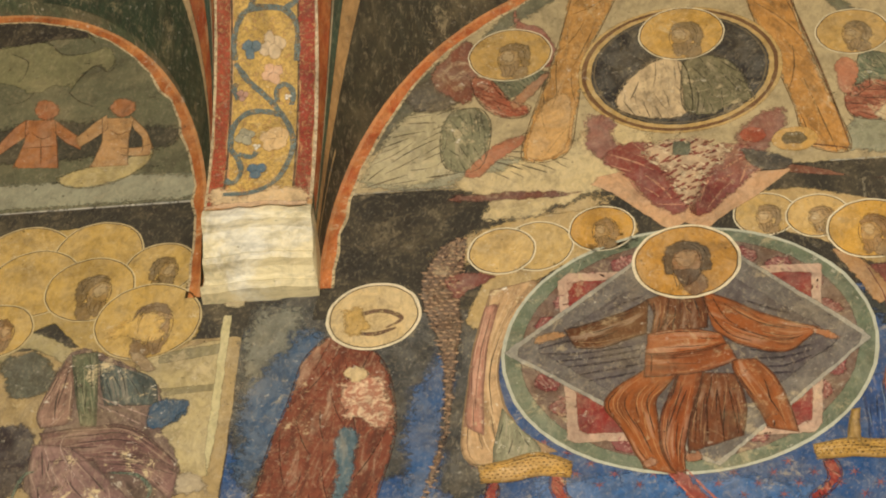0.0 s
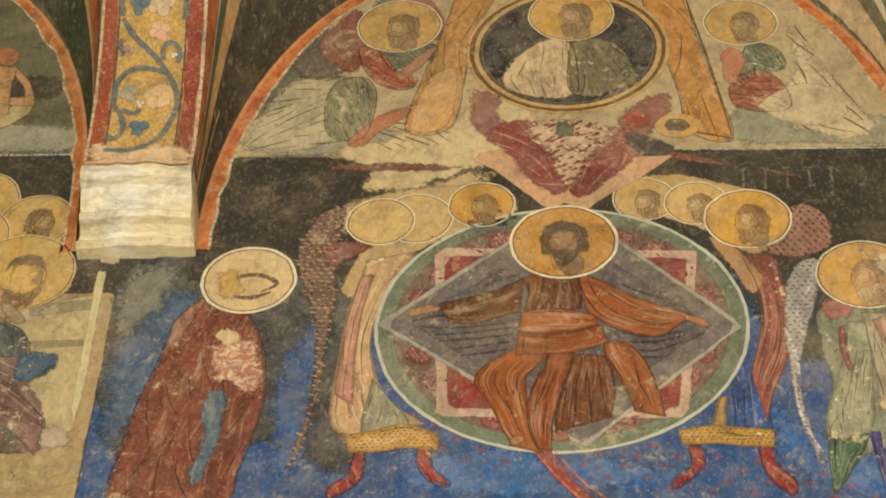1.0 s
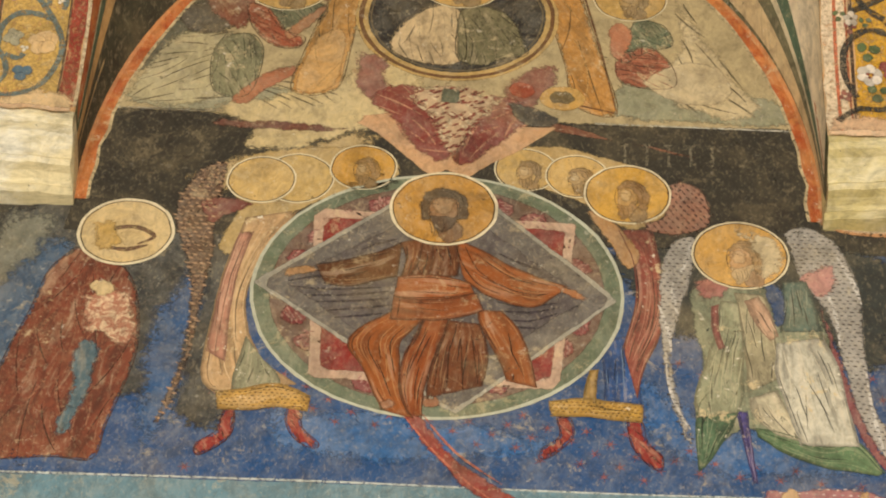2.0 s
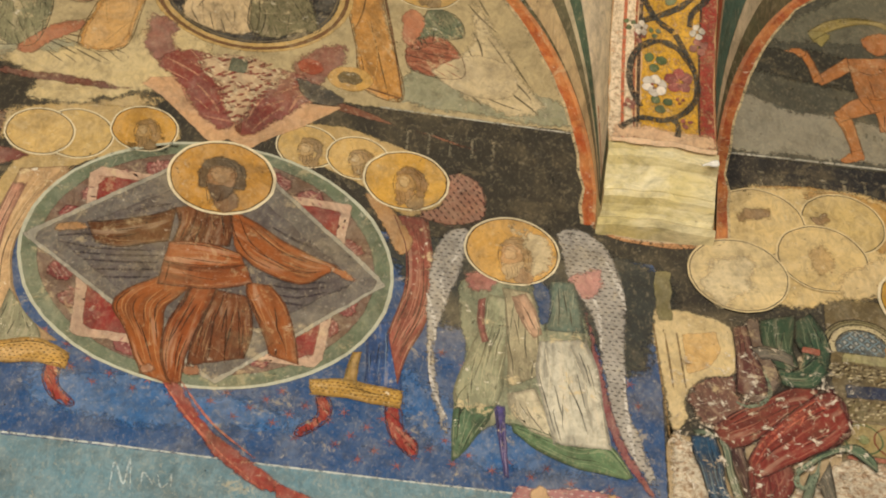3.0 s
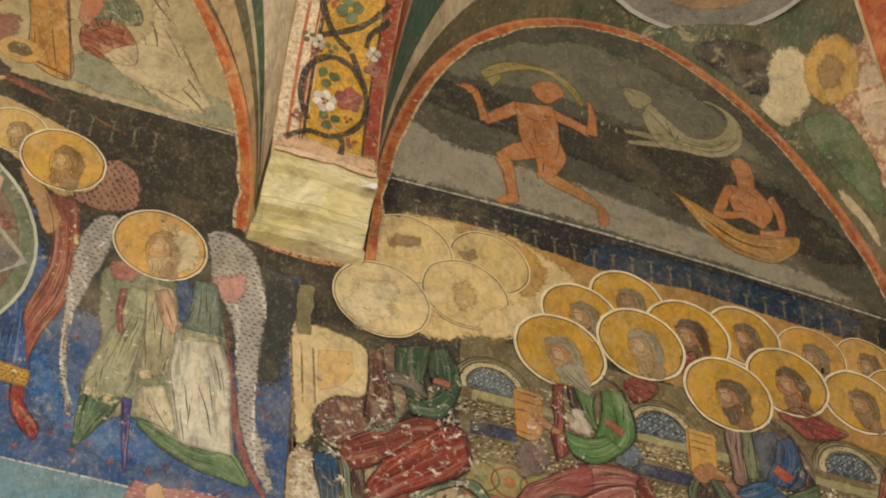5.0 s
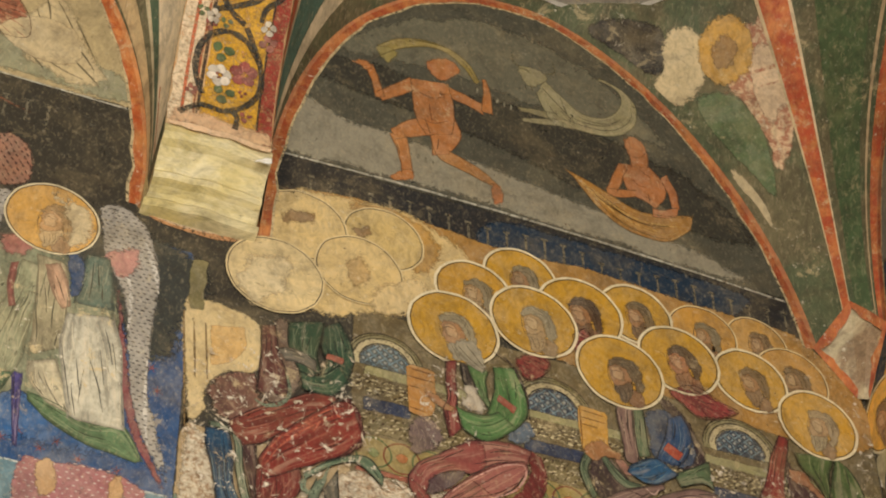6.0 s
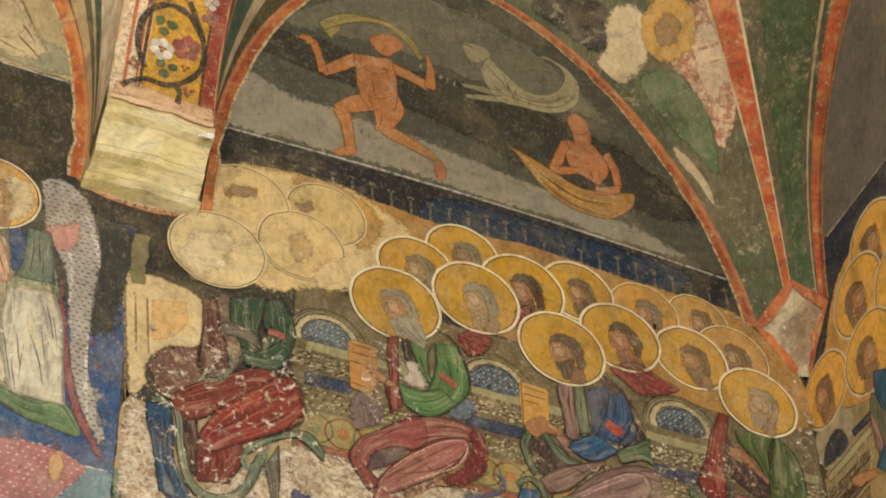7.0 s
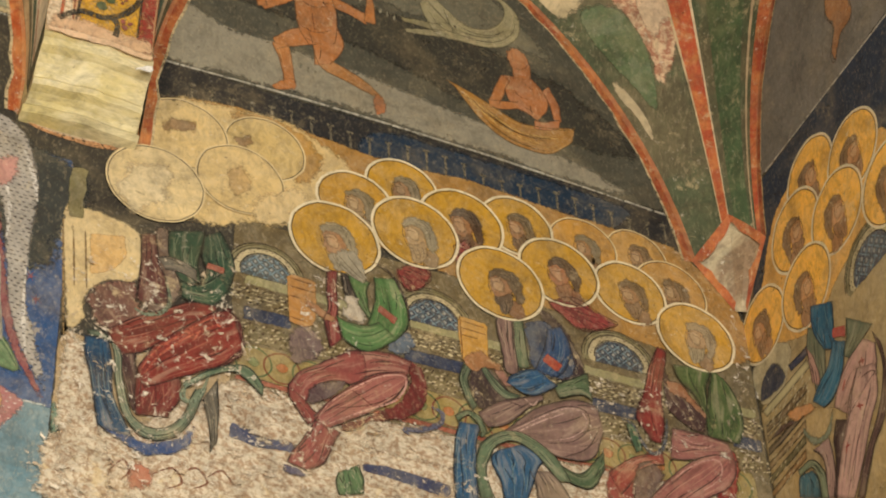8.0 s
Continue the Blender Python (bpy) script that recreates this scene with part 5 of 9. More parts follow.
patch("pale_wash", [(-1.48, 7.38), (-1.3, 7.43), (-1.22, 7.18), (-1.4, 6.88), (-1.5, 6.88)], (118, 116, 98), 1.0, wall_north, edge=0.06)
patch("blue_wash", [(-0.85, 7.18), (-0.78, 7.03), (-0.8, 6.58), (-0.9, 6.38), (-0.95, 6.78)], (46, 84, 124), 1.2, wall_north, edge=0.05)

patch("pale_ground", [(1.906, 8.642), (2.111, 8.879), (2.446, 9.061), (2.754, 9.071), (3.024, 8.950), (3.237, 8.744), (3.317, 8.623), (3.149, 8.625), (2.847, 8.630), (2.639, 8.647), (2.373, 8.674), (2.109, 8.657)], (108, 104, 84), 1.5, wall_north, edge=0.03, mat=SMOKE)
fig = thing("dancing_figure", "orange-brown striding figure painted as a plain silhouette", "fresco figure")
drape("scarf", [(2.092, 8.727), (2.169, 8.802), (2.274, 8.844), (2.378, 8.841), (2.466, 8.787), (2.517, 8.687)], [(2.102, 8.672), (2.176, 8.739), (2.273, 8.799), (2.363, 8.813), (2.443, 8.756), (2.499, 8.669)], (150, 130, 66), 3.685, fig, lines=2, seed=77, mat=PAINT, ink=0.62)
patch("scarf_end", [(2.087, 8.725), (2.146, 8.738), (2.178, 8.718), (2.138, 8.643), (2.102, 8.672)], (154, 138, 76), 3.902, fig, edge=0.004)
drape("leg", [(2.150, 8.264), (2.220, 8.345), (2.285, 8.380)], [(2.168, 8.216), (2.247, 8.265), (2.326, 8.305)], (180, 112, 54), 4.119, fig, lines=0, seed=78, mat=PAINT, ink=0.62)
drape("leg", [(2.147, 8.242), (2.181, 8.144), (2.194, 8.040)], [(2.214, 8.247), (2.226, 8.161), (2.238, 8.056)], (180, 112, 54), 4.336, fig, lines=1, seed=79, mat=PAINT, ink=0.62)
patch("foot", [(2.147, 8.004), (2.201, 8.068), (2.240, 8.070), (2.244, 8.025), (2.171, 7.989)], (180, 112, 54), 4.553, fig, edge=0.003)
drape("leg", [(2.313, 8.243), (2.344, 8.180), (2.428, 8.150), (2.543, 8.112)], [(2.377, 8.236), (2.444, 8.212), (2.528, 8.170), (2.578, 8.115)], (174, 116, 56), 4.27, fig, lines=1, seed=80, mat=PAINT, ink=0.62)
patch("foot", [(2.543, 8.120), (2.583, 8.124), (2.599, 8.077), (2.586, 8.029), (2.550, 8.020)], (176, 104, 54), 4.4, fig, edge=0.003)
drape("hip", [(2.285, 8.386), (2.307, 8.291), (2.316, 8.183)], [(2.405, 8.431), (2.430, 8.333), (2.378, 8.216)], (180, 112, 54), 4.517, fig, lines=1, seed=81, mat=PAINT, ink=0.62)
drape("torso", [(2.229, 8.590), (2.237, 8.472), (2.249, 8.372), (2.290, 8.289)], [(2.383, 8.624), (2.400, 8.513), (2.404, 8.410), (2.394, 8.334)], (180, 112, 54), 4.834, fig, lines=0, seed=82, mat=PAINT, ink=0.62)
drape("arm", [(2.227, 8.596), (2.151, 8.517), (2.090, 8.447)], [(2.241, 8.526), (2.171, 8.458), (2.114, 8.411)], (180, 112, 54), 5.051, fig, lines=0, seed=83, mat=PAINT, ink=0.62)
drape("arm", [(2.089, 8.422), (2.070, 8.514), (2.047, 8.590)], [(2.125, 8.436), (2.102, 8.526), (2.073, 8.605)], (180, 112, 54), 5.268, fig, lines=0, seed=84, mat=PAINT, ink=0.62)
patch("hand", [(1.975, 8.583), (2.036, 8.622), (2.075, 8.601), (2.057, 8.556), (2.021, 8.580)], (180, 112, 54), 5.385, fig, edge=0.003)
drape("arm", [(2.376, 8.610), (2.444, 8.587), (2.520, 8.563)], [(2.398, 8.540), (2.456, 8.530), (2.524, 8.501)], (180, 112, 54), 5.102, fig, lines=0, seed=85, mat=PAINT, ink=0.62)
drape("arm", [(2.515, 8.519), (2.527, 8.626), (2.523, 8.711)], [(2.563, 8.518), (2.558, 8.627), (2.538, 8.717)], (180, 112, 54), 5.319, fig, lines=0, seed=86, mat=PAINT, ink=0.62)
patch("head", [(2.298, 8.728), (2.376, 8.778), (2.437, 8.732), (2.410, 8.678), (2.357, 8.625), (2.313, 8.647), (2.290, 8.696)], (176, 106, 52), 5.536, fig, edge=0.003)
strokes("contour", [[(2.252, 8.531), (2.310, 8.511), (2.369, 8.540)], [(2.302, 8.476), (2.314, 8.376)], [(2.263, 8.378), (2.321, 8.368), (2.379, 8.405)], [(2.276, 8.321), (2.319, 8.306)]], 0.004, (120, 70, 36), 5.753, fig)

fig = thing("leaping_beast", "pale grey-green leaping beast with a curling tail", "fresco")
drape("leg", [(2.841, 8.642), (2.757, 8.628), (2.671, 8.612)], [(2.830, 8.591), (2.755, 8.593), (2.681, 8.590)], (140, 130, 92), 3.97, fig, lines=0, seed=87, mat=PAINT, ink=0.62)
drape("leg", [(2.854, 8.615), (2.769, 8.581), (2.683, 8.548)], [(2.862, 8.577), (2.767, 8.548), (2.692, 8.533)], (150, 140, 102), 4.2, fig, lines=0, seed=88, mat=PAINT, ink=0.62)
drape("body", [(2.792, 8.820), (2.863, 8.750), (2.942, 8.687), (3.034, 8.696), (3.105, 8.777), (3.122, 8.865), (3.086, 8.907), (3.022, 8.922)], [(2.751, 8.723), (2.814, 8.581), (2.919, 8.577), (3.071, 8.602), (3.165, 8.691), (3.187, 8.812), (3.144, 8.896), (3.036, 8.941)], (152, 142, 102), 4.017, fig, lines=4, seed=89, mat=PAINT, ink=0.62)
patch("head", [(2.678, 8.864), (2.773, 8.879), (2.813, 8.834), (2.767, 8.779), (2.742, 8.748), (2.706, 8.766), (2.685, 8.807)], (144, 134, 96), 4.534, fig, edge=0.004)
strokes("horn", [[(2.691, 8.860), (2.663, 8.876), (2.657, 8.923)], [(2.795, 8.861), (2.838, 8.889), (2.831, 8.953)], [(2.680, 8.849), (2.711, 8.854), (2.732, 8.836)]], 0.009, (120, 112, 78), 4.851, fig)
strokes("contour", [[(2.781, 8.767), (2.837, 8.701), (2.907, 8.620)], [(2.855, 8.741), (2.879, 8.652)], [(2.705, 8.759), (2.711, 8.729)], [(2.732, 8.759), (2.737, 8.732)]], 0.005, (90, 82, 56), 5.068, fig)

fig = thing("boat_with_rower", "golden-brown boat with an orange seated silhouette", "fresco")
drape("torso", [(3.085, 8.454), (3.096, 8.375), (3.119, 8.301), (3.205, 8.267)], [(3.214, 8.484), (3.268, 8.416), (3.274, 8.336), (3.225, 8.248)], (178, 110, 58), 4.285, fig, lines=2, seed=90, mat=PAINT, ink=0.62)
patch("head", [(3.116, 8.595), (3.155, 8.638), (3.197, 8.617), (3.216, 8.564), (3.176, 8.512), (3.129, 8.520)], (176, 108, 58), 5.502, fig, edge=0.003)
drape("neck", [(3.117, 8.606), (3.133, 8.534), (3.138, 8.452)], [(3.194, 8.614), (3.214, 8.553), (3.210, 8.474)], (178, 110, 58), 4.619, fig, lines=0, seed=91, mat=PAINT, ink=0.62)
drape("boat", [(2.846, 8.329), (2.942, 8.299), (3.041, 8.253), (3.140, 8.208), (3.259, 8.223), (3.386, 8.268)], [(2.881, 8.307), (2.962, 8.185), (3.057, 8.099), (3.170, 8.070), (3.274, 8.088), (3.370, 8.188)], (166, 116, 46), 4.736, fig, lines=5, seed=92, mat=PAINT, ink=0.62)
drape("arm", [(3.085, 8.454), (3.050, 8.358), (3.018, 8.275)], [(3.120, 8.435), (3.091, 8.352), (3.067, 8.278)], (184, 116, 60), 4.953, fig, lines=0, seed=93, mat=PAINT, ink=0.62)
drape("arm", [(3.019, 8.286), (3.090, 8.303), (3.147, 8.325)], [(3.025, 8.244), (3.085, 8.257), (3.143, 8.285)], (184, 116, 60), 5.17, fig, lines=0, seed=94, mat=PAINT, ink=0.62)
drape("arm", [(3.259, 8.433), (3.291, 8.342), (3.295, 8.278)], [(3.289, 8.465), (3.323, 8.374), (3.328, 8.280)], (178, 108, 58), 4.8, fig, lines=0, seed=95, mat=PAINT, ink=0.62)
drape("arm", [(3.323, 8.292), (3.263, 8.255), (3.214, 8.244)], [(3.317, 8.236), (3.258, 8.209), (3.209, 8.198)], (178, 108, 58), 5.217, fig, lines=0, seed=96, mat=PAINT, ink=0.62)
strokes("light_planks", [[(2.891, 8.305), (2.993, 8.206), (3.104, 8.135), (3.234, 8.121)], [(2.912, 8.288), (3.036, 8.201), (3.164, 8.156), (3.329, 8.184)]], 0.007, (214, 172, 96), 5.334, fig)
strokes("contour", [[(3.135, 8.389), (3.161, 8.357), (3.199, 8.360)], [(3.178, 8.445), (3.220, 8.419)], [(3.178, 8.302), (3.215, 8.294)]], 0.004, (120, 70, 38), 5.451, fig)

bars = bmesh.new()
for k, (x, z) in enumerate([(2.23, 8.15), (2.5, 8.62)]):
    for j in range(6):
        ribbon(bars, [Vector((x + 0.028 * j, z - 0.008 * j)), Vector((x + 0.028 * j + 0.004, z + 0.03 - 0.008 * j))], 0.008, 3, on_north, False)
tint(mesh_ob("worn_lettering", bars, FINE, wall_north, "worn pale lettering"), (150, 144, 120))


fig = thing("painted_bench", "long painted bench with patterned arches and blue panels", "fresco")
sharp("bench_back", [(2.02, 6.55), (4.012, 6.553999999999999), (4.012, 7.303999999999999), (2.02, 7.3)], (106, 90, 56), 2.0, fig)
patch("cream_panel", [(1.432, 7.113), (1.528, 7.148), (1.700, 7.091), (1.710, 6.898), (1.605, 6.849), (1.543, 6.765), (1.541, 6.653), (1.490, 6.575), (1.483, 6.548)], (212, 186, 132), 2.302, fig, edge=0.015)
sharp("ochre_panel", [(1.530, 7.043), (1.651, 7.073), (1.661, 6.985), (1.621, 6.906), (1.542, 6.859)], (208, 168, 104), 2.619, fig)
strokes("panel_line", [[(1.476, 7.037), (1.495, 6.799)], [(1.515, 7.044), (1.536, 6.800)], [(1.439, 7.076), (1.476, 6.570)], [(1.498, 6.529), (1.538, 6.285)], [(1.544, 6.544), (1.574, 6.296)]], 0.008, (132, 106, 66), 3.036, fig)
patch("cream_panel", [(1.478, 6.547), (1.537, 6.566), (1.586, 6.392), (1.613, 6.250), (1.678, 6.236), (1.710, 6.166), (1.784, 6.143), (1.514, 5.989), (1.494, 6.203)], (206, 178, 134), 2.453, fig, mat=WORN)
patch("green_field", [(1.457, 6.282), (1.486, 6.280), (1.509, 6.009), (1.477, 6.021)], (84, 120, 100), 2.77, fig)
sharp("post", [(1.449, 7.09), (1.505, 7.093999999999999), (1.505, 7.324), (1.449, 7.32)], (124, 114, 74), 2.6, fig, edge=0.012)
sharp("rail", [(2.06, 7.0), (4.0, 7.004), (4.0, 7.0489999999999995), (2.06, 7.045)], (150, 142, 96), 2.6, fig)
sharp("rail_line", [(2.06, 6.996), (4.0, 7.0), (4.0, 7.007999999999999), (2.06, 7.004)], (74, 58, 38), 2.75, fig)
sharp("dab_band", [(2.06, 6.915), (3.98, 6.919), (3.98, 7.0), (2.06, 6.996)], (104, 88, 52), 2.5, fig)
sharp("dab_band", [(2.06, 6.75), (3.96, 6.754), (3.96, 6.8389999999999995), (2.06, 6.835)], (112, 98, 60), 2.5, fig)
sharp("blue_panel", [(2.06, 6.845), (2.23, 6.848999999999999), (2.23, 6.909), (2.06, 6.905)], (44, 54, 76), 2.7, fig)
sharp("blue_panel", [(2.63, 6.845), (2.86, 6.848999999999999), (2.86, 6.909), (2.63, 6.905)], (44, 54, 76), 2.7, fig)
sharp("blue_panel", [(3.33, 6.845), (3.52, 6.848999999999999), (3.52, 6.909), (3.33, 6.905)], (44, 54, 76), 2.7, fig)
sharp("blue_panel", [(3.88, 6.845), (4.0, 6.848999999999999), (4.0, 6.909), (3.88, 6.905)], (44, 54, 76), 2.7, fig)
sharp("blue_panel", [(2.06, 7.05), (2.2, 7.053999999999999), (2.2, 7.103999999999999), (2.06, 7.1)], (40, 54, 84), 2.75, fig)
sharp("blue_panel", [(2.66, 7.05), (2.82, 7.053999999999999), (2.82, 7.103999999999999), (2.66, 7.1)], (40, 54, 84), 2.75, fig)
sharp("ornament_band", [(2.03, 6.6), (3.95, 6.603999999999999), (3.95, 6.744), (2.03, 6.74)], (148, 128, 70), 2.5, fig)
sharp("red_line", [(2.03, 6.575), (3.95, 6.579), (3.95, 6.603999999999999), (2.03, 6.6)], (150, 78, 52), 2.8, fig)
sharp("red_line", [(2.03, 6.742), (3.95, 6.7459999999999996), (3.95, 6.755999999999999), (2.03, 6.752)], (140, 84, 56), 2.8, fig)
for k in range(19):
    c = (2.1 + 0.098 * k, 6.67)
    ring("ornament_ring", c, 0.062, 0.007, (118, 66, 42) if k % 2 else (84, 96, 58), 3.0, fig)
    disc("ornament_heart", c, 0.022, (178, 108, 54) if k % 2 else (120, 128, 74), 3.2, fig, edge=0.006, n=14)
dots("dab_field", [(2.07, 6.92), (3.2, 6.92), (3.96, 6.92), (3.96, 6.99), (3.0, 6.99), (2.07, 6.99)], 0.021, 0.0075, (214, 198, 152), 3.3, fig, lean=0, long=1.3, stray=0.7)
dots("dab_field", [(2.07, 6.755), (3.2, 6.755), (3.96, 6.755), (3.96, 6.83), (3.0, 6.83), (2.07, 6.83)], 0.024, 0.0075, (216, 198, 156), 3.9, fig, lean=20, long=1.3, stray=0.7)
dots("dab_field", [(2.07, 6.92), (3.2, 6.92), (3.96, 6.92), (3.96, 6.99), (3.0, 6.99), (2.07, 6.99)], 0.029, 0.0075, (74, 58, 38), 4.5, fig, lean=40, long=1.3, stray=0.7)
dots("dab_field", [(2.07, 6.755), (3.2, 6.755), (3.96, 6.755), (3.96, 6.83), (3.0, 6.83), (2.07, 6.83)], 0.031, 0.0075, (90, 70, 44), 5.1, fig, lean=60, long=1.3, stray=0.7)
painted_arch((2.137, 7.066), 0.092, fig, ground=(58, 66, 66))
painted_arch((2.747, 7.060), 0.098, fig)
painted_arch((3.458, 7.100), 0.098, fig)

fig = thing("worn_footing", "rubbed cream and brown painted footing with bare plaster", "fresco")
patch("worn_cream", [(1.506, 6.259), (1.656, 6.261), (1.95, 6.5), (2.05, 6.575), (2.6, 6.58), (3.2, 6.58), (3.9, 6.57), (3.88, 6.2), (2.78, 6.1), (1.522, 5.922)], (202, 178, 138), 3.1, fig, edge=0.03, mat=WORN)
sharp("blue_band", [(2.027, 6.404), (2.107, 6.385), (2.240, 6.390), (2.330, 6.387), (2.325, 6.326), (2.214, 6.331), (2.108, 6.321), (2.020, 6.337)], (60, 66, 94), 3.5, fig)
sharp("blue_band", [(2.466, 6.362), (2.558, 6.378), (2.668, 6.372), (2.775, 6.359), (2.777, 6.301), (2.666, 6.312), (2.556, 6.329), (2.474, 6.332)], (56, 62, 90), 3.517, fig)
sharp("brown_line", [(2.008, 6.463), (2.123, 6.460), (2.267, 6.449), (2.265, 6.436), (2.124, 6.447), (2.006, 6.450)], (132, 100, 66), 3.634, fig)
sharp("brown_line", [(2.487, 6.499), (2.616, 6.494), (2.785, 6.483), (2.782, 6.467), (2.616, 6.478), (2.485, 6.485)], (132, 100, 66), 3.651, fig)
patch("rosette", [(1.703, 6.130), (1.747, 6.160), (1.785, 6.121), (1.770, 6.061), (1.716, 6.051)], (176, 112, 84), 3.868, fig, edge=0.02)
patch("worn_red", [(1.502, 6.217), (1.599, 6.190), (1.638, 6.145), (1.512, 6.141)], (160, 110, 82), 3.685, fig, edge=0.02)
strokes("scroll", [[(1.586, 6.119), (1.620, 6.151), (1.657, 6.128), (1.642, 6.080), (1.597, 6.078)], [(1.659, 6.107), (1.692, 6.150), (1.713, 6.111), (1.688, 6.071)], [(1.785, 6.121), (1.848, 6.162), (1.878, 6.114), (1.833, 6.079)], [(1.876, 6.147), (1.922, 6.183), (1.960, 6.138), (1.915, 6.103)], [(1.960, 6.160), (2.006, 6.196), (2.044, 6.151)], [(1.507, 6.207), (1.563, 6.190), (1.638, 6.145)], [(1.540, 6.127), (1.583, 6.151), (1.577, 6.105)]], 0.009, (124, 74, 52), 4.002, fig)

fig = thing("halo_row", "rows of overlapping yellow haloes with plain brown heads", "fresco figures")
patch("yellow_ground", [(1.684, 7.707), (1.772, 7.795), (2.022, 7.844), (2.322, 7.817), (2.628, 7.790), (2.919, 7.813), (3.215, 7.792), (3.540, 7.779), (3.752, 7.767), (3.883, 7.667), (4.005, 7.508), (4.016, 7.291), (3.825, 7.229), (3.483, 7.225), (3.263, 7.260), (2.870, 7.289), (2.615, 7.335), (2.321, 7.365), (2.034, 7.287), (1.796, 7.227), (1.689, 7.401)], (168, 124, 58), 2.4, fig)
patch("cream_ground", [(1.684, 7.707), (1.772, 7.795), (2.043, 7.847), (2.322, 7.803), (2.46, 7.69), (2.42, 7.5), (2.279, 7.377), (2.054, 7.268), (1.796, 7.214), (1.689, 7.401)], (214, 184, 122), 2.7, fig, edge=0.03)
halo((1.827, 7.627), 0.165, (216, 186, 124), 5.0, fig, None, hair=None, beard=None, tilt=0, rim=(224, 200, 148), wide=0.006)
halo((2.127, 7.668), 0.15, (208, 178, 112), 2.9, fig, None, hair=None, beard=None, tilt=0, rim=(224, 200, 148), wide=0.006)
halo((2.037, 7.476), 0.16, (216, 186, 124), 13.4, fig, None, hair=None, beard=None, tilt=0, rim=(224, 200, 148), wide=0.006)
halo((1.738, 7.344), 0.172, (222, 196, 140), 15.5, fig, None, hair=None, beard=None, tilt=0, rim=(224, 200, 148), wide=0.006)
patch("worn_smudge", [(1.745, 7.637), (1.793, 7.699), (1.866, 7.700), (1.878, 7.647), (1.816, 7.643), (1.767, 7.603)], (150, 118, 76), 6.268, fig, edge=0.02)
patch("worn_smudge", [(2.001, 7.682), (2.063, 7.721), (2.085, 7.672), (2.033, 7.637)], (160, 126, 80), 3.685, fig, edge=0.02)
patch("worn_smudge", [(1.985, 7.506), (2.046, 7.544), (2.078, 7.459), (2.028, 7.385), (1.987, 7.424)], (200, 166, 108), 14.302, fig, edge=0.02)
halo((3.587, 7.665), 0.125, (190, 144, 70), 3.95, fig, (150, 112, 70), hair=(116, 90, 56), beard=(122, 94, 60), tilt=0, rim=(224, 200, 148), wide=0.006)
halo((3.365, 7.632), 0.138, (196, 144, 60), 6.05, fig, (156, 116, 72), hair=(128, 112, 80), beard=(130, 102, 64), tilt=0, rim=(224, 200, 148), wide=0.006)
halo((2.647, 7.663), 0.142, (192, 144, 36), 4.6, fig, (150, 108, 64), hair=(128, 112, 80), beard=(120, 94, 58), tilt=0)
halo((2.465, 7.528), 0.145, (190, 142, 48), 7.1, fig, (156, 122, 78), hair=(128, 112, 80), beard=(150, 122, 80), tilt=0)
halo((3.097, 7.638), 0.142, (192, 144, 36), 7.6, fig, (148, 106, 66), hair=(104, 84, 54), beard=(112, 84, 52), tilt=6)
halo((2.876, 7.572), 0.162, (192, 144, 36), 8.2, fig, (146, 102, 62), hair=(84, 62, 40), beard=(104, 74, 46), tilt=8)
halo((3.714, 7.527), 0.145, (190, 142, 66), 9.2, fig, (146, 110, 70), hair=(120, 94, 58), beard=(128, 98, 62), tilt=0, rim=(224, 200, 148), wide=0.006)
halo((3.535, 7.457), 0.146, (192, 146, 50), 12.35, fig, (160, 118, 72), hair=(122, 96, 58), beard=(132, 102, 66), tilt=8)
halo((3.249, 7.460), 0.158, (192, 144, 36), 16.55, fig, (156, 104, 66), hair=(88, 66, 42), beard=(150, 104, 66), tilt=10)
halo((2.688, 7.456), 0.164, (192, 144, 36), 17.2, fig, (168, 136, 90), hair=(150, 136, 104), beard=(160, 132, 90), tilt=8)
halo((2.382, 7.317), 0.166, (192, 144, 36), 18.3, fig, (164, 118, 74), hair=(150, 136, 104), beard=(150, 138, 112), tilt=14)
patch("long_beard", [(2.377, 7.250), (2.414, 7.269), (2.470, 7.271), (2.505, 7.141), (2.459, 7.148), (2.404, 7.176)], (150, 140, 116), 19.919, fig, edge=0.004)
strokes("beard_line", [[(2.396, 7.238), (2.432, 7.198), (2.496, 7.144)], [(2.424, 7.254), (2.460, 7.208), (2.501, 7.151)], [(2.391, 7.219), (2.423, 7.183), (2.468, 7.152)]], 0.004, (96, 86, 68), 20.136, fig)



fig = thing("seated_figure", "seated figure in dark red robe and green cloak, badly worn", "fresco figure", "seated figures in a row")
patch("mauve_robe", [(1.538, 6.776), (1.577, 6.833), (1.638, 6.861), (1.701, 6.882), (1.716, 6.773), (1.766, 6.752), (1.710, 6.709), (1.637, 6.635), (1.569, 6.662), (1.551, 6.718)], (115, 79, 66), 18.217, fig, edge=0.02, mat=DRAPES[-60])
drape("blue_robe", [(1.540, 6.597), (1.544, 6.532), (1.570, 6.434), (1.604, 6.248)], [(1.615, 6.604), (1.635, 6.502), (1.647, 6.376), (1.715, 6.235)], (34, 71, 97), 18.634, fig, lines=5, seed=1)
patch("blue_robe", [(1.604, 6.259), (1.677, 6.258), (1.752, 6.235), (1.844, 6.268), (1.907, 6.339), (1.909, 6.282), (1.873, 6.225), (1.792, 6.184), (1.727, 6.182)], (43, 70, 113), 18.451, fig)
drape("lining", [(1.640, 6.576), (1.675, 6.467), (1.700, 6.357)], [(1.707, 6.573), (1.715, 6.456), (1.717, 6.339)], (67, 38, 40), 18.868, fig, lines=2, seed=2)
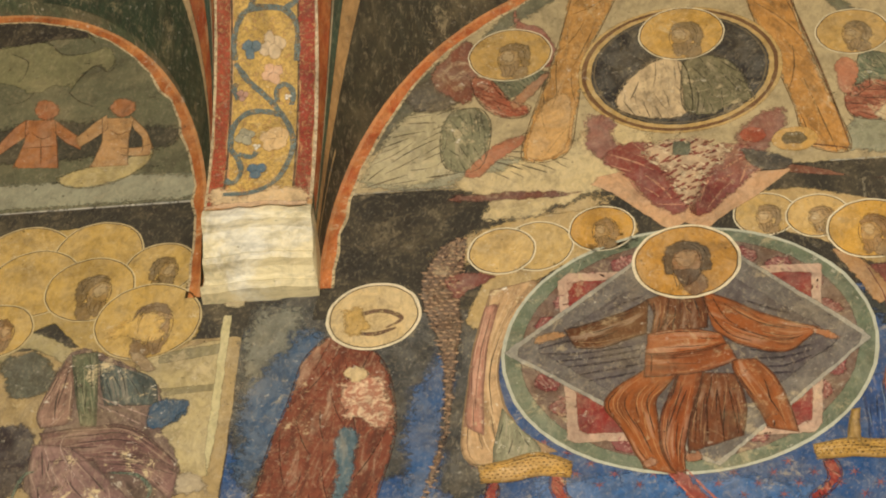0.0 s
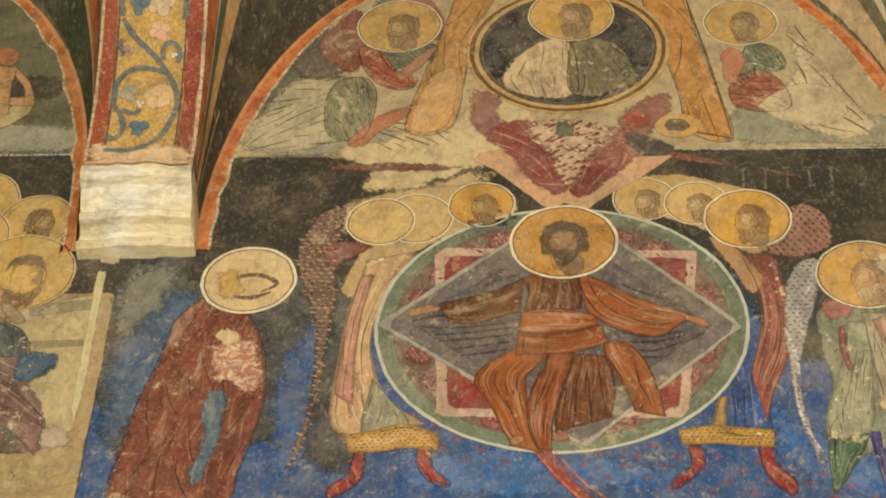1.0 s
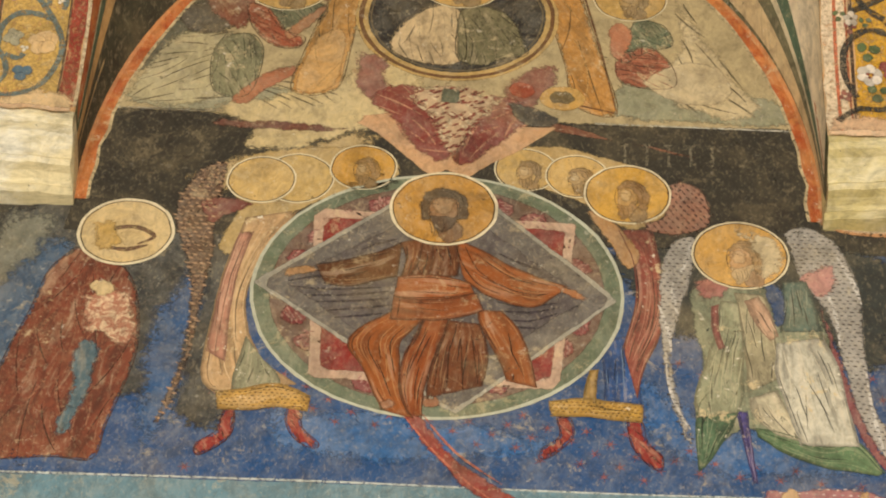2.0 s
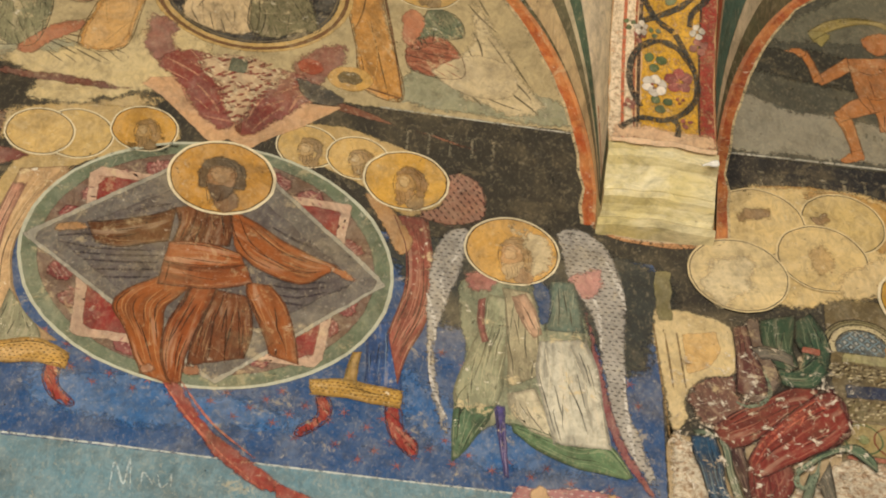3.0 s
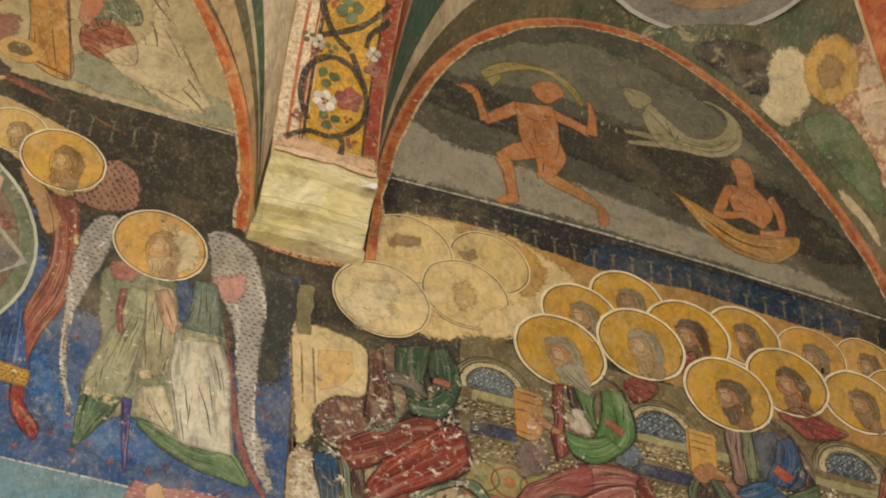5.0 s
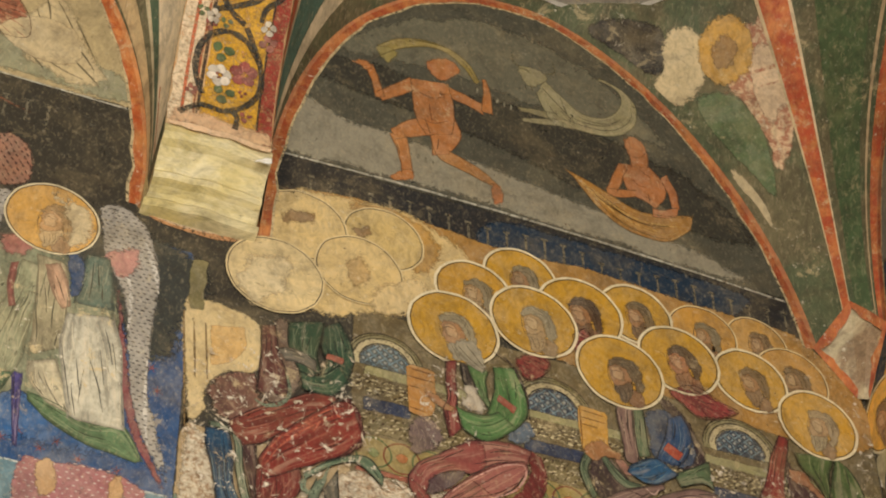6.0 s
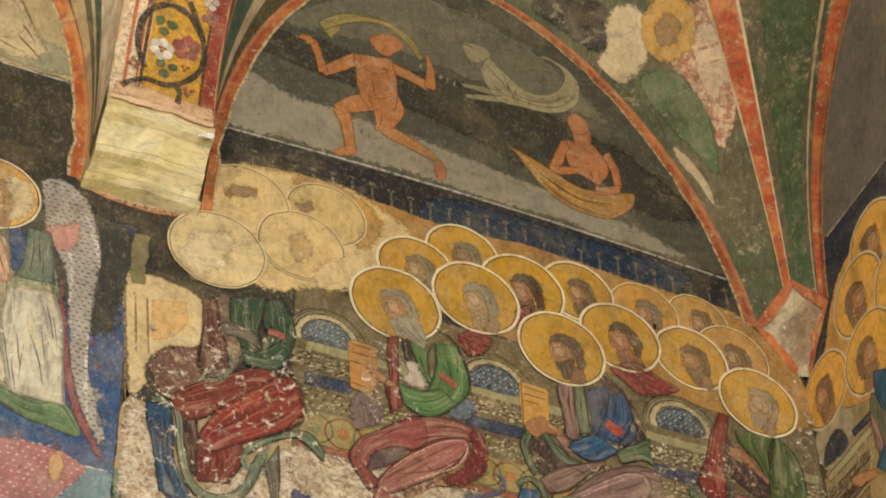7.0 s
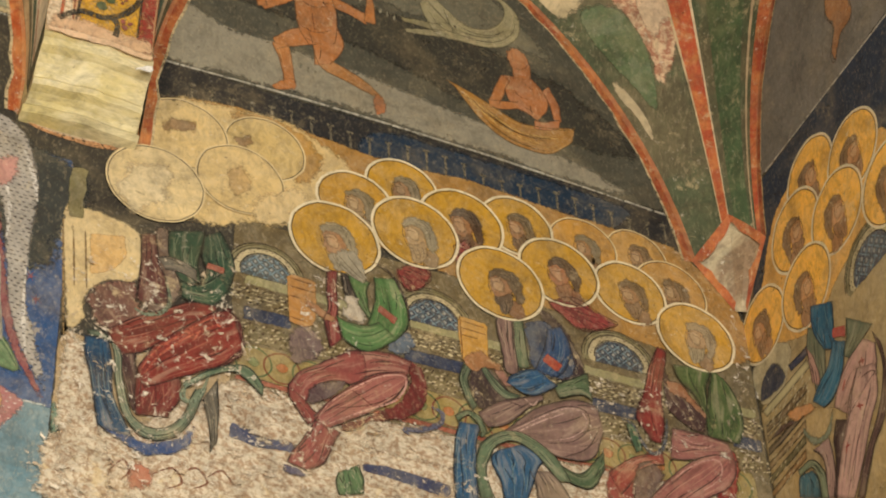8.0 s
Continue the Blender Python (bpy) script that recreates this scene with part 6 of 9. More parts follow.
drape("stem_fold", [(1.932, 6.452), (1.954, 6.365), (1.962, 6.251)], [(1.977, 6.550), (1.985, 6.421), (1.979, 6.291)], (97, 92, 78), 18.885, fig, lines=3, seed=3)
drape("red_sleeve", [(1.700, 7.091), (1.705, 6.987), (1.701, 6.882), (1.696, 6.792)], [(1.749, 7.109), (1.764, 6.995), (1.793, 6.914), (1.802, 6.802)], (93, 53, 45), 19.302, fig, lines=3, seed=4)
drape("green_cloak", [(1.793, 7.138), (1.798, 7.020), (1.826, 6.952), (1.848, 6.901)], [(1.919, 7.183), (1.906, 7.085), (1.899, 7.003), (1.916, 6.950)], (52, 74, 52), 19.519, fig, lines=4, seed=5)
drape("green_cloak", [(1.914, 7.155), (1.912, 7.061), (1.929, 7.001), (1.906, 6.940)], [(1.969, 7.202), (2.013, 7.109), (2.023, 7.020), (1.995, 6.919)], (48, 73, 53), 19.936, fig, lines=4, seed=6)
drape("green_cloak", [(1.837, 6.929), (1.877, 6.924), (1.916, 6.937), (1.975, 7.003)], [(1.849, 6.857), (1.899, 6.854), (1.959, 6.862), (2.012, 6.938)], (50, 78, 55), 20.253, fig, lines=3, seed=7)
patch("chest", [(1.739, 7.118), (1.803, 7.142), (1.847, 6.920), (1.813, 6.793), (1.726, 6.764), (1.705, 6.897)], (100, 77, 61), 19.17, fig)
drape("grey_wrap", [(1.759, 7.006), (1.803, 7.022), (1.853, 7.013), (1.895, 6.988)], [(1.786, 6.964), (1.825, 6.964), (1.866, 6.952), (1.896, 6.943)], (106, 99, 85), 20.3, fig, lines=2, seed=8)
sharp("orange_cuff", [(1.928, 7.042), (1.992, 7.036), (1.987, 7.005), (1.924, 7.012)], (150, 76, 54), 20.817, fig)
drape("red_skirt", [(1.608, 6.638), (1.690, 6.715), (1.803, 6.796), (1.889, 6.851), (1.979, 6.856)], [(1.652, 6.543), (1.698, 6.570), (1.735, 6.594), (1.817, 6.676), (1.883, 6.748)], (118, 52, 40), 20.034, fig, lines=4, seed=9)
patch("dark_red_fold", [(1.979, 6.856), (2.031, 6.854), (2.068, 6.777), (2.062, 6.675), (1.985, 6.601), (1.881, 6.544), (1.854, 6.476), (1.788, 6.479), (1.908, 6.577), (2.003, 6.669), (2.021, 6.774)], (79, 32, 30), 20.251, fig, mat=DRAPES[-60])
drape("red_shin", [(1.715, 6.515), (1.712, 6.431), (1.720, 6.328)], [(1.857, 6.524), (1.860, 6.442), (1.822, 6.348)], (111, 43, 36), 20.468, fig, lines=3, seed=10)
drape("red_thigh", [(1.712, 6.508), (1.762, 6.615), (1.845, 6.714), (1.940, 6.813), (2.019, 6.860)], [(1.742, 6.441), (1.825, 6.496), (1.919, 6.562), (2.004, 6.632), (2.062, 6.712)], (125, 46, 36), 20.985, fig, lines=4, seed=11)
strokes("lit_fold", [[(1.725, 6.506), (1.772, 6.606), (1.855, 6.701), (1.941, 6.792), (1.995, 6.816)], [(1.739, 6.499), (1.792, 6.600), (1.875, 6.695), (1.961, 6.773)], [(1.772, 6.606), (1.790, 6.634), (1.814, 6.642)], [(1.856, 6.689), (1.865, 6.708), (1.894, 6.710)], [(1.895, 6.689), (1.913, 6.732)], [(1.960, 6.817), (1.973, 6.777), (1.996, 6.776)]], 0.006, (196, 104, 80), 21.902, fig)
drape("green_hem", [(1.543, 6.619), (1.600, 6.623), (1.636, 6.562), (1.649, 6.435), (1.679, 6.316), (1.742, 6.249), (1.807, 6.251), (1.870, 6.305), (1.914, 6.400), (1.942, 6.503)], [(1.554, 6.596), (1.606, 6.598), (1.657, 6.569), (1.673, 6.443), (1.703, 6.335), (1.749, 6.291), (1.805, 6.297), (1.859, 6.350), (1.885, 6.414), (1.911, 6.493)], (106, 120, 97), 21.319, fig, lines=2, seed=12)
drape("green_tail", [(1.863, 6.496), (1.947, 6.577), (2.024, 6.626), (2.083, 6.633), (2.135, 6.563)], [(1.873, 6.476), (1.957, 6.559), (2.025, 6.598), (2.074, 6.578), (2.129, 6.525)], (90, 109, 83), 21.636, fig, lines=2, seed=13)
strokes("hem_loop", [[(1.943, 6.564), (1.882, 6.508), (1.865, 6.449), (1.889, 6.430), (1.926, 6.474), (1.950, 6.563)]], 0.02, (128, 142, 116), 22.053, fig)
strokes("hem_loop", [[(1.793, 6.914), (1.809, 6.830), (1.786, 6.772), (1.732, 6.744), (1.692, 6.759)]], 0.016, (116, 128, 104), 22.07, fig)

fig = thing("seated_figure", "seated figure in green tunic and rose-red skirt", "fresco figure", "seated figures in a row")
sharp("book", [(2.206, 7.094), (2.314, 7.089), (2.312, 6.895), (2.276, 6.866), (2.215, 6.875)], (176, 124, 60), 18.4, fig)
strokes("book_line", [[(2.219, 7.074), (2.309, 7.069)], [(2.217, 7.037), (2.309, 7.035)], [(2.217, 6.995), (2.257, 6.993)], [(2.220, 6.900), (2.271, 6.894)]], 0.006, (120, 76, 40), 18.817, fig)
patch("worn_cloak", [(2.206, 6.831), (2.285, 6.898), (2.332, 6.849), (2.337, 6.781), (2.295, 6.727), (2.221, 6.697), (2.211, 6.763)], (117, 97, 90), 18.334, fig, edge=0.02, mat=DRAPES[-60])
drape("red_sleeve", [(2.353, 7.151), (2.348, 7.070), (2.357, 6.988), (2.342, 6.923), (2.362, 6.806)], [(2.394, 7.172), (2.388, 7.084), (2.392, 6.988), (2.392, 6.928), (2.404, 6.861)], (127, 55, 50), 18.851, fig, lines=3, seed=14)
patch("hand", [(2.266, 6.993), (2.304, 6.994), (2.361, 6.959), (2.388, 6.956), (2.372, 6.919), (2.323, 6.935), (2.285, 6.958)], (158, 109, 66), 19.268, fig, edge=0.003)
drape("dark_stole", [(2.402, 7.168), (2.411, 7.091), (2.425, 7.047)], [(2.428, 7.161), (2.442, 7.102), (2.460, 7.059)], (62, 55, 50), 19.485, fig, lines=2, seed=15)
drape("green_tunic", [(2.426, 7.164), (2.449, 7.092), (2.468, 7.038), (2.505, 6.980)], [(2.509, 7.156), (2.498, 7.097), (2.502, 7.037), (2.520, 6.985)], (80, 113, 64), 19.302, fig, lines=3, seed=16)
patch("bare_spot", [(2.415, 7.068), (2.458, 7.059), (2.496, 6.986), (2.476, 6.950), (2.409, 6.976)], (187, 174, 151), 20.019, fig, edge=0.02)
drape("green_tunic", [(2.524, 7.180), (2.527, 7.082), (2.511, 7.003), (2.495, 6.953)], [(2.599, 7.203), (2.640, 7.096), (2.644, 6.993), (2.601, 6.919)], (83, 120, 67), 20.336, fig, lines=5, seed=17)
drape("green_tunic", [(2.385, 6.961), (2.428, 6.943), (2.495, 6.948), (2.539, 6.977)], [(2.408, 6.862), (2.455, 6.836), (2.512, 6.841), (2.606, 6.924)], (85, 121, 69), 20.753, fig, lines=4, seed=18)
sharp("red_armlet", [(2.541, 7.062), (2.610, 7.019), (2.595, 6.983), (2.531, 7.028)], (142, 70, 50), 21.57, fig)
strokes("cloak_edge", [[(2.531, 7.251), (2.599, 7.208), (2.642, 7.096), (2.653, 6.978)]], 0.012, (52, 40, 36), 21.2, fig)
patch("sash", [(2.571, 6.904), (2.650, 6.965), (2.670, 6.912), (2.618, 6.854), (2.565, 6.860)], (100, 111, 120), 20.017, fig, edge=0.012, mat=DRAPES[-60])
patch("dark_red_seat", [(2.627, 6.833), (2.685, 6.834), (2.709, 6.760), (2.690, 6.650), (2.629, 6.584), (2.553, 6.550), (2.487, 6.521), (2.422, 6.466), (2.395, 6.493), (2.507, 6.572), (2.603, 6.658), (2.643, 6.751)], (109, 41, 37), 20.034, fig, mat=DRAPES[-60])
drape("rose_lap", [(2.422, 6.814), (2.512, 6.843), (2.589, 6.850), (2.656, 6.839)], [(2.434, 6.673), (2.510, 6.732), (2.587, 6.768), (2.636, 6.772)], (135, 76, 67), 20.251, fig, lines=4, seed=19)
drape("rose_skirt", [(2.215, 6.599), (2.258, 6.675), (2.341, 6.741), (2.426, 6.813), (2.483, 6.828)], [(2.272, 6.539), (2.308, 6.621), (2.369, 6.667), (2.443, 6.674), (2.491, 6.726)], (135, 69, 62), 20.468, fig, lines=4, seed=20)
patch("lap_shadow", [(2.276, 6.574), (2.304, 6.635), (2.378, 6.671), (2.424, 6.668), (2.349, 6.580), (2.294, 6.544)], (77, 52, 55), 20.985, fig, edge=0.004)
drape("rose_skirt", [(2.216, 6.600), (2.222, 6.551), (2.258, 6.496), (2.285, 6.458)], [(2.274, 6.556), (2.294, 6.529), (2.314, 6.513), (2.308, 6.478)], (127, 59, 53), 20.702, fig, lines=2, seed=21)
drape("rose_shin", [(2.308, 6.489), (2.276, 6.414), (2.240, 6.350), (2.212, 6.286)], [(2.396, 6.461), (2.368, 6.398), (2.341, 6.323), (2.285, 6.272)], (139, 73, 66), 20.919, fig, lines=5, seed=22)
drape("rose_thigh", [(2.305, 6.497), (2.359, 6.582), (2.443, 6.676), (2.539, 6.755), (2.625, 6.786)], [(2.349, 6.455), (2.413, 6.508), (2.497, 6.572), (2.584, 6.658), (2.645, 6.751)], (151, 92, 81), 21.336, fig, lines=3, seed=23)
strokes("lit_fold", [[(2.320, 6.502), (2.360, 6.572), (2.443, 6.659), (2.538, 6.737), (2.615, 6.767), (2.629, 6.729), (2.588, 6.650), (2.488, 6.580), (2.395, 6.513), (2.340, 6.475), (2.320, 6.502)]], 0.007, (216, 164, 146), 22.253, fig)
strokes("dark_fold", [[(2.314, 6.493), (2.355, 6.576), (2.443, 6.668), (2.539, 6.747), (2.620, 6.778)], [(2.433, 6.651), (2.516, 6.597)], [(2.386, 6.557), (2.517, 6.614), (2.604, 6.692)]], 0.005, (96, 36, 34), 22.17, fig)
patch("foot_hem", [(2.201, 6.279), (2.258, 6.265), (2.272, 6.240), (2.206, 6.242)], (64, 61, 88), 20.4, fig)
strokes("grey_hem", [[(2.717, 6.664), (2.756, 6.648), (2.745, 6.599), (2.675, 6.553), (2.618, 6.538), (2.636, 6.522)]], 0.02, (92, 94, 112), 20.317, fig)
drape("green_foot", [(2.384, 6.295), (2.379, 6.252), (2.387, 6.204)], [(2.456, 6.348), (2.471, 6.289), (2.470, 6.233)], (85, 111, 73), 19.634, fig, lines=4, seed=24)

fig = thing("seated_figure", "seated figure in blue tunic and mauve skirt holding a book", "fresco figure", "seated figures in a row")
patch("dark_cloak", [(3.129, 7.255), (3.192, 7.244), (3.253, 7.187), (3.289, 7.109), (3.315, 7.004), (3.262, 6.937), (3.207, 6.908), (3.228, 7.039), (3.186, 7.164)], (59, 43, 43), 18.451, fig, edge=0.003, mat=DRAPES[-60])
patch("cloak_lining", [(2.878, 6.889), (2.940, 6.909), (2.997, 6.842), (3.035, 6.799), (2.972, 6.760), (2.898, 6.706), (2.867, 6.765), (2.857, 6.834)], (66, 50, 48), 18.468, fig, mat=DRAPES[-60])
drape("green_cloak", [(2.849, 6.902), (2.828, 6.837), (2.837, 6.768), (2.870, 6.698)], [(2.884, 6.897), (2.857, 6.834), (2.867, 6.777), (2.889, 6.725)], (83, 100, 74), 18.885, fig, lines=2, seed=25)
drape("green_cloak", [(2.925, 6.914), (2.958, 6.866), (3.006, 6.821), (3.054, 6.818)], [(2.909, 6.893), (2.945, 6.826), (2.993, 6.784), (3.044, 6.794)], (90, 106, 80), 19.102, fig, lines=2, seed=26)
sharp("book", [(2.828, 7.115), (2.946, 7.108), (2.942, 6.940), (2.898, 6.890), (2.839, 6.907)], (192, 142, 58), 19.119, fig)
strokes("book_line", [[(2.843, 7.089), (2.935, 7.084)], [(2.841, 7.057), (2.936, 7.054)], [(2.843, 7.026), (2.906, 7.024)], [(2.841, 7.113), (2.844, 6.909)]], 0.006, (134, 88, 38), 19.636, fig)
patch("hand", [(2.844, 6.921), (2.903, 6.977), (2.948, 6.955), (3.002, 6.923), (2.975, 6.896), (2.919, 6.896), (2.887, 6.868), (2.853, 6.887)], (158, 109, 66), 19.953, fig, edge=0.003)
patch("hand", [(2.941, 6.924), (3.001, 6.904), (3.031, 6.865), (3.017, 6.842), (2.982, 6.849)], (160, 113, 93), 19.77, fig, edge=0.003)
patch("blue_tunic", [(3.090, 7.158), (3.157, 7.199), (3.203, 7.183), (3.266, 7.114), (3.277, 6.992), (3.209, 6.933), (3.107, 6.956), (3.094, 7.058)], (30, 54, 82), 18.9, fig)
drape("green_stole", [(3.046, 7.201), (3.040, 7.116), (3.040, 7.028), (3.051, 6.935)], [(3.084, 7.195), (3.087, 7.106), (3.091, 7.019), (3.099, 6.957)], (92, 106, 76), 19.617, fig, lines=3, seed=27)
drape("pink_stole", [(2.993, 7.190), (2.981, 7.109), (2.993, 7.025), (2.997, 6.927), (3.011, 6.905)], [(3.046, 7.195), (3.046, 7.118), (3.045, 7.030), (3.051, 6.932), (3.044, 6.903)], (132, 104, 92), 19.934, fig, lines=4, seed=28)
drape("blue_sleeve", [(3.177, 7.159), (3.163, 7.081), (3.137, 7.009), (3.115, 6.953)], [(3.230, 7.192), (3.264, 7.113), (3.250, 7.020), (3.199, 6.940)], (36, 71, 106), 20.251, fig, lines=5, seed=29)
drape("blue_sleeve", [(3.120, 6.960), (3.064, 6.930), (3.020, 6.892), (3.003, 6.858)], [(3.198, 6.905), (3.119, 6.841), (3.067, 6.831), (3.028, 6.849)], (41, 83, 114), 20.668, fig, lines=6, seed=30)
sharp("red_armlet", [(3.168, 7.047), (3.228, 7.007), (3.203, 6.966), (3.144, 7.005)], (158, 64, 44), 21.485, fig)
drape("green_sash", [(3.180, 6.899), (3.252, 6.953), (3.322, 7.000)], [(3.202, 6.849), (3.289, 6.894), (3.331, 6.877)], (83, 100, 69), 20.102, fig, lines=3, seed=31)
drape("mauve_lap", [(2.886, 6.691), (2.961, 6.759), (3.045, 6.805), (3.140, 6.847)], [(2.916, 6.637), (2.986, 6.669), (3.062, 6.752), (3.139, 6.826)], (123, 97, 87), 19.919, fig, lines=3, seed=32)
drape("blue_leg", [(2.815, 6.632), (2.795, 6.522), (2.785, 6.406), (2.788, 6.296)], [(2.892, 6.643), (2.872, 6.545), (2.872, 6.454), (2.869, 6.319)], (43, 85, 114), 20.136, fig, lines=6, seed=33)
drape("blue_leg", [(2.954, 6.552), (2.923, 6.503), (2.951, 6.431), (2.965, 6.346)], [(3.042, 6.604), (3.113, 6.558), (3.085, 6.493), (3.047, 6.369)], (45, 87, 116), 20.153, fig, lines=6, seed=34)
drape("pale_hem", [(3.064, 6.498), (3.080, 6.446), (3.085, 6.380)], [(3.135, 6.518), (3.172, 6.483), (3.211, 6.415)], (132, 113, 97), 19.87, fig, lines=4, seed=35)
drape("green_tail", [(3.168, 6.557), (3.258, 6.542), (3.353, 6.669)], [(3.213, 6.489), (3.293, 6.489), (3.349, 6.592)], (74, 93, 64), 19.9, fig, lines=3, seed=36)
drape("mauve_thigh", [(2.982, 6.640), (3.060, 6.732), (3.158, 6.812), (3.265, 6.861), (3.345, 6.859)], [(3.063, 6.625), (3.141, 6.595), (3.221, 6.587), (3.308, 6.621), (3.357, 6.748)], (130, 102, 92), 20.617, fig, lines=4, seed=37)
strokes("lit_fold", [[(3.004, 6.644), (3.111, 6.733), (3.220, 6.811), (3.284, 6.810), (3.291, 6.752), (3.230, 6.686), (3.145, 6.649)], [(3.025, 6.648), (3.121, 6.724), (3.213, 6.788)], [(3.066, 6.809), (3.095, 6.786), (3.118, 6.819)]], 0.006, (204, 170, 154), 21.634, fig)
strokes("dark_fold", [[(2.995, 6.648), (3.107, 6.741), (3.223, 6.821), (3.298, 6.820), (3.302, 6.749), (3.239, 6.674), (3.144, 6.635)], [(3.180, 6.584), (3.288, 6.656), (3.345, 6.768)], [(2.993, 6.778), (3.063, 6.766)]], 0.005, (78, 54, 50), 21.551, fig)
drape("green_hem", [(2.801, 6.649), (2.848, 6.691), (2.898, 6.669), (2.915, 6.613)], [(2.810, 6.628), (2.852, 6.670), (2.885, 6.639), (2.893, 6.583)], (93, 111, 81), 21.068, fig, lines=2, seed=38)
drape("green_hem", [(2.877, 6.327), (2.867, 6.452), (2.885, 6.548), (2.943, 6.618), (3.025, 6.650), (3.104, 6.631), (3.170, 6.575), (3.215, 6.493)], [(2.928, 6.341), (2.903, 6.440), (2.922, 6.514), (2.955, 6.575), (3.012, 6.609), (3.075, 6.587), (3.131, 6.529), (3.172, 6.481)], (97, 114, 85), 21.285, fig, lines=3, seed=39)
halo((3.009, 7.320), 0.166, (192, 144, 36), 21.6, fig, (150, 108, 70), hair=(104, 84, 56), beard=(96, 76, 54), tilt=8)

fig = thing("seated_figure", "seated figure in dark green cloak and red skirt near the corner", "fresco figure", "seated figures in a row")
patch("brown_cloak", [(3.646, 7.195), (3.658, 7.078), (3.719, 7.038), (3.780, 6.951), (3.758, 6.860), (3.660, 6.889), (3.620, 6.937), (3.620, 7.067)], (70, 46, 43), 18.702, fig, mat=DRAPES[-60])
drape("red_sleeve", [(3.623, 7.222), (3.576, 7.124), (3.541, 6.995), (3.495, 6.864), (3.521, 6.815), (3.546, 6.765)], [(3.655, 7.210), (3.632, 7.106), (3.610, 7.004), (3.606, 6.886), (3.606, 6.840), (3.582, 6.765)], (132, 50, 43), 19.119, fig, lines=4, seed=40)
drape("green_bit", [(3.452, 6.817), (3.465, 6.752), (3.479, 6.695)], [(3.474, 6.835), (3.498, 6.785), (3.502, 6.713)], (64, 109, 76), 18.936, fig, lines=2, seed=41)
drape("green_cloak", [(3.672, 7.155), (3.690, 7.089), (3.748, 7.023), (3.783, 6.938)], [(3.831, 7.182), (3.800, 7.087), (3.790, 7.013), (3.791, 6.940)], (80, 97, 53), 19.353, fig, lines=3, seed=42)
drape("green_cloak", [(3.832, 7.185), (3.805, 7.065), (3.781, 6.963), (3.777, 6.855)], [(3.870, 7.157), (3.914, 7.087), (3.934, 6.962), (3.900, 6.857)], (74, 93, 50), 19.77, fig, lines=5, seed=43)
patch("hand", [(3.636, 7.066), (3.693, 7.072), (3.728, 7.029), (3.783, 6.961), (3.772, 6.931), (3.713, 6.989), (3.645, 7.015)], (149, 97, 61), 20.0, fig, edge=0.003)
patch("red_seat", [(3.836, 6.834), (3.883, 6.796), (3.880, 6.705), (3.841, 6.571), (3.736, 6.542), (3.810, 6.651), (3.843, 6.739)], (138, 52, 43), 19.417, fig, mat=DRAPES[-60])
patch("red_knee", [(3.359, 6.572), (3.432, 6.620), (3.481, 6.623), (3.453, 6.549), (3.444, 6.460), (3.346, 6.433)], (144, 68, 59), 19.434, fig, mat=DRAPES[-60])
drape("red_knee", [(3.360, 6.575), (3.424, 6.640), (3.498, 6.689), (3.585, 6.723)], [(3.399, 6.491), (3.456, 6.572), (3.502, 6.638), (3.586, 6.674)], (140, 57, 48), 19.651, fig, lines=4, seed=44)
patch("lap_shadow", [(3.472, 6.637), (3.545, 6.673), (3.581, 6.630), (3.567, 6.593), (3.493, 6.474), (3.444, 6.460)], (95, 68, 61), 19.968, fig)
drape("pink_lap", [(3.635, 6.849), (3.696, 6.856), (3.778, 6.857), (3.859, 6.841)], [(3.608, 6.702), (3.701, 6.732), (3.807, 6.772), (3.871, 6.779)], (149, 97, 87), 19.885, fig, lines=5, seed=45)
drape("pink_thigh", [(3.483, 6.471), (3.587, 6.609), (3.689, 6.717), (3.787, 6.776), (3.839, 6.772)], [(3.651, 6.497), (3.751, 6.585), (3.812, 6.629), (3.858, 6.687), (3.876, 6.777)], (151, 95, 85), 20.502, fig, lines=4, seed=46)
strokes("lit_fold", [[(3.528, 6.522), (3.607, 6.615), (3.697, 6.702), (3.784, 6.754), (3.813, 6.731), (3.793, 6.668), (3.712, 6.590)], [(3.643, 6.828), (3.720, 6.806), (3.774, 6.833)], [(3.650, 6.808), (3.728, 6.785), (3.793, 6.821)]], 0.006, (214, 162, 146), 21.319, fig)
strokes("grey_hem", [[(3.434, 6.834), (3.482, 6.814), (3.505, 6.753), (3.539, 6.710), (3.582, 6.740), (3.608, 6.818), (3.617, 6.889)]], 0.016, (90, 94, 98), 20.936, fig)
halo((3.787, 7.321), 0.156, (196, 148, 50), 21.6, fig, (172, 136, 92), hair=(150, 130, 96), beard=(164, 146, 110), tilt=-6)

fig = thing("bust_figure", "painted shoulders in rose red behind the seated row", "fresco figure")
cloth("robe", [(3.194, 7.291), (3.293, 7.352), (3.401, 7.306), (3.465, 7.274), (3.324, 7.200), (3.240, 7.253)], (142, 60, 56), 17, fig, -30, 6, seed=1)
cloth("robe", [(2.613, 7.253), (2.710, 7.314), (2.740, 7.244), (2.652, 7.160)], (132, 58, 50), 17, fig, -30, 6, seed=1)
cloth("robe", [(2.834, 7.440), (2.891, 7.488), (2.908, 7.383), (2.851, 7.336)], (132, 58, 50), 17, fig, -30, 6, seed=1)
sharp("painted_field", [(-3.6, 3.0), (-0.01, 3.0), (-0.01, 7.05), (-3.6, 7.05)], (184, 156, 102), 0.6, wall_east, "patterned ochre painted bench on the side wall", put=on_east)

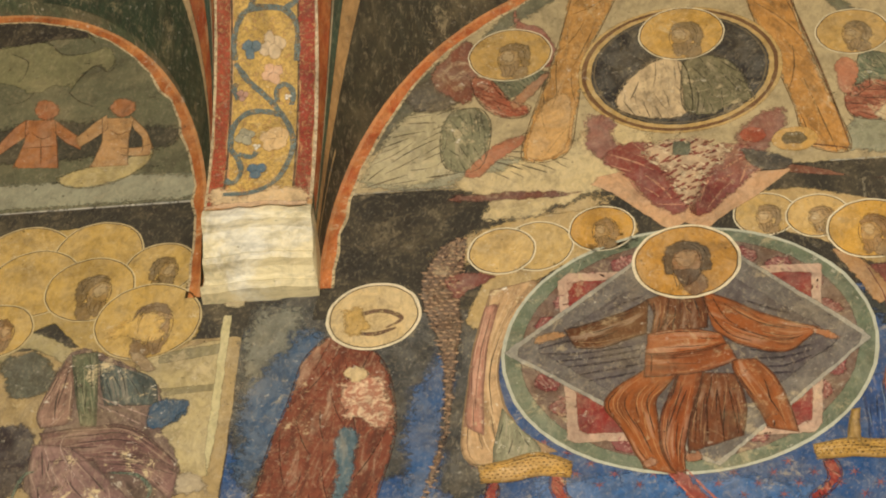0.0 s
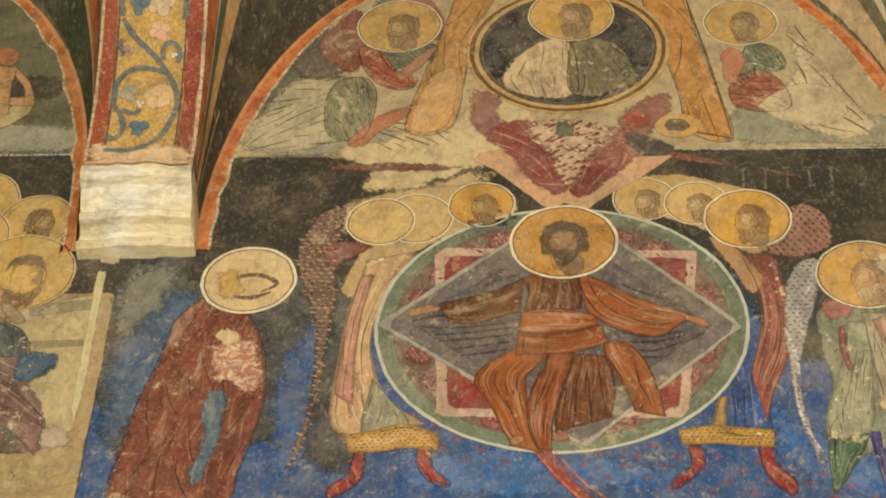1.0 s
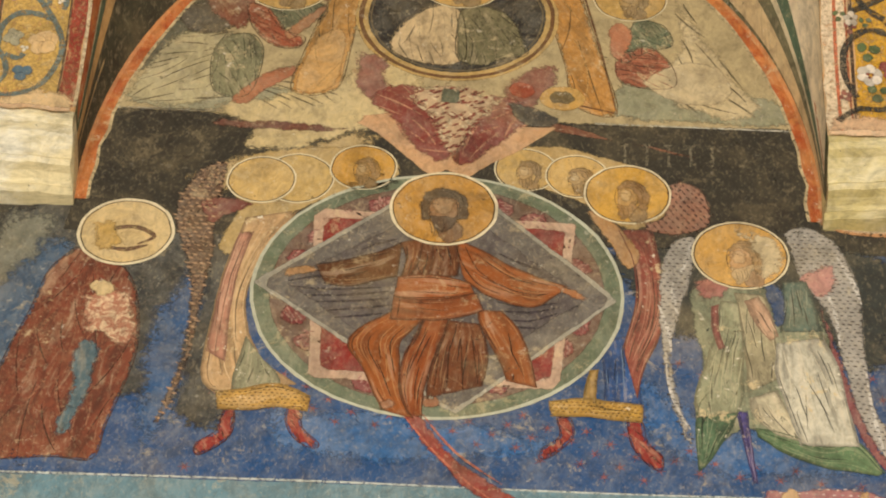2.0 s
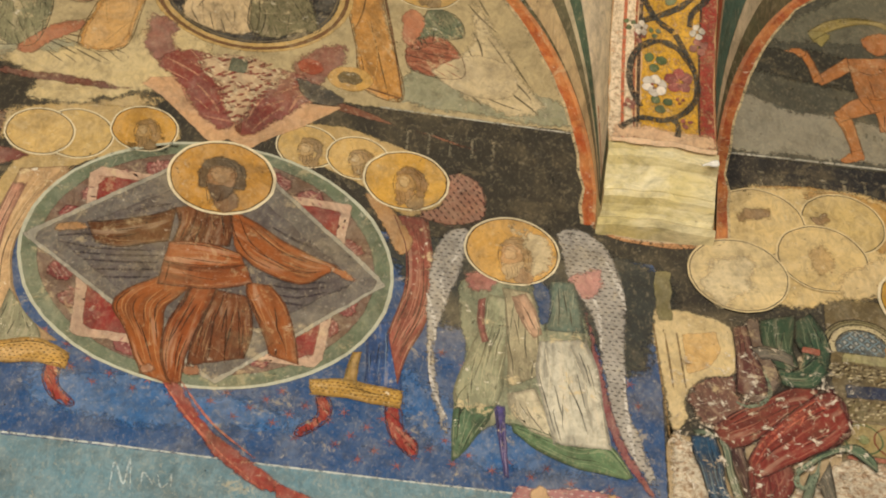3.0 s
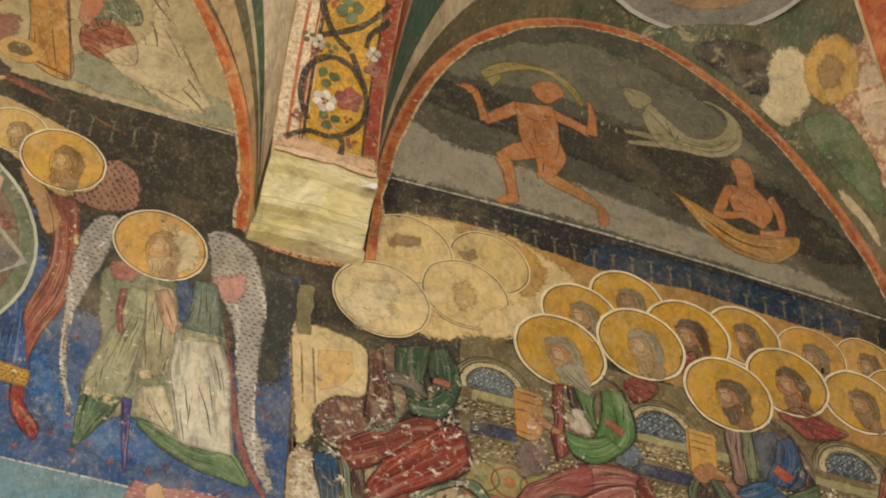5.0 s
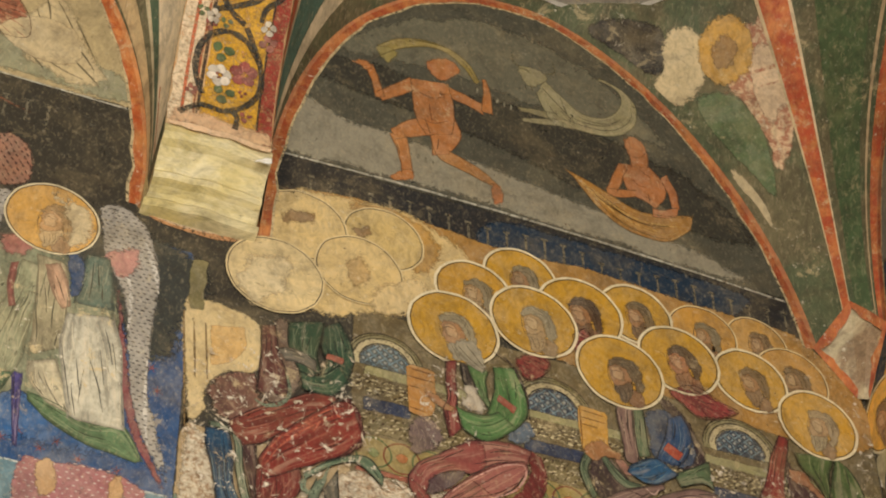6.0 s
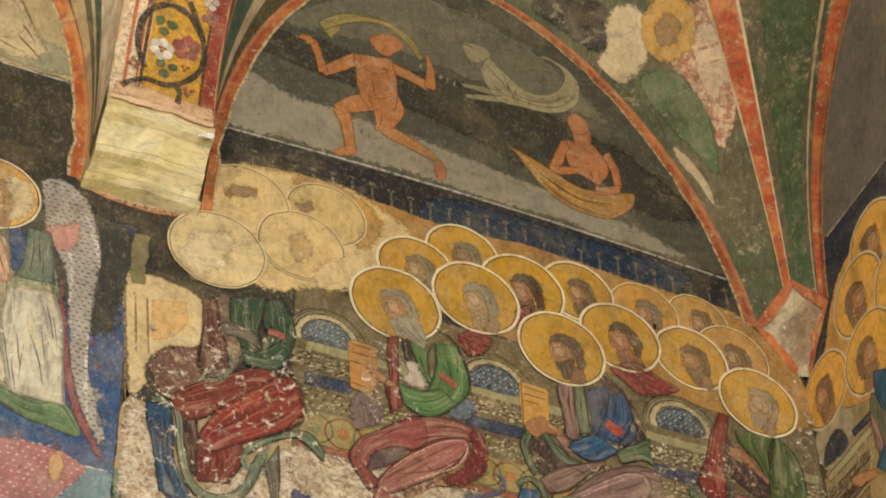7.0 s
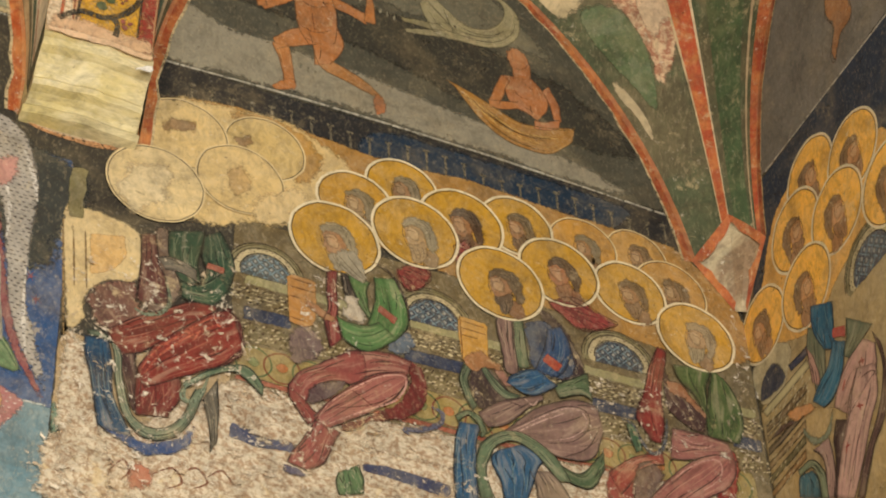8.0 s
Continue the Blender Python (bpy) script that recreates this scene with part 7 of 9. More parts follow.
fig = thing("side_halo_row", "overlapping yellow haloes on the side wall", "fresco figures")
patch("yellow_ground", [(-0.280, 7.740), (-0.424, 7.799), (-0.641, 7.756), (-1.032, 7.507), (-0.925, 7.172), (-0.767, 7.216), (-0.581, 7.181), (-0.413, 7.101), (-0.216, 7.190), (-0.069, 7.211), (-0.032, 7.369), (-0.159, 7.550)], (228, 172, 84), 2.553, fig, put=on_east)
sharp("bench_ground", [(-0.084, 7.198), (-0.252, 7.185), (-0.593, 7.284), (-0.758, 7.300), (-0.944, 7.231), (-0.711, 6.506), (-0.040, 7.034)], (176, 152, 104), 2.37, fig, put=on_east)
halo((-0.557, 7.727), 0.155, (250, 188, 76), 3, fig, (198, 142, 88), hair=(140, 106, 66), beard=(160, 116, 72), tilt=-4, put=on_east)
halo((-0.815, 7.601), 0.16, (250, 188, 76), 4, fig, (198, 142, 88), hair=(140, 106, 66), beard=(160, 116, 72), tilt=-4, put=on_east)
halo((-0.969, 7.309), 0.165, (250, 188, 76), 4.6, fig, (198, 142, 88), hair=(140, 106, 66), beard=(160, 116, 72), tilt=-4, put=on_east)
halo((-0.411, 7.580), 0.162, (250, 188, 76), 5.2, fig, (198, 142, 88), hair=(140, 106, 66), beard=(160, 116, 72), tilt=-4, put=on_east)
halo((-0.664, 7.446), 0.165, (250, 188, 76), 6.4, fig, (198, 142, 88), hair=(140, 106, 66), beard=(160, 116, 72), tilt=-4, put=on_east)
halo((-0.120, 7.367), 0.15, (250, 188, 76), 7.6, fig, (198, 142, 88), hair=(140, 106, 66), beard=(160, 116, 72), tilt=-4, put=on_east, way=1)
halo((-0.412, 7.301), 0.162, (250, 188, 76), 8.8, fig, (198, 142, 88), hair=(140, 106, 66), beard=(160, 116, 72), tilt=-4, put=on_east)
painted_arch((-0.787, 7.086), 0.115, fig, put=on_east, layer=3.6, ground=(64, 66, 76))

fig = thing("bowing_figure", "bowing figure in blue-green cloak and pink robe on the side wall", "fresco figure")
drape("dark_cloak", [(-0.714, 6.834), (-0.731, 6.684), (-0.673, 6.554), (-0.560, 6.448), (-0.458, 6.324)], [(-0.743, 6.775), (-0.745, 6.628), (-0.690, 6.498), (-0.604, 6.436), (-0.497, 6.296)], (84, 58, 54), 9.153, fig, put=on_east, lines=2, seed=47)
drape("mauve_skirt", [(-0.278, 6.663), (-0.323, 6.584), (-0.315, 6.503), (-0.284, 6.452)], [(-0.374, 6.645), (-0.383, 6.561), (-0.370, 6.462), (-0.341, 6.410)], (168, 136, 122), 9.37, fig, put=on_east, lines=3, seed=48)
drape("dark_gap", [(-0.434, 6.676), (-0.399, 6.615), (-0.391, 6.533), (-0.338, 6.412)], [(-0.501, 6.624), (-0.460, 6.568), (-0.418, 6.513), (-0.358, 6.397)], (70, 50, 48), 9.0, fig, put=on_east, lines=0, seed=49)
drape("pink_robe", [(-0.655, 6.854), (-0.567, 6.841), (-0.486, 6.793), (-0.433, 6.728)], [(-0.718, 6.785), (-0.696, 6.690), (-0.631, 6.676), (-0.506, 6.640)], (192, 150, 134), 9.617, fig, put=on_east, lines=4, seed=50)
drape("pink_robe", [(-0.596, 6.772), (-0.542, 6.703), (-0.482, 6.616), (-0.429, 6.548), (-0.352, 6.402)], [(-0.695, 6.713), (-0.674, 6.597), (-0.603, 6.523), (-0.533, 6.426), (-0.447, 6.332)], (196, 156, 140), 10.034, fig, put=on_east, lines=5, seed=51)
drape("green_cloak", [(-0.380, 7.137), (-0.348, 7.056), (-0.359, 6.942), (-0.354, 6.864)], [(-0.465, 7.054), (-0.441, 6.944), (-0.419, 6.870), (-0.375, 6.848)], (116, 122, 96), 9.851, fig, put=on_east, lines=3, seed=52)
drape("pink_stole", [(-0.341, 7.074), (-0.346, 6.987), (-0.347, 6.902)], [(-0.374, 7.011), (-0.390, 6.916), (-0.382, 6.862)], (180, 138, 122), 10.268, fig, put=on_east, lines=2, seed=53)
drape("green_cloak", [(-0.598, 6.995), (-0.577, 6.925), (-0.536, 6.875)], [(-0.725, 6.859), (-0.653, 6.850), (-0.567, 6.839)], (112, 120, 94), 10.285, fig, put=on_east, lines=3, seed=54)
drape("blue_cloak", [(-0.414, 7.206), (-0.403, 7.094), (-0.442, 6.978)], [(-0.538, 7.124), (-0.517, 6.998), (-0.498, 6.933)], (46, 100, 124), 10.202, fig, put=on_east, lines=3, seed=55)
drape("blue_sleeve", [(-0.499, 6.978), (-0.451, 6.902), (-0.383, 6.876), (-0.326, 6.840)], [(-0.568, 6.915), (-0.513, 6.816), (-0.448, 6.766), (-0.380, 6.767)], (48, 108, 132), 10.719, fig, put=on_east, lines=5, seed=56)
sharp("red_armlet", [(-0.512, 7.021), (-0.585, 6.971), (-0.572, 6.929), (-0.501, 6.983)], (186, 74, 60), 11.536, fig, put=on_east)
patch("hand", [(-0.163, 6.905), (-0.222, 6.894), (-0.313, 6.845), (-0.337, 6.797), (-0.270, 6.816), (-0.206, 6.837)], (206, 144, 84), 11.153, fig, put=on_east, edge=0.003)
patch("hand", [(-0.049, 6.884), (-0.097, 6.893), (-0.180, 6.872), (-0.249, 6.821), (-0.172, 6.844), (-0.089, 6.867)], (92, 66, 52), 10.77, fig, put=on_east, edge=0.003)
patch("green_fold", [(-0.245, 6.789), (-0.305, 6.698), (-0.369, 6.682), (-0.434, 6.732), (-0.396, 6.650), (-0.324, 6.647), (-0.257, 6.710)], (120, 126, 98), 10.3, fig, put=on_east)
drape("teal_knee", [(-0.180, 6.623), (-0.163, 6.593), (-0.158, 6.544)], [(-0.257, 6.590), (-0.277, 6.531), (-0.273, 6.460)], (70, 112, 120), 9.817, fig, put=on_east, lines=3, seed=57)
drape("green_hem", [(-0.171, 6.652), (-0.253, 6.637), (-0.315, 6.546), (-0.314, 6.429)], [(-0.179, 6.618), (-0.252, 6.604), (-0.277, 6.542), (-0.278, 6.456)], (128, 140, 108), 10.434, fig, put=on_east, lines=2, seed=58)
strokes("dark_fold", [[(-0.605, 6.720), (-0.671, 6.699), (-0.685, 6.666)], [(-0.595, 6.767), (-0.535, 6.708), (-0.476, 6.621)], [(-0.639, 6.647), (-0.573, 6.567), (-0.484, 6.462), (-0.412, 6.358)]], 0.006, (98, 62, 56), 11.251, fig, put=on_east)
strokes("red_mark", [[(-0.631, 6.789), (-0.633, 6.758)], [(-0.608, 6.784), (-0.644, 6.767)], [(-0.524, 6.779), (-0.498, 6.749)], [(-0.569, 6.642), (-0.570, 6.608)], [(-0.554, 6.637), (-0.592, 6.613)], [(-0.470, 6.549), (-0.451, 6.514)], [(-0.451, 6.541), (-0.481, 6.530)]], 0.008, (190, 84, 70), 11.368, fig, put=on_east)

fig = thing("side_bench", "patterned ochre bench with a dark arch painted on the side wall", "fresco")
patch("arch_border", [(0.006, 7.213), (-0.078, 7.267), (-0.174, 7.243), (-0.260, 7.154), (-0.215, 7.058), (-0.149, 7.016), (-0.030, 7.051)], (196, 180, 138), 3.085, fig, put=on_east, edge=0.008)
patch("arch_opening", [(-0.021, 7.076), (-0.058, 7.155), (-0.136, 7.171), (-0.182, 7.123), (-0.198, 7.049), (-0.119, 7.040)], (50, 54, 70), 3.502, fig, put=on_east, edge=0.004)
drape("rail", [(-0.021, 7.032), (-0.134, 7.028), (-0.334, 7.026)], [(-0.043, 6.991), (-0.155, 6.986), (-0.344, 6.983)], (196, 182, 134), 3.319, fig, put=on_east, lines=0, seed=59)
drape("blue_rail", [(-0.223, 7.088), (-0.292, 7.079), (-0.354, 7.076)], [(-0.231, 7.051), (-0.300, 7.043), (-0.352, 7.041)], (52, 62, 88), 3.236, fig, put=on_east, lines=0, seed=60)
drape("slat", [(-0.031, 6.961), (-0.130, 6.949), (-0.307, 6.943)], [(-0.026, 6.930), (-0.125, 6.917), (-0.300, 6.907)], (128, 104, 68), 2.553, fig, put=on_east, lines=0, seed=61)
drape("slat", [(-0.027, 6.918), (-0.122, 6.908), (-0.296, 6.905)], [(-0.022, 6.886), (-0.117, 6.877), (-0.289, 6.870)], (156, 132, 86), 2.87, fig, put=on_east, lines=0, seed=62)
drape("slat", [(-0.020, 6.865), (-0.112, 6.858), (-0.282, 6.858)], [(-0.015, 6.834), (-0.107, 6.827), (-0.276, 6.823)], (104, 88, 62), 3.0, fig, put=on_east, lines=0, seed=63)
drape("slat", [(-0.012, 6.808), (-0.101, 6.803), (-0.267, 6.806)], [(-0.007, 6.777), (-0.096, 6.773), (-0.261, 6.771)], (150, 122, 76), 3.317, fig, put=on_east, lines=0, seed=64)
drape("slat", [(-0.004, 6.751), (-0.089, 6.749), (-0.253, 6.755)], [(0.001, 6.721), (-0.084, 6.719), (-0.246, 6.721)], (120, 110, 72), 3.634, fig, put=on_east, lines=0, seed=65)
drape("slat", [(0.006, 6.690), (-0.077, 6.691), (-0.237, 6.700)], [(0.011, 6.660), (-0.072, 6.661), (-0.230, 6.665)], (158, 120, 70), 3.951, fig, put=on_east, lines=0, seed=66)
dots("dab_field", [(-0.041, 6.989), (-0.148, 6.981), (-0.333, 6.974), (-0.293, 6.866), (-0.176, 6.855), (-0.029, 6.911)], 0.028, 0.008, (222, 206, 164), 5.5, fig, put=on_east, lean=-30, long=1.3, stray=0.8)
dots("dab_field", [(-0.005, 6.824), (-0.090, 6.805), (-0.228, 6.791), (-0.203, 6.674), (-0.103, 6.660), (0.005, 6.718)], 0.034, 0.008, (214, 196, 150), 5.5, fig, put=on_east, lean=-30, long=1.3, stray=0.8)

fig = thing("hanging_figure", "pale orange legs painted in the side lunette", "fresco figure")
cloth("legs", [(-0.861, 8.388), (-0.977, 8.260), (-0.976, 8.150), (-0.900, 8.138), (-0.835, 8.052), (-0.817, 8.102), (-0.865, 8.207), (-0.836, 8.302)], (170, 118, 72), 3, fig, -90, 0, seed=1, put=on_east)

fig = thing("bull", "olive-grey bull painted above two swimmers", "fresco")
patch("body", [(-2.675, 9.013), (-2.565, 9.042), (-2.462, 9.043), (-2.387, 8.957), (-2.277, 8.953), (-2.219, 8.989), (-2.178, 8.940), (-2.158, 8.866), (-2.185, 8.816), (-2.245, 8.863), (-2.299, 8.778), (-2.323, 8.701), (-2.386, 8.761), (-2.462, 8.708), (-2.565, 8.784), (-2.637, 8.811)], (130, 124, 84), 4.136, fig, edge=0.008, mat=SMOKE)
strokes("contour", [[(-2.675, 9.013), (-2.564, 9.035), (-2.461, 9.036), (-2.386, 8.953), (-2.277, 8.949)], [(-2.158, 8.866), (-2.185, 8.816), (-2.245, 8.863), (-2.299, 8.778), (-2.323, 8.701)], [(-2.330, 8.719), (-2.279, 8.651), (-2.213, 8.608)], [(-2.464, 8.719), (-2.500, 8.672), (-2.565, 8.659)], [(-2.601, 8.985), (-2.521, 8.921), (-2.525, 8.814)]], 0.006, (78, 72, 48), 4.953, fig)

strokes("horn", [[(-2.265, 9.006), (-2.295, 9.054), (-2.304, 9.084)]], 0.01, (110, 104, 70), 4.6, fig)
strokes("horn", [[(-2.219, 9.007), (-2.202, 9.041), (-2.199, 9.070)]], 0.01, (110, 104, 70), 4.6, fig)

fig = thing("swimmer", "orange-brown bathing silhouette painted on grey water", "fresco figure", "swimmers")
drape("torso", [(-2.469, 8.558), (-2.453, 8.429), (-2.470, 8.277)], [(-2.352, 8.544), (-2.324, 8.414), (-2.294, 8.257)], (170, 108, 58), 4.736, fig, lines=0, seed=121, mat=PAINT, ink=0.62)
drape("arm", [(-2.469, 8.558), (-2.513, 8.496), (-2.551, 8.414)], [(-2.440, 8.477), (-2.486, 8.417), (-2.540, 8.354)], (170, 108, 58), 4.953, fig, lines=0, seed=122, mat=PAINT, ink=0.62)
drape("arm", [(-2.370, 8.560), (-2.292, 8.483), (-2.222, 8.408)], [(-2.346, 8.476), (-2.286, 8.402), (-2.224, 8.356)], (170, 108, 58), 4.97, fig, lines=0, seed=123, mat=PAINT, ink=0.62)
patch("head", [(-2.450, 8.614), (-2.434, 8.674), (-2.376, 8.659), (-2.340, 8.600), (-2.364, 8.545), (-2.414, 8.555)], (160, 96, 54), 5.2, fig, edge=0.003)
strokes("contour", [[(-2.433, 8.477), (-2.383, 8.437), (-2.349, 8.456)], [(-2.389, 8.438), (-2.364, 8.288)], [(-2.451, 8.389), (-2.320, 8.387)]], 0.005, (112, 66, 38), 5.617, fig)


fig = thing("swimmer", "orange-brown bathing silhouette painted on grey water", "fresco figure", "swimmers")
drape("torso", [(-2.169, 8.535), (-2.148, 8.392), (-2.172, 8.243)], [(-2.043, 8.519), (-2.045, 8.380), (-2.026, 8.241)], (188, 142, 86), 5.534, fig, lines=0, seed=124, mat=PAINT, ink=0.62)
drape("arm", [(-2.156, 8.550), (-2.206, 8.489), (-2.254, 8.422)], [(-2.134, 8.470), (-2.183, 8.410), (-2.231, 8.369)], (188, 142, 86), 5.751, fig, lines=0, seed=125, mat=PAINT, ink=0.62)
drape("arm", [(-2.061, 8.538), (-1.981, 8.428), (-1.946, 8.329)], [(-2.037, 8.458), (-1.992, 8.387), (-1.987, 8.314)], (188, 142, 86), 5.768, fig, lines=0, seed=126, mat=PAINT, ink=0.62)
drape("arm", [(-1.950, 8.355), (-2.012, 8.340), (-2.070, 8.344)], [(-1.950, 8.294), (-2.005, 8.290), (-2.064, 8.304)], (188, 142, 86), 5.985, fig, lines=0, seed=127, mat=PAINT, ink=0.62)
patch("head", [(-2.150, 8.593), (-2.131, 8.646), (-2.060, 8.626), (-2.040, 8.573), (-2.068, 8.526), (-2.115, 8.535)], (172, 112, 64), 6.402, fig, edge=0.003)
strokes("contour", [[(-2.125, 8.456), (-2.088, 8.425), (-2.058, 8.441)]], 0.005, (130, 86, 50), 6.719, fig)


fig = thing("shell_boat", "cream shell-like boat under a bather", "fresco")
cloth("shell", [(-2.291, 8.199), (-2.192, 8.246), (-2.047, 8.277), (-1.949, 8.340), (-1.954, 8.250), (-2.032, 8.170), (-2.153, 8.130), (-2.251, 8.150)], (188, 166, 106), 4, fig, 15, 0, seed=1)

fig = thing("halo_row", "overlapping worn yellow haloes over a seated group", "fresco figures")
patch("yellow_ground", [(-2.615, 7.888), (-2.445, 7.870), (-2.326, 7.902), (-2.119, 7.910), (-1.945, 7.846), (-1.916, 7.783), (-1.751, 7.765), (-1.696, 7.643), (-1.723, 7.531), (-1.649, 7.412), (-1.708, 7.254), (-2.019, 7.257), (-2.161, 7.407), (-2.237, 7.387), (-2.494, 7.274)], (178, 148, 80), 2.6, fig)
halo((-2.332, 7.762), 0.17, (194, 158, 82), 3, fig, None, rim=(206, 184, 132), wide=0.005, way=1)
halo((-2.067, 7.770), 0.16, (194, 158, 82), 4, fig, None, rim=(206, 184, 132), wide=0.005, way=1)
halo((-1.829, 7.663), 0.13, (194, 158, 82), 5, fig, (150, 120, 66), rim=(206, 184, 132), wide=0.005, way=1)
halo((-2.279, 7.631), 0.17, (194, 158, 82), 6, fig, None, rim=(206, 184, 132), wide=0.005, way=1)
halo((-2.069, 7.581), 0.16, (194, 158, 82), 7, fig, (156, 124, 68), rim=(206, 184, 132), wide=0.005, way=1)
halo((-2.369, 7.400), 0.13, (194, 158, 82), 8, fig, (150, 110, 58), rim=(206, 184, 132), wide=0.005, way=1)
halo((-1.840, 7.398), 0.185, (194, 158, 82), 9, fig, (158, 124, 76), rim=(206, 184, 132), wide=0.005, way=1)

fig = thing("painted_bench", "pale worn painted bench beside a seated figure", "fresco")
sharp("bench", [(-1.857, 7.215), (-1.568, 7.295), (-1.548, 6.827), (-1.540, 6.632), (-1.819, 6.801)], (184, 164, 112), 2.4, fig)
sharp("bench_leg", [(-1.580, 7.405), (-1.547, 7.402), (-1.540, 6.876), (-1.552, 6.657), (-1.572, 6.780)], (198, 184, 130), 2.8, fig)
sharp("rail", [(-1.783, 7.240), (-1.575, 7.269), (-1.573, 7.220), (-1.776, 7.186)], (142, 130, 90), 3.0, fig)
sharp("rail", [(-1.771, 7.075), (-1.573, 7.083), (-1.573, 7.047), (-1.766, 7.033)], (140, 126, 84), 3.0, fig)
patch("arch_border", [(-2.353, 7.370), (-2.237, 7.387), (-2.083, 7.290), (-2.046, 7.179), (-2.134, 7.241), (-2.263, 7.307), (-2.328, 7.232)], (166, 150, 102), 3.0, fig)
patch("arch_opening", [(-2.328, 7.232), (-2.262, 7.301), (-2.153, 7.243), (-2.111, 7.106), (-2.259, 7.067)], (92, 90, 70), 3.1, fig, edge=0.02)
patch("blue_panel", [(-1.835, 7.055), (-1.678, 7.015), (-1.658, 6.924), (-1.778, 6.909)], (52, 74, 86), 3.4, fig, edge=0.02)
patch("dark_panel", [(-2.294, 6.941), (-2.156, 6.917), (-2.134, 6.680), (-2.238, 6.638)], (56, 46, 44), 3.4, fig, edge=0.02)
patch("book_hand", [(-1.560, 7.487), (-1.509, 7.476), (-1.514, 7.427), (-1.585, 7.447)], (166, 150, 112), 4, fig)

fig = thing("seated_figure", "seated figure in grey-mauve robe and dull green cloak, faded", "fresco figure", "seated figures in a row")
patch("under_robe", [(-2.094, 7.265), (-1.990, 7.268), (-1.762, 7.092), (-1.724, 6.905), (-1.644, 6.722), (-1.658, 6.578), (-2.110, 6.613), (-2.139, 6.798), (-2.123, 6.940), (-2.156, 6.997)], (118, 96, 82), 9.619, fig, mat=DRAPES[-60])
drape("pink_sleeve", [(-2.095, 7.232), (-2.126, 7.125), (-2.156, 6.997), (-2.133, 6.919)], [(-2.069, 7.214), (-2.051, 7.099), (-2.037, 6.969), (-2.053, 6.930)], (154, 120, 98), 10.136, fig, lines=3, seed=115, mat=RUBBED, ink=0.7)
drape("blue_tunic", [(-1.984, 7.229), (-1.959, 7.110), (-1.929, 7.005)], [(-1.853, 7.160), (-1.778, 7.112), (-1.749, 6.994)], (82, 92, 84), 10.253, fig, lines=5, seed=116, mat=RUBBED, ink=0.7)
drape("green_stole", [(-2.078, 7.257), (-2.049, 7.118), (-1.998, 6.920)], [(-1.994, 7.269), (-1.970, 7.111), (-1.947, 6.915)], (106, 110, 80), 10.57, fig, lines=4, seed=117, mat=RUBBED, ink=0.7)
patch("blue_sleeve", [(-1.774, 7.004), (-1.701, 7.016), (-1.642, 7.001), (-1.699, 6.899), (-1.786, 6.898)], (44, 76, 98), 10.3, fig, edge=0.012)
patch("hand", [(-1.885, 7.245), (-1.841, 7.250), (-1.783, 7.178), (-1.793, 7.147), (-1.836, 7.164)], (166, 140, 100), 10.817, fig, edge=0.003)
drape("mauve_lap", [(-2.136, 6.896), (-1.997, 6.914), (-1.820, 6.899), (-1.644, 6.718)], [(-2.082, 6.775), (-1.946, 6.761), (-1.826, 6.754), (-1.656, 6.680)], (118, 86, 76), 10.634, fig, lines=5, seed=118, mat=RUBBED, ink=0.7)
drape("mauve_thigh", [(-2.142, 6.851), (-2.140, 6.728), (-2.108, 6.601)], [(-2.021, 6.832), (-1.896, 6.708), (-1.785, 6.576)], (142, 110, 98), 11.051, fig, lines=6, seed=119, mat=RUBBED, ink=0.7)
drape("mauve_leg", [(-1.947, 6.782), (-1.842, 6.773), (-1.706, 6.744), (-1.644, 6.687)], [(-1.895, 6.704), (-1.791, 6.696), (-1.703, 6.620), (-1.654, 6.565)], (130, 96, 86), 10.868, fig, lines=4, seed=120, mat=RUBBED, ink=0.7)
strokes("teal_hem", [[(-2.179, 6.607), (-2.157, 6.712), (-2.121, 6.730)], [(-1.874, 6.706), (-1.777, 6.688), (-1.727, 6.625), (-1.734, 6.584)]], 0.014, (98, 114, 94), 11.685, fig)
strokes("lit_fold", [[(-2.040, 6.887), (-2.050, 6.826), (-1.992, 6.716), (-1.895, 6.596)], [(-2.104, 6.830), (-2.059, 6.721), (-2.015, 6.614)], [(-1.958, 7.017), (-1.795, 6.911)], [(-1.949, 7.044), (-1.758, 6.935)]], 0.005, (186, 156, 138), 11.902, fig)
patch("stone_foot", [(-1.659, 6.688), (-1.594, 6.683), (-1.531, 6.593), (-1.635, 6.601)], (178, 160, 126), 9.719, fig, edge=0.02)

fig = rib_e
strokes("yellow_panel", [[(0.03, 7.8 + (9.4 - 7.8) * k / 12) for k in range(13)]], 0.215, (212, 160, 46), 1, fig, put=on_rib(RIB_X), steps=2, taper=False)
strokes("panel_line", [[(-0.085, 7.8 + (9.4 - 7.8) * k / 12) for k in range(13)]], 0.012, (66, 52, 40), 2, fig, put=on_rib(RIB_X), steps=2, taper=False)
strokes("red_line", [[(-0.1, 7.74 + (9.4 - 7.74) * k / 12) for k in range(13)]], 0.007, (168, 90, 56), 2.2, fig, put=on_rib(RIB_X), steps=2, taper=False)
strokes("red_stripe", [[(0.155, 7.74 + (9.4 - 7.74) * k / 12) for k in range(13)]], 0.055, (156, 62, 46), 2, fig, put=on_rib(RIB_X), steps=2, taper=False)
strokes("panel_line", [[(0.128, 7.8 + (9.4 - 7.8) * k / 12) for k in range(13)]], 0.008, (66, 52, 40), 2.6, fig, put=on_rib(RIB_X), steps=2, taper=False)
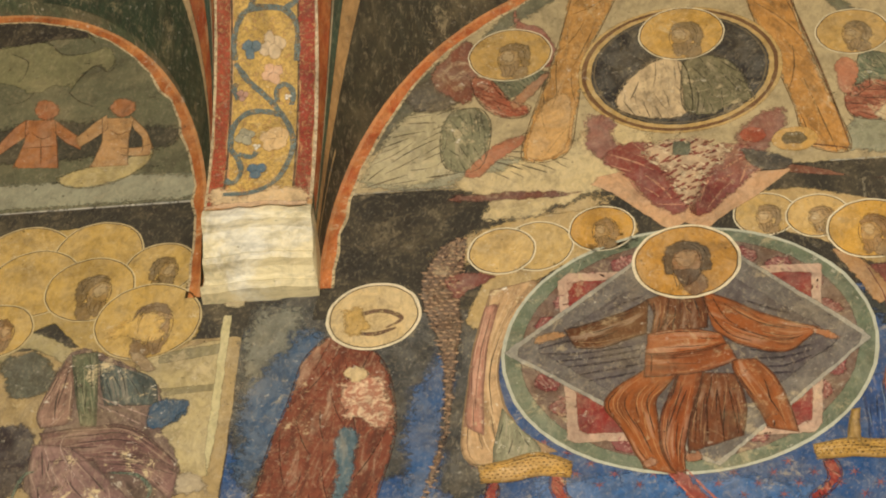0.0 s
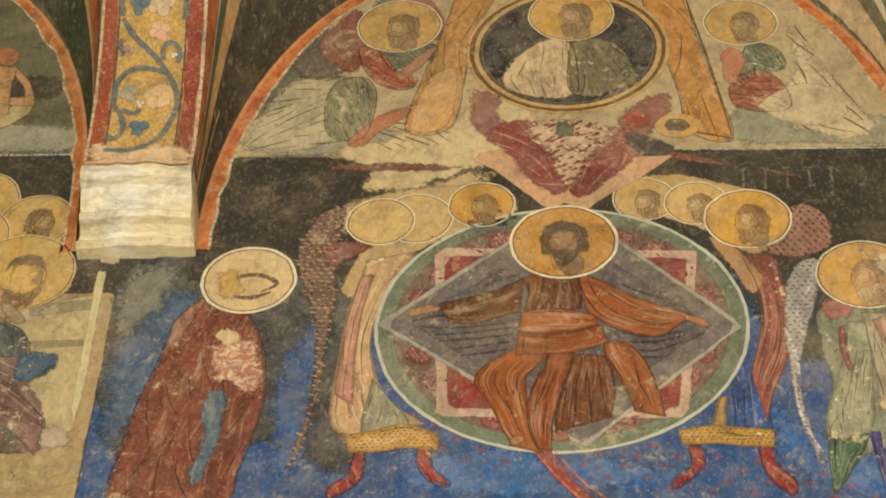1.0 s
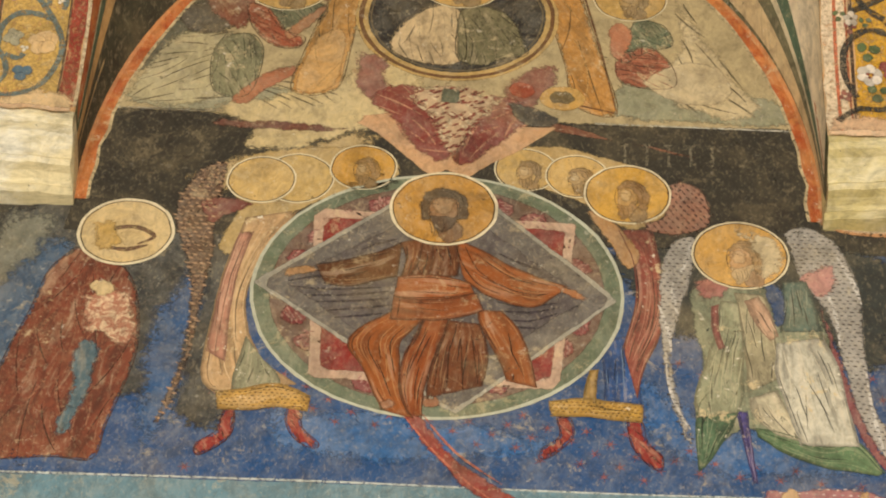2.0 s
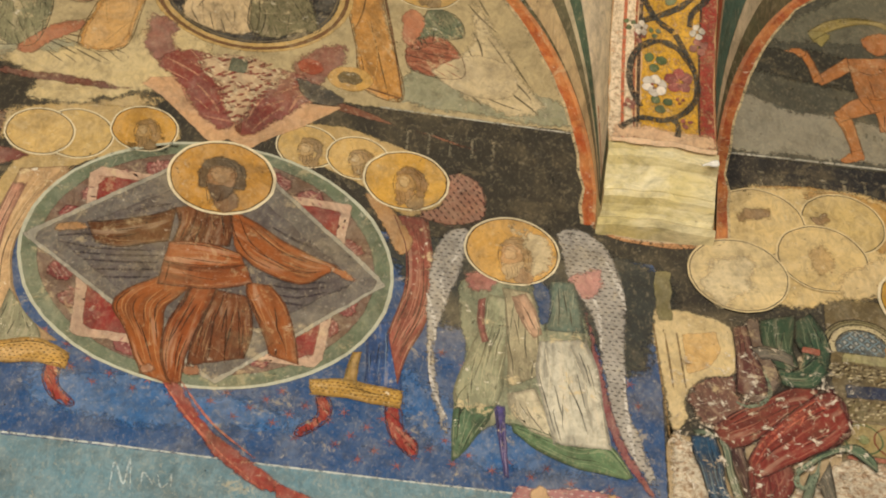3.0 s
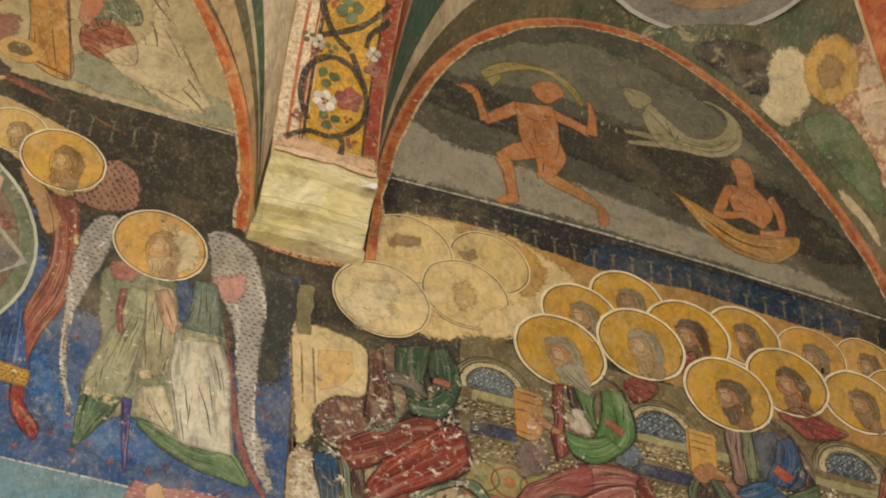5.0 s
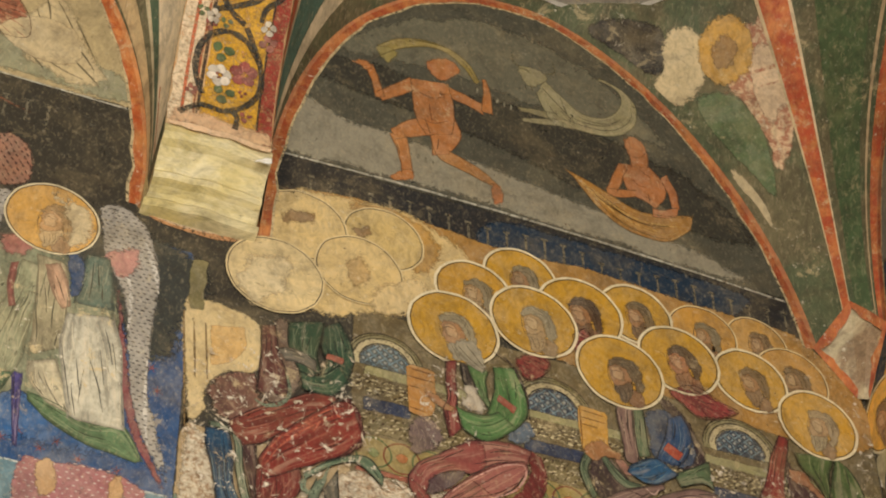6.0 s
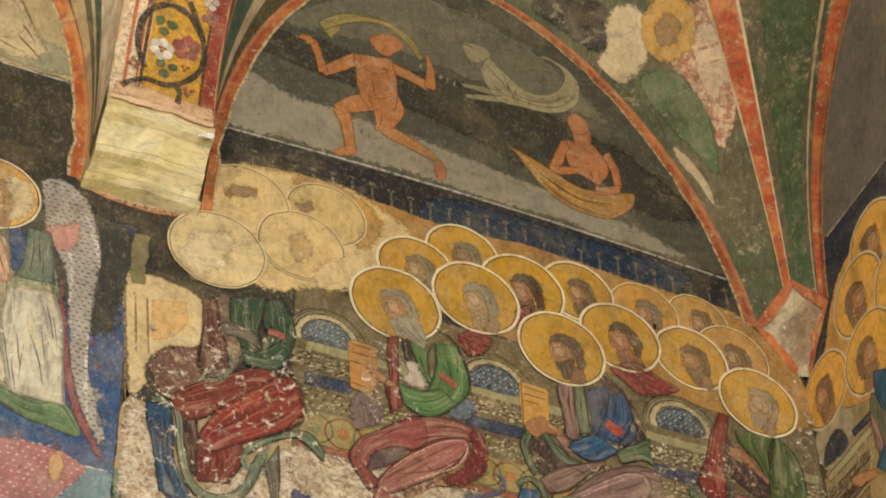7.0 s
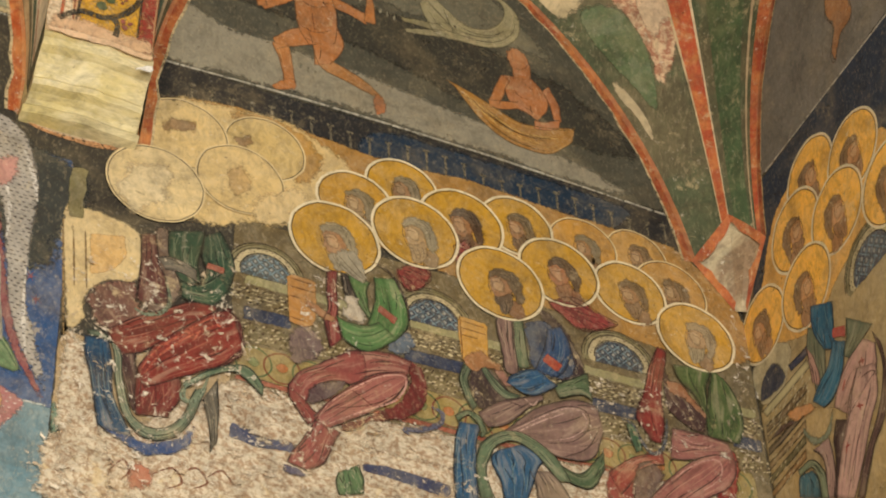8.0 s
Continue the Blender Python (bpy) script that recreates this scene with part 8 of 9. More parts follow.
strokes("edge_line", [[(-0.145, 7.74 + (9.4 - 7.74) * k / 12) for k in range(13)]], 0.08, (232, 208, 170), 1.6, fig, put=on_rib(RIB_X), steps=2, taper=False)
strokes("red_line", [[(-0.14, 7.74 + (9.4 - 7.74) * k / 12) for k in range(13)]], 0.012, (196, 104, 66), 2.1, fig, put=on_rib(RIB_X), steps=2, taper=False)
patch("worn_foot", [(-0.17, 7.73), (0.17, 7.73), (0.16, 7.81), (0.05, 7.8), (-0.06, 7.83), (-0.15, 7.8)], (212, 172, 130), 2.8, fig, put=on_rib(RIB_X), edge=0.03)
fig = rib_w
strokes("yellow_panel", [[(0.0, 7.8 + (9.4 - 7.8) * k / 12) for k in range(13)]], 0.235, (206, 168, 88), 1, fig, put=on_rib(-RIB_X), steps=2, taper=False)
strokes("red_stripe", [[(-0.155, 7.74 + (9.4 - 7.74) * k / 12) for k in range(13)]], 0.05, (160, 72, 44), 2, fig, put=on_rib(-RIB_X), steps=2, taper=False)
strokes("red_stripe", [[(0.15, 7.74 + (9.4 - 7.74) * k / 12) for k in range(13)]], 0.055, (156, 62, 42), 2, fig, put=on_rib(-RIB_X), steps=2, taper=False)
strokes("panel_line", [[(-0.125, 7.8 + (9.4 - 7.8) * k / 12) for k in range(13)]], 0.008, (90, 70, 50), 2.4, fig, put=on_rib(-RIB_X), steps=2, taper=False)
strokes("panel_line", [[(0.118, 7.8 + (9.4 - 7.8) * k / 12) for k in range(13)]], 0.008, (90, 70, 50), 2.4, fig, put=on_rib(-RIB_X), steps=2, taper=False)
strokes("edge_line", [[(0.184, 7.74 + (9.4 - 7.74) * k / 12) for k in range(13)]], 0.012, (214, 190, 150), 2.4, fig, put=on_rib(-RIB_X), steps=2, taper=False)
strokes("edge_line", [[(-0.184, 7.74 + (9.4 - 7.74) * k / 12) for k in range(13)]], 0.01, (206, 184, 140), 2.4, fig, put=on_rib(-RIB_X), steps=2, taper=False)
patch("worn_foot", [(-0.17, 7.73), (0.17, 7.73), (0.16, 7.8), (0.04, 7.83), (-0.06, 7.8), (-0.15, 7.84)], (218, 184, 132), 2.8, fig, put=on_rib(-RIB_X), edge=0.03)
fig = rib_w
strokes("scroll", [[(-0.111, 8.342), (-0.116, 8.424), (-0.082, 8.499), (-0.015, 8.515), (0.071, 8.500), (0.112, 8.441), (0.111, 8.324)], [(-0.111, 8.333), (-0.062, 8.263), (0.015, 8.187), (0.083, 8.088), (0.107, 7.998), (0.084, 7.897), (0.043, 7.829), (-0.028, 7.792), (-0.128, 7.790)], [(-0.117, 7.997), (-0.113, 8.084), (-0.068, 8.138), (-0.003, 8.143), (0.063, 8.121)], [(-0.117, 7.997), (-0.086, 7.949), (-0.072, 7.889), (-0.096, 7.843), (-0.125, 7.858)], [(0.043, 8.174), (0.042, 8.224), (0.070, 8.242), (0.099, 8.210), (0.095, 8.160)], [(-0.105, 8.256), (-0.114, 8.238), (-0.098, 8.197)], [(-0.087, 7.972), (-0.040, 7.956), (-0.023, 7.977)], [(-0.063, 8.506), (-0.043, 8.546), (-0.051, 8.571)], [(0.071, 8.504), (0.109, 8.526), (0.129, 8.550)]], 0.02, (104, 116, 108), 6.17, fig, put=on_rib(-RIB_X), taper=False)
disc("pale_flower", (0.043, 8.395), 0.028, (206, 178, 136), 6.30, fig, put=on_rib(-RIB_X), edge=0.012, n=16)
disc("pale_flower", (0.013, 8.408), 0.028, (206, 178, 136), 6.33, fig, put=on_rib(-RIB_X), edge=0.012, n=16)
disc("pale_flower", (0.000, 8.377), 0.028, (206, 178, 136), 6.36, fig, put=on_rib(-RIB_X), edge=0.012, n=16)
disc("pale_flower", (0.031, 8.365), 0.028, (206, 178, 136), 6.39, fig, put=on_rib(-RIB_X), edge=0.012, n=16)
disc("pale_flower", (0.041, 8.292), 0.024, (208, 164, 124), 6.30, fig, put=on_rib(-RIB_X), edge=0.012, n=16)
disc("pale_flower", (0.014, 8.303), 0.024, (208, 164, 124), 6.33, fig, put=on_rib(-RIB_X), edge=0.012, n=16)
disc("pale_flower", (0.003, 8.276), 0.024, (208, 164, 124), 6.36, fig, put=on_rib(-RIB_X), edge=0.012, n=16)
disc("pale_flower", (0.030, 8.266), 0.024, (208, 164, 124), 6.39, fig, put=on_rib(-RIB_X), edge=0.012, n=16)
disc("pale_flower", (0.063, 8.037), 0.030, (214, 176, 118), 6.20, fig, put=on_rib(-RIB_X), edge=0.012, n=16)
disc("pale_flower", (0.037, 8.052), 0.030, (214, 176, 118), 6.23, fig, put=on_rib(-RIB_X), edge=0.012, n=16)
disc("pale_flower", (0.015, 8.033), 0.030, (214, 176, 118), 6.26, fig, put=on_rib(-RIB_X), edge=0.012, n=16)
disc("pale_flower", (0.026, 8.005), 0.030, (214, 176, 118), 6.29, fig, put=on_rib(-RIB_X), edge=0.012, n=16)
disc("pale_flower", (0.056, 8.008), 0.030, (214, 176, 118), 6.32, fig, put=on_rib(-RIB_X), edge=0.012, n=16)
disc("pale_flower", (-0.048, 8.054), 0.020, (160, 152, 118), 6.20, fig, put=on_rib(-RIB_X), edge=0.012, n=16)
disc("pale_flower", (-0.071, 8.063), 0.020, (160, 152, 118), 6.23, fig, put=on_rib(-RIB_X), edge=0.012, n=16)
disc("pale_flower", (-0.080, 8.041), 0.020, (160, 152, 118), 6.26, fig, put=on_rib(-RIB_X), edge=0.012, n=16)
disc("pale_flower", (-0.057, 8.032), 0.020, (160, 152, 118), 6.29, fig, put=on_rib(-RIB_X), edge=0.012, n=16)
disc("blue_leaf", (-0.037, 8.381), 0.022, (92, 112, 116), 6.60, fig, put=on_rib(-RIB_X), edge=0.012, n=16)
disc("blue_leaf", (-0.069, 8.385), 0.022, (92, 112, 116), 6.63, fig, put=on_rib(-RIB_X), edge=0.012, n=16)
disc("blue_leaf", (-0.057, 8.356), 0.022, (92, 112, 116), 6.66, fig, put=on_rib(-RIB_X), edge=0.012, n=16)
disc("blue_leaf", (-0.001, 7.902), 0.021, (80, 106, 118), 6.60, fig, put=on_rib(-RIB_X), edge=0.012, n=16)
disc("blue_leaf", (-0.032, 7.906), 0.021, (80, 106, 118), 6.63, fig, put=on_rib(-RIB_X), edge=0.012, n=16)
disc("blue_leaf", (-0.020, 7.877), 0.021, (80, 106, 118), 6.66, fig, put=on_rib(-RIB_X), edge=0.012, n=16)
disc("bud", (-0.074, 8.215), 0.014, (186, 140, 116), 6.40, fig, put=on_rib(-RIB_X), edge=0.012, n=16)
disc("bud", (-0.094, 8.218), 0.014, (186, 140, 116), 6.43, fig, put=on_rib(-RIB_X), edge=0.012, n=16)
disc("bud", (-0.086, 8.199), 0.014, (186, 140, 116), 6.46, fig, put=on_rib(-RIB_X), edge=0.012, n=16)
disc("bud", (0.092, 8.194), 0.009, (226, 214, 190), 6.60, fig, put=on_rib(-RIB_X), edge=0.012, n=16)
disc("bud", (0.079, 8.196), 0.009, (226, 214, 190), 6.63, fig, put=on_rib(-RIB_X), edge=0.012, n=16)
disc("bud", (0.084, 8.183), 0.009, (226, 214, 190), 6.66, fig, put=on_rib(-RIB_X), edge=0.012, n=16)
disc("bud", (-0.021, 8.003), 0.010, (222, 210, 182), 6.80, fig, put=on_rib(-RIB_X), edge=0.012, n=16)
disc("bud", (-0.036, 8.005), 0.010, (222, 210, 182), 6.83, fig, put=on_rib(-RIB_X), edge=0.012, n=16)
disc("bud", (-0.030, 7.992), 0.010, (222, 210, 182), 6.86, fig, put=on_rib(-RIB_X), edge=0.012, n=16)



def web_line(which, v, width, rgb, layer, lo=0.1, hi=0.97, v2=None):
    """A painted stripe that runs up a vault web; its width is a share of the web's span."""
    line = [Vector((v + ((v2 if v2 is not None else v) - v) * k / 20, hi + (lo - hi) * k / 20)) for k in range(21)]
    bm = bmesh.new()
    put = on_web(which)
    for a, b in zip(line, line[1:]):
        w = width / 2
        bm.faces.new([bm.verts.new(put(p, layer)) for p in (a - Vector((w, 0)), a + Vector((w, 0)), b + Vector((w, 0)), b - Vector((w, 0)))])
    bmesh.ops.remove_doubles(bm, verts=bm.verts, dist=0.00005)
    return tint(mesh_ob("web_stripe", bm, RIBPAINT if rgb[0] > rgb[1] + 45 else FIELD, ceiling), rgb)


web_line("middle_right", 0.07, 0.1, (206, 178, 130), 2)
web_line("middle_right", 0.15, 0.08, (112, 106, 78), 1)
web_line("middle_right", 0.21, 0.04, (206, 190, 152), 2)
web_line("middle_right", 0.28, 0.1, (86, 106, 82), 1)
web_line("middle_right", 0.66, 0.66, (240, 222, 186), 1)
web_line("middle_right", 0.42, 0.04, (188, 104, 66), 2)
web_line("middle_left", 0.2, 0.4, (64, 60, 44), 1)
web_line("middle_left", 0.3, 0.03, (190, 160, 110), 2, v2=0.1)
web_line("middle_left", 0.48, 0.16, (196, 154, 98), 1)
web_line("middle_left", 0.62, 0.1, (80, 96, 74), 1)
web_line("middle_left", 0.69, 0.03, (206, 190, 152), 2)
web_line("middle_left", 0.86, 0.28, (184, 92, 52), 1)
web_line("east_near", 0.13, 0.09, (216, 196, 160), 2)
web_line("east_near", 0.34, 0.32, (84, 112, 96), 1)
web_line("east_near", 0.54, 0.08, (210, 186, 150), 2)
web_line("east_near", 0.79, 0.4, (186, 86, 56), 1)
web_line("west_near", 0.14, 0.24, (60, 72, 50), 1)
web_line("west_near", 0.29, 0.05, (206, 176, 128), 2)
web_line("west_near", 0.42, 0.2, (186, 84, 46), 1)
web_line("west_near", 0.6, 0.14, (74, 98, 82), 1)
web_line("west_near", 0.7, 0.05, (214, 196, 160), 2)
web_line("west_near", 0.87, 0.26, (180, 76, 46), 1)
web_line("east_corner", 0.9, 0.17, (178, 78, 46), 3, 0.05, 0.92)
web_line("east_corner", 0.805, 0.02, (206, 180, 136), 4, 0.05, 0.92)
web_line("east_corner", 0.985, 0.02, (214, 190, 150), 4, 0.05, 0.92)
web_line("east_wall", 0.93, 0.12, (176, 74, 46), 3, 0.05, 0.92)
web_line("east_wall", 0.8, 0.03, (196, 170, 130), 4, 0.05, 0.92)
web_line("east_wall", 0.45, 0.5, (78, 96, 62), 1, 0.05, 0.92)
web_line("west_corner", 0.93, 0.1, (160, 66, 40), 3, 0.05, 0.92)
fig = thing("seraph", "winged cream and red shape with a yellow halo on the vault", "fresco figure")
patch("dark_ground", [(0.167, 0.220), (0.292, 0.298), (0.167, 0.358), (0.075, 0.352), (0.033, 0.188)], (34, 32, 30), 1, fig, put=on_web("east_corner"), edge=0.006)
patch("cream_wing", [(0.283, 0.302), (0.450, 0.328), (0.367, 0.405), (0.200, 0.440), (0.058, 0.432), (0.050, 0.370), (0.158, 0.352)], (214, 192, 146), 2, fig, put=on_web("east_corner"), edge=0.006)
patch("red_wing", [(0.658, 0.352), (0.908, 0.365), (0.983, 0.452), (0.792, 0.580), (0.475, 0.660), (0.525, 0.572), (0.458, 0.480), (0.350, 0.442)], (178, 122, 92), 2, fig, put=on_web("east_corner"), edge=0.015, mat=REDWORN)
patch("pale_wear", [(0.658, 0.410), (0.858, 0.402), (0.833, 0.502), (0.633, 0.558), (0.575, 0.495)], (222, 190, 150), 2.6, fig, put=on_web("east_corner"), edge=0.015)
patch("green_wing", [(0.200, 0.440), (0.442, 0.468), (0.525, 0.572), (0.367, 0.682), (0.233, 0.610), (0.150, 0.522)], (90, 108, 70), 1.6, fig, put=on_web("east_corner"), edge=0.006)
put = on_web("east_corner")
patch("halo", [(0.700, 0.405), (0.617, 0.440), (0.483, 0.455), (0.367, 0.438), (0.333, 0.402), (0.375, 0.362), (0.467, 0.332), (0.567, 0.322), (0.667, 0.335), (0.717, 0.368)], (204, 156, 72), 4, fig, put=put, edge=0.004)
patch("head", [(0.600, 0.400), (0.533, 0.420), (0.458, 0.422), (0.425, 0.405), (0.442, 0.380), (0.500, 0.360), (0.567, 0.358), (0.608, 0.372)], (158, 120, 68), 5, fig, put=put, edge=0.01)
patch("pale_leaf", [(0.108, 0.580), (0.183, 0.625), (0.217, 0.688), (0.142, 0.715), (0.117, 0.662), (0.067, 0.610)], (196, 176, 134), 2, fig, put=on_web("east_corner"), edge=0.003)


def corner_corbel():
    ob = thing("corner_corbel", "pointed corner corbel with peeling limewash and red edges", "corbel", "corbels under the ribs")
    bm = bmesh.new()
    top = [Vector(p) for p in ((3.83, -0.001, 7.725), (3.936, -0.134, 7.885), (3.978, -0.182, 7.805), (EAST - 0.001, -0.23, 7.71))]
    foot = [Vector(p) for p in ((3.985, -0.001, 7.52), (3.988, -0.012, 7.515), (3.998, -0.022, 7.51), (EAST - 0.001, -0.032, 7.505))]
    rows = []
    for k in range(7):
        t = k / 6
        belly = 0.012 * math.sin(math.pi * t)
        rows.append([bm.verts.new(a.lerp(b, t) + belly * Vector((-0.7, -0.7, -0.3)) * (0 < i < 3)) for i, (a, b) in enumerate(zip(top, foot))])
    for a, b in zip(rows, rows[1:]):
        for i in range(3):
            bm.faces.new((a[i], a[i + 1], b[i + 1], b[i]))
    back = bm.verts.new((EAST - 0.001, -0.001, 7.93))
    bm.faces.new(rows[0] + [back])
    bmesh.ops.recalc_face_normals(bm, faces=bm.faces)
    body = mesh_ob("bracket", bm, PEEL, ob)
    for name, a, b, w in (("red_edge", top[0], top[1], 0.045), ("red_edge", top[1], top[2], 0.04), ("red_edge", top[2], top[3], 0.04), ("red_edge", top[3], foot[3], 0.03), ("red_edge", top[0], foot[0], 0.03)):
        bm = bmesh.new()
        n = 8
        out = Vector((-0.006, -0.006, -0.002))
        last = None
        for k in range(n + 1):
            p = a.lerp(b, k / n)
            q = p + w * (Vector((3.98, -0.09, 7.66)) - p).normalized() * (1 + 0.4 * noise.noise(p * 20))
            pair = [bm.verts.new(p + out), bm.verts.new(q + out * 1.3)]
            if last:
                bm.faces.new((last[0], last[1], pair[1], pair[0]))
            last = pair
        tint(mesh_ob(name, bm, RIBPAINT, ob), (178, 84, 52))
    return ob


corner_corbel()
fig = corbel_w
sharp("red_rim", [(-0.185, 7.715), (0.185, 7.715), (0.18, 7.69), (-0.18, 7.695)], (208, 170, 128), 1, fig, put=on_corbel_top(-RIB_X), edge=0.012)
fig = corbel_e
sharp("red_rim", [(-0.185, 7.717), (0.185, 7.717), (0.18, 7.685), (-0.18, 7.69)], (222, 186, 146), 1, fig, put=on_corbel_top(RIB_X), edge=0.012)
fig = thing('patterned_cloth', 'rose-pink painted cloth with rows of white dabs', 'fresco')
patch("cloth", [(0.978, 6.299), (1.096, 6.319), (1.252, 6.330), (1.389, 6.273), (1.350, 6.217), (1.272, 6.118), (1.010, 6.039)], (162, 104, 102), 2.2, fig, edge=0.01)
dots("white_spotting", [(0.978, 6.299), (1.096, 6.319), (1.252, 6.330), (1.389, 6.273), (1.350, 6.217), (1.272, 6.118), (1.010, 6.039)], 0.026, 0.006, (214, 190, 176), 3, fig)
patch("pale_foot", [(1.030, 6.294), (1.087, 6.323), (1.109, 6.208), (1.053, 6.170)], (190, 150, 104), 3.6, fig)
patch("pale_foot", [(1.257, 6.276), (1.290, 6.331), (1.311, 6.227), (1.274, 6.194)], (190, 150, 104), 3.6, fig)
fig = wall_north
strokes("scratched_marks", [[(-0.207, 6.116), (-0.203, 6.226), (-0.169, 6.145), (-0.161, 6.245), (-0.147, 6.128)], [(-0.118, 6.155), (-0.116, 6.199), (-0.085, 6.157)], [(-0.074, 6.197), (-0.059, 6.149), (-0.038, 6.171)], [(-0.034, 6.205), (-0.032, 6.155)]], 0.006, (190, 204, 200), 1.6, fig)
fig = thing('painted_rocks', 'scratchy dark lines of painted rocks and drapery in the lunette', 'fresco')
folds("rock_line_field", [(-1.148, 8.046), (-1.081, 8.306), (-0.962, 8.422), (-0.774, 8.415), (-0.708, 8.277), (-0.744, 8.107), (-0.842, 8.032), (-1.023, 8.001)], (92, 80, 56), 3.3, fig, 25, 40, 0.006, seed=0)
folds("rock_line_field", [(-0.666, 8.224), (-0.503, 8.236), (-0.401, 8.067), (-0.501, 8.017), (-0.660, 8.005)], (92, 80, 56), 3.3, fig, -35, 40, 0.006, seed=1)
folds("rock_line_field", [(0.795, 8.727), (0.894, 8.521), (0.994, 8.257), (1.096, 8.082), (1.012, 8.008), (0.820, 8.059), (0.731, 8.202), (0.804, 8.392)], (92, 80, 56), 3.3, fig, -50, 40, 0.006, seed=6)


def on_crown(p, layer):
    """The flat crown of the east bay's vault."""
    a, b, c = Vector((2.72, 0, 9.24)), rib_edge(0, RIB_X + 0.19), groin(0)
    u = (b - a).normalized()
    n = u.cross(c - a).normalized()
    n = n if n.z < 0 else -n
    v = n.cross(u)
    return a + p[0] * u + p[1] * v + n * (0.004 + 0.0015 * layer)


fig = thing("vault_medallion", "pale grey medallion with a white rim on the vault", "fresco")
disc("field", (0.520, -0.323), 0.522, (150, 144, 130), 1, fig, put=on_crown)
ring("rim", (0.520, -0.323), 0.522, 0.02, (206, 200, 186), 2, fig, put=on_crown)
disc("core", (0.520, -0.323), 0.418, (186, 150, 106), 2, fig, put=on_crown)
fig = thing('flaked_plaster', 'white flakes and bare spots over the worn row', 'fresco')
patch("bare_plaster", [(1.481, 6.858), (1.711, 6.964), (2.060, 7.009), (2.101, 6.872), (2.088, 6.529), (2.241, 6.483), (2.241, 6.345), (1.892, 6.220), (1.629, 6.132), (1.508, 6.349)], (214, 198, 168), 25.0, fig, mat=FLAKED)
patch("bare_plaster", [(2.320, 7.151), (2.402, 7.127), (2.440, 6.884), (2.358, 6.758), (2.259, 6.825)], (214, 198, 168), 25.2, fig, mat=FLAKED)
patch("bare_plaster", [(2.202, 6.588), (2.260, 6.489), (2.434, 6.471), (2.794, 6.579), (2.781, 6.296), (1.520, 5.943), (1.509, 6.216)], (214, 198, 168), 25.4, fig, mat=FLAKED)
patch("bare_plaster", [(3.322, 6.938), (3.685, 7.025), (3.682, 6.820), (3.428, 6.695), (3.306, 6.757)], (214, 198, 168), 25.6, fig, mat=FLAKED)
patch("bare_plaster", [(3.955, 7.492), (4.038, 7.407), (3.920, 6.616), (3.783, 6.577), (3.923, 7.099)], (214, 198, 168), 25.8, fig, mat=FLAKED)
patch("worn_cream", [(2.003, 6.526), (2.088, 6.529), (2.202, 6.553), (2.318, 6.506), (2.395, 6.436), (2.241, 6.345), (2.072, 6.363)], (210, 190, 150), 4.4, fig, mat=WORN, edge=0.03)
patch("worn_cream", [(2.473, 6.460), (2.592, 6.530), (2.794, 6.567), (2.798, 6.439), (2.589, 6.424), (2.491, 6.384)], (210, 190, 150), 4.4, fig, mat=WORN, edge=0.03)
patch("worn_cream", [(1.474, 6.568), (1.547, 6.568), (1.604, 6.379), (1.643, 6.191), (1.671, 6.006), (1.510, 5.961)], (206, 180, 140), 4.5, fig, mat=WORN, edge=0.03)
fig = corbel_e
strokes("painted_rim", [[(1.212, 7.581), (1.248, 7.506), (1.326, 7.463), (1.434, 7.449), (1.551, 7.454), (1.645, 7.487), (1.670, 7.540)]], 0.026, (204, 150, 100), 3, fig)
strokes("cream_rim", [[(1.258, 7.502), (1.346, 7.465), (1.463, 7.461), (1.581, 7.478)]], 0.012, (216, 190, 150), 3.4, fig)
# near-white patch paints a bright sheen onto the corbel's right edge
patch("bare_chip", [(0.1, 7.6), (0.14, 7.62), (0.185, 7.63), (0.185, 7.66), (0.16, 7.655), (0.12, 7.62)], (236, 232, 220), 1.5, fig, put=lambda p, layer: (RIB_X + p[0], -0.225 - 0.002 * layer, p[1]), edge=0.006)
fig = corbel_w
strokes("painted_rim", [[(-1.713, 7.616), (-1.698, 7.572), (-1.546, 7.548), (-1.388, 7.537), (-1.270, 7.542)]], 0.014, (170, 92, 62), 3, fig)
fig = rib_e
strokes("vine", [[(-0.149, 7.787), (-0.079, 7.845), (0.007, 7.846), (0.080, 7.895), (0.122, 7.975), (0.115, 8.063), (0.076, 8.150), (0.040, 8.210)], [(-0.075, 7.897), (-0.112, 7.982), (-0.113, 8.083), (-0.080, 8.147), (-0.018, 8.177), (0.051, 8.155), (0.107, 8.086)], [(-0.112, 8.391), (-0.077, 8.325), (-0.032, 8.260), (0.033, 8.218)], [(-0.085, 8.245), (-0.022, 8.271), (0.059, 8.317), (0.115, 8.375), (0.143, 8.418)], [(0.088, 8.244), (0.096, 8.294), (0.134, 8.336), (0.154, 8.363)], [(0.028, 7.864), (0.054, 7.831), (0.051, 7.775)]], 0.022, (56, 54, 46), 6.068, fig, put=on_rib(RIB_X), taper=False)
disc("leaf", (-0.006, 8.105), 0.020, (79, 92, 53), 6.60, fig, put=on_rib(RIB_X), edge=0.006, n=14)
disc("leaf", (-0.049, 8.111), 0.020, (92, 108, 62), 6.63, fig, put=on_rib(RIB_X), edge=0.006, n=14)
disc("leaf", (-0.032, 8.070), 0.020, (79, 92, 53), 6.66, fig, put=on_rib(RIB_X), edge=0.006, n=14)
disc("leaf", (0.019, 7.930), 0.020, (73, 87, 53), 6.60, fig, put=on_rib(RIB_X), edge=0.006, n=14)
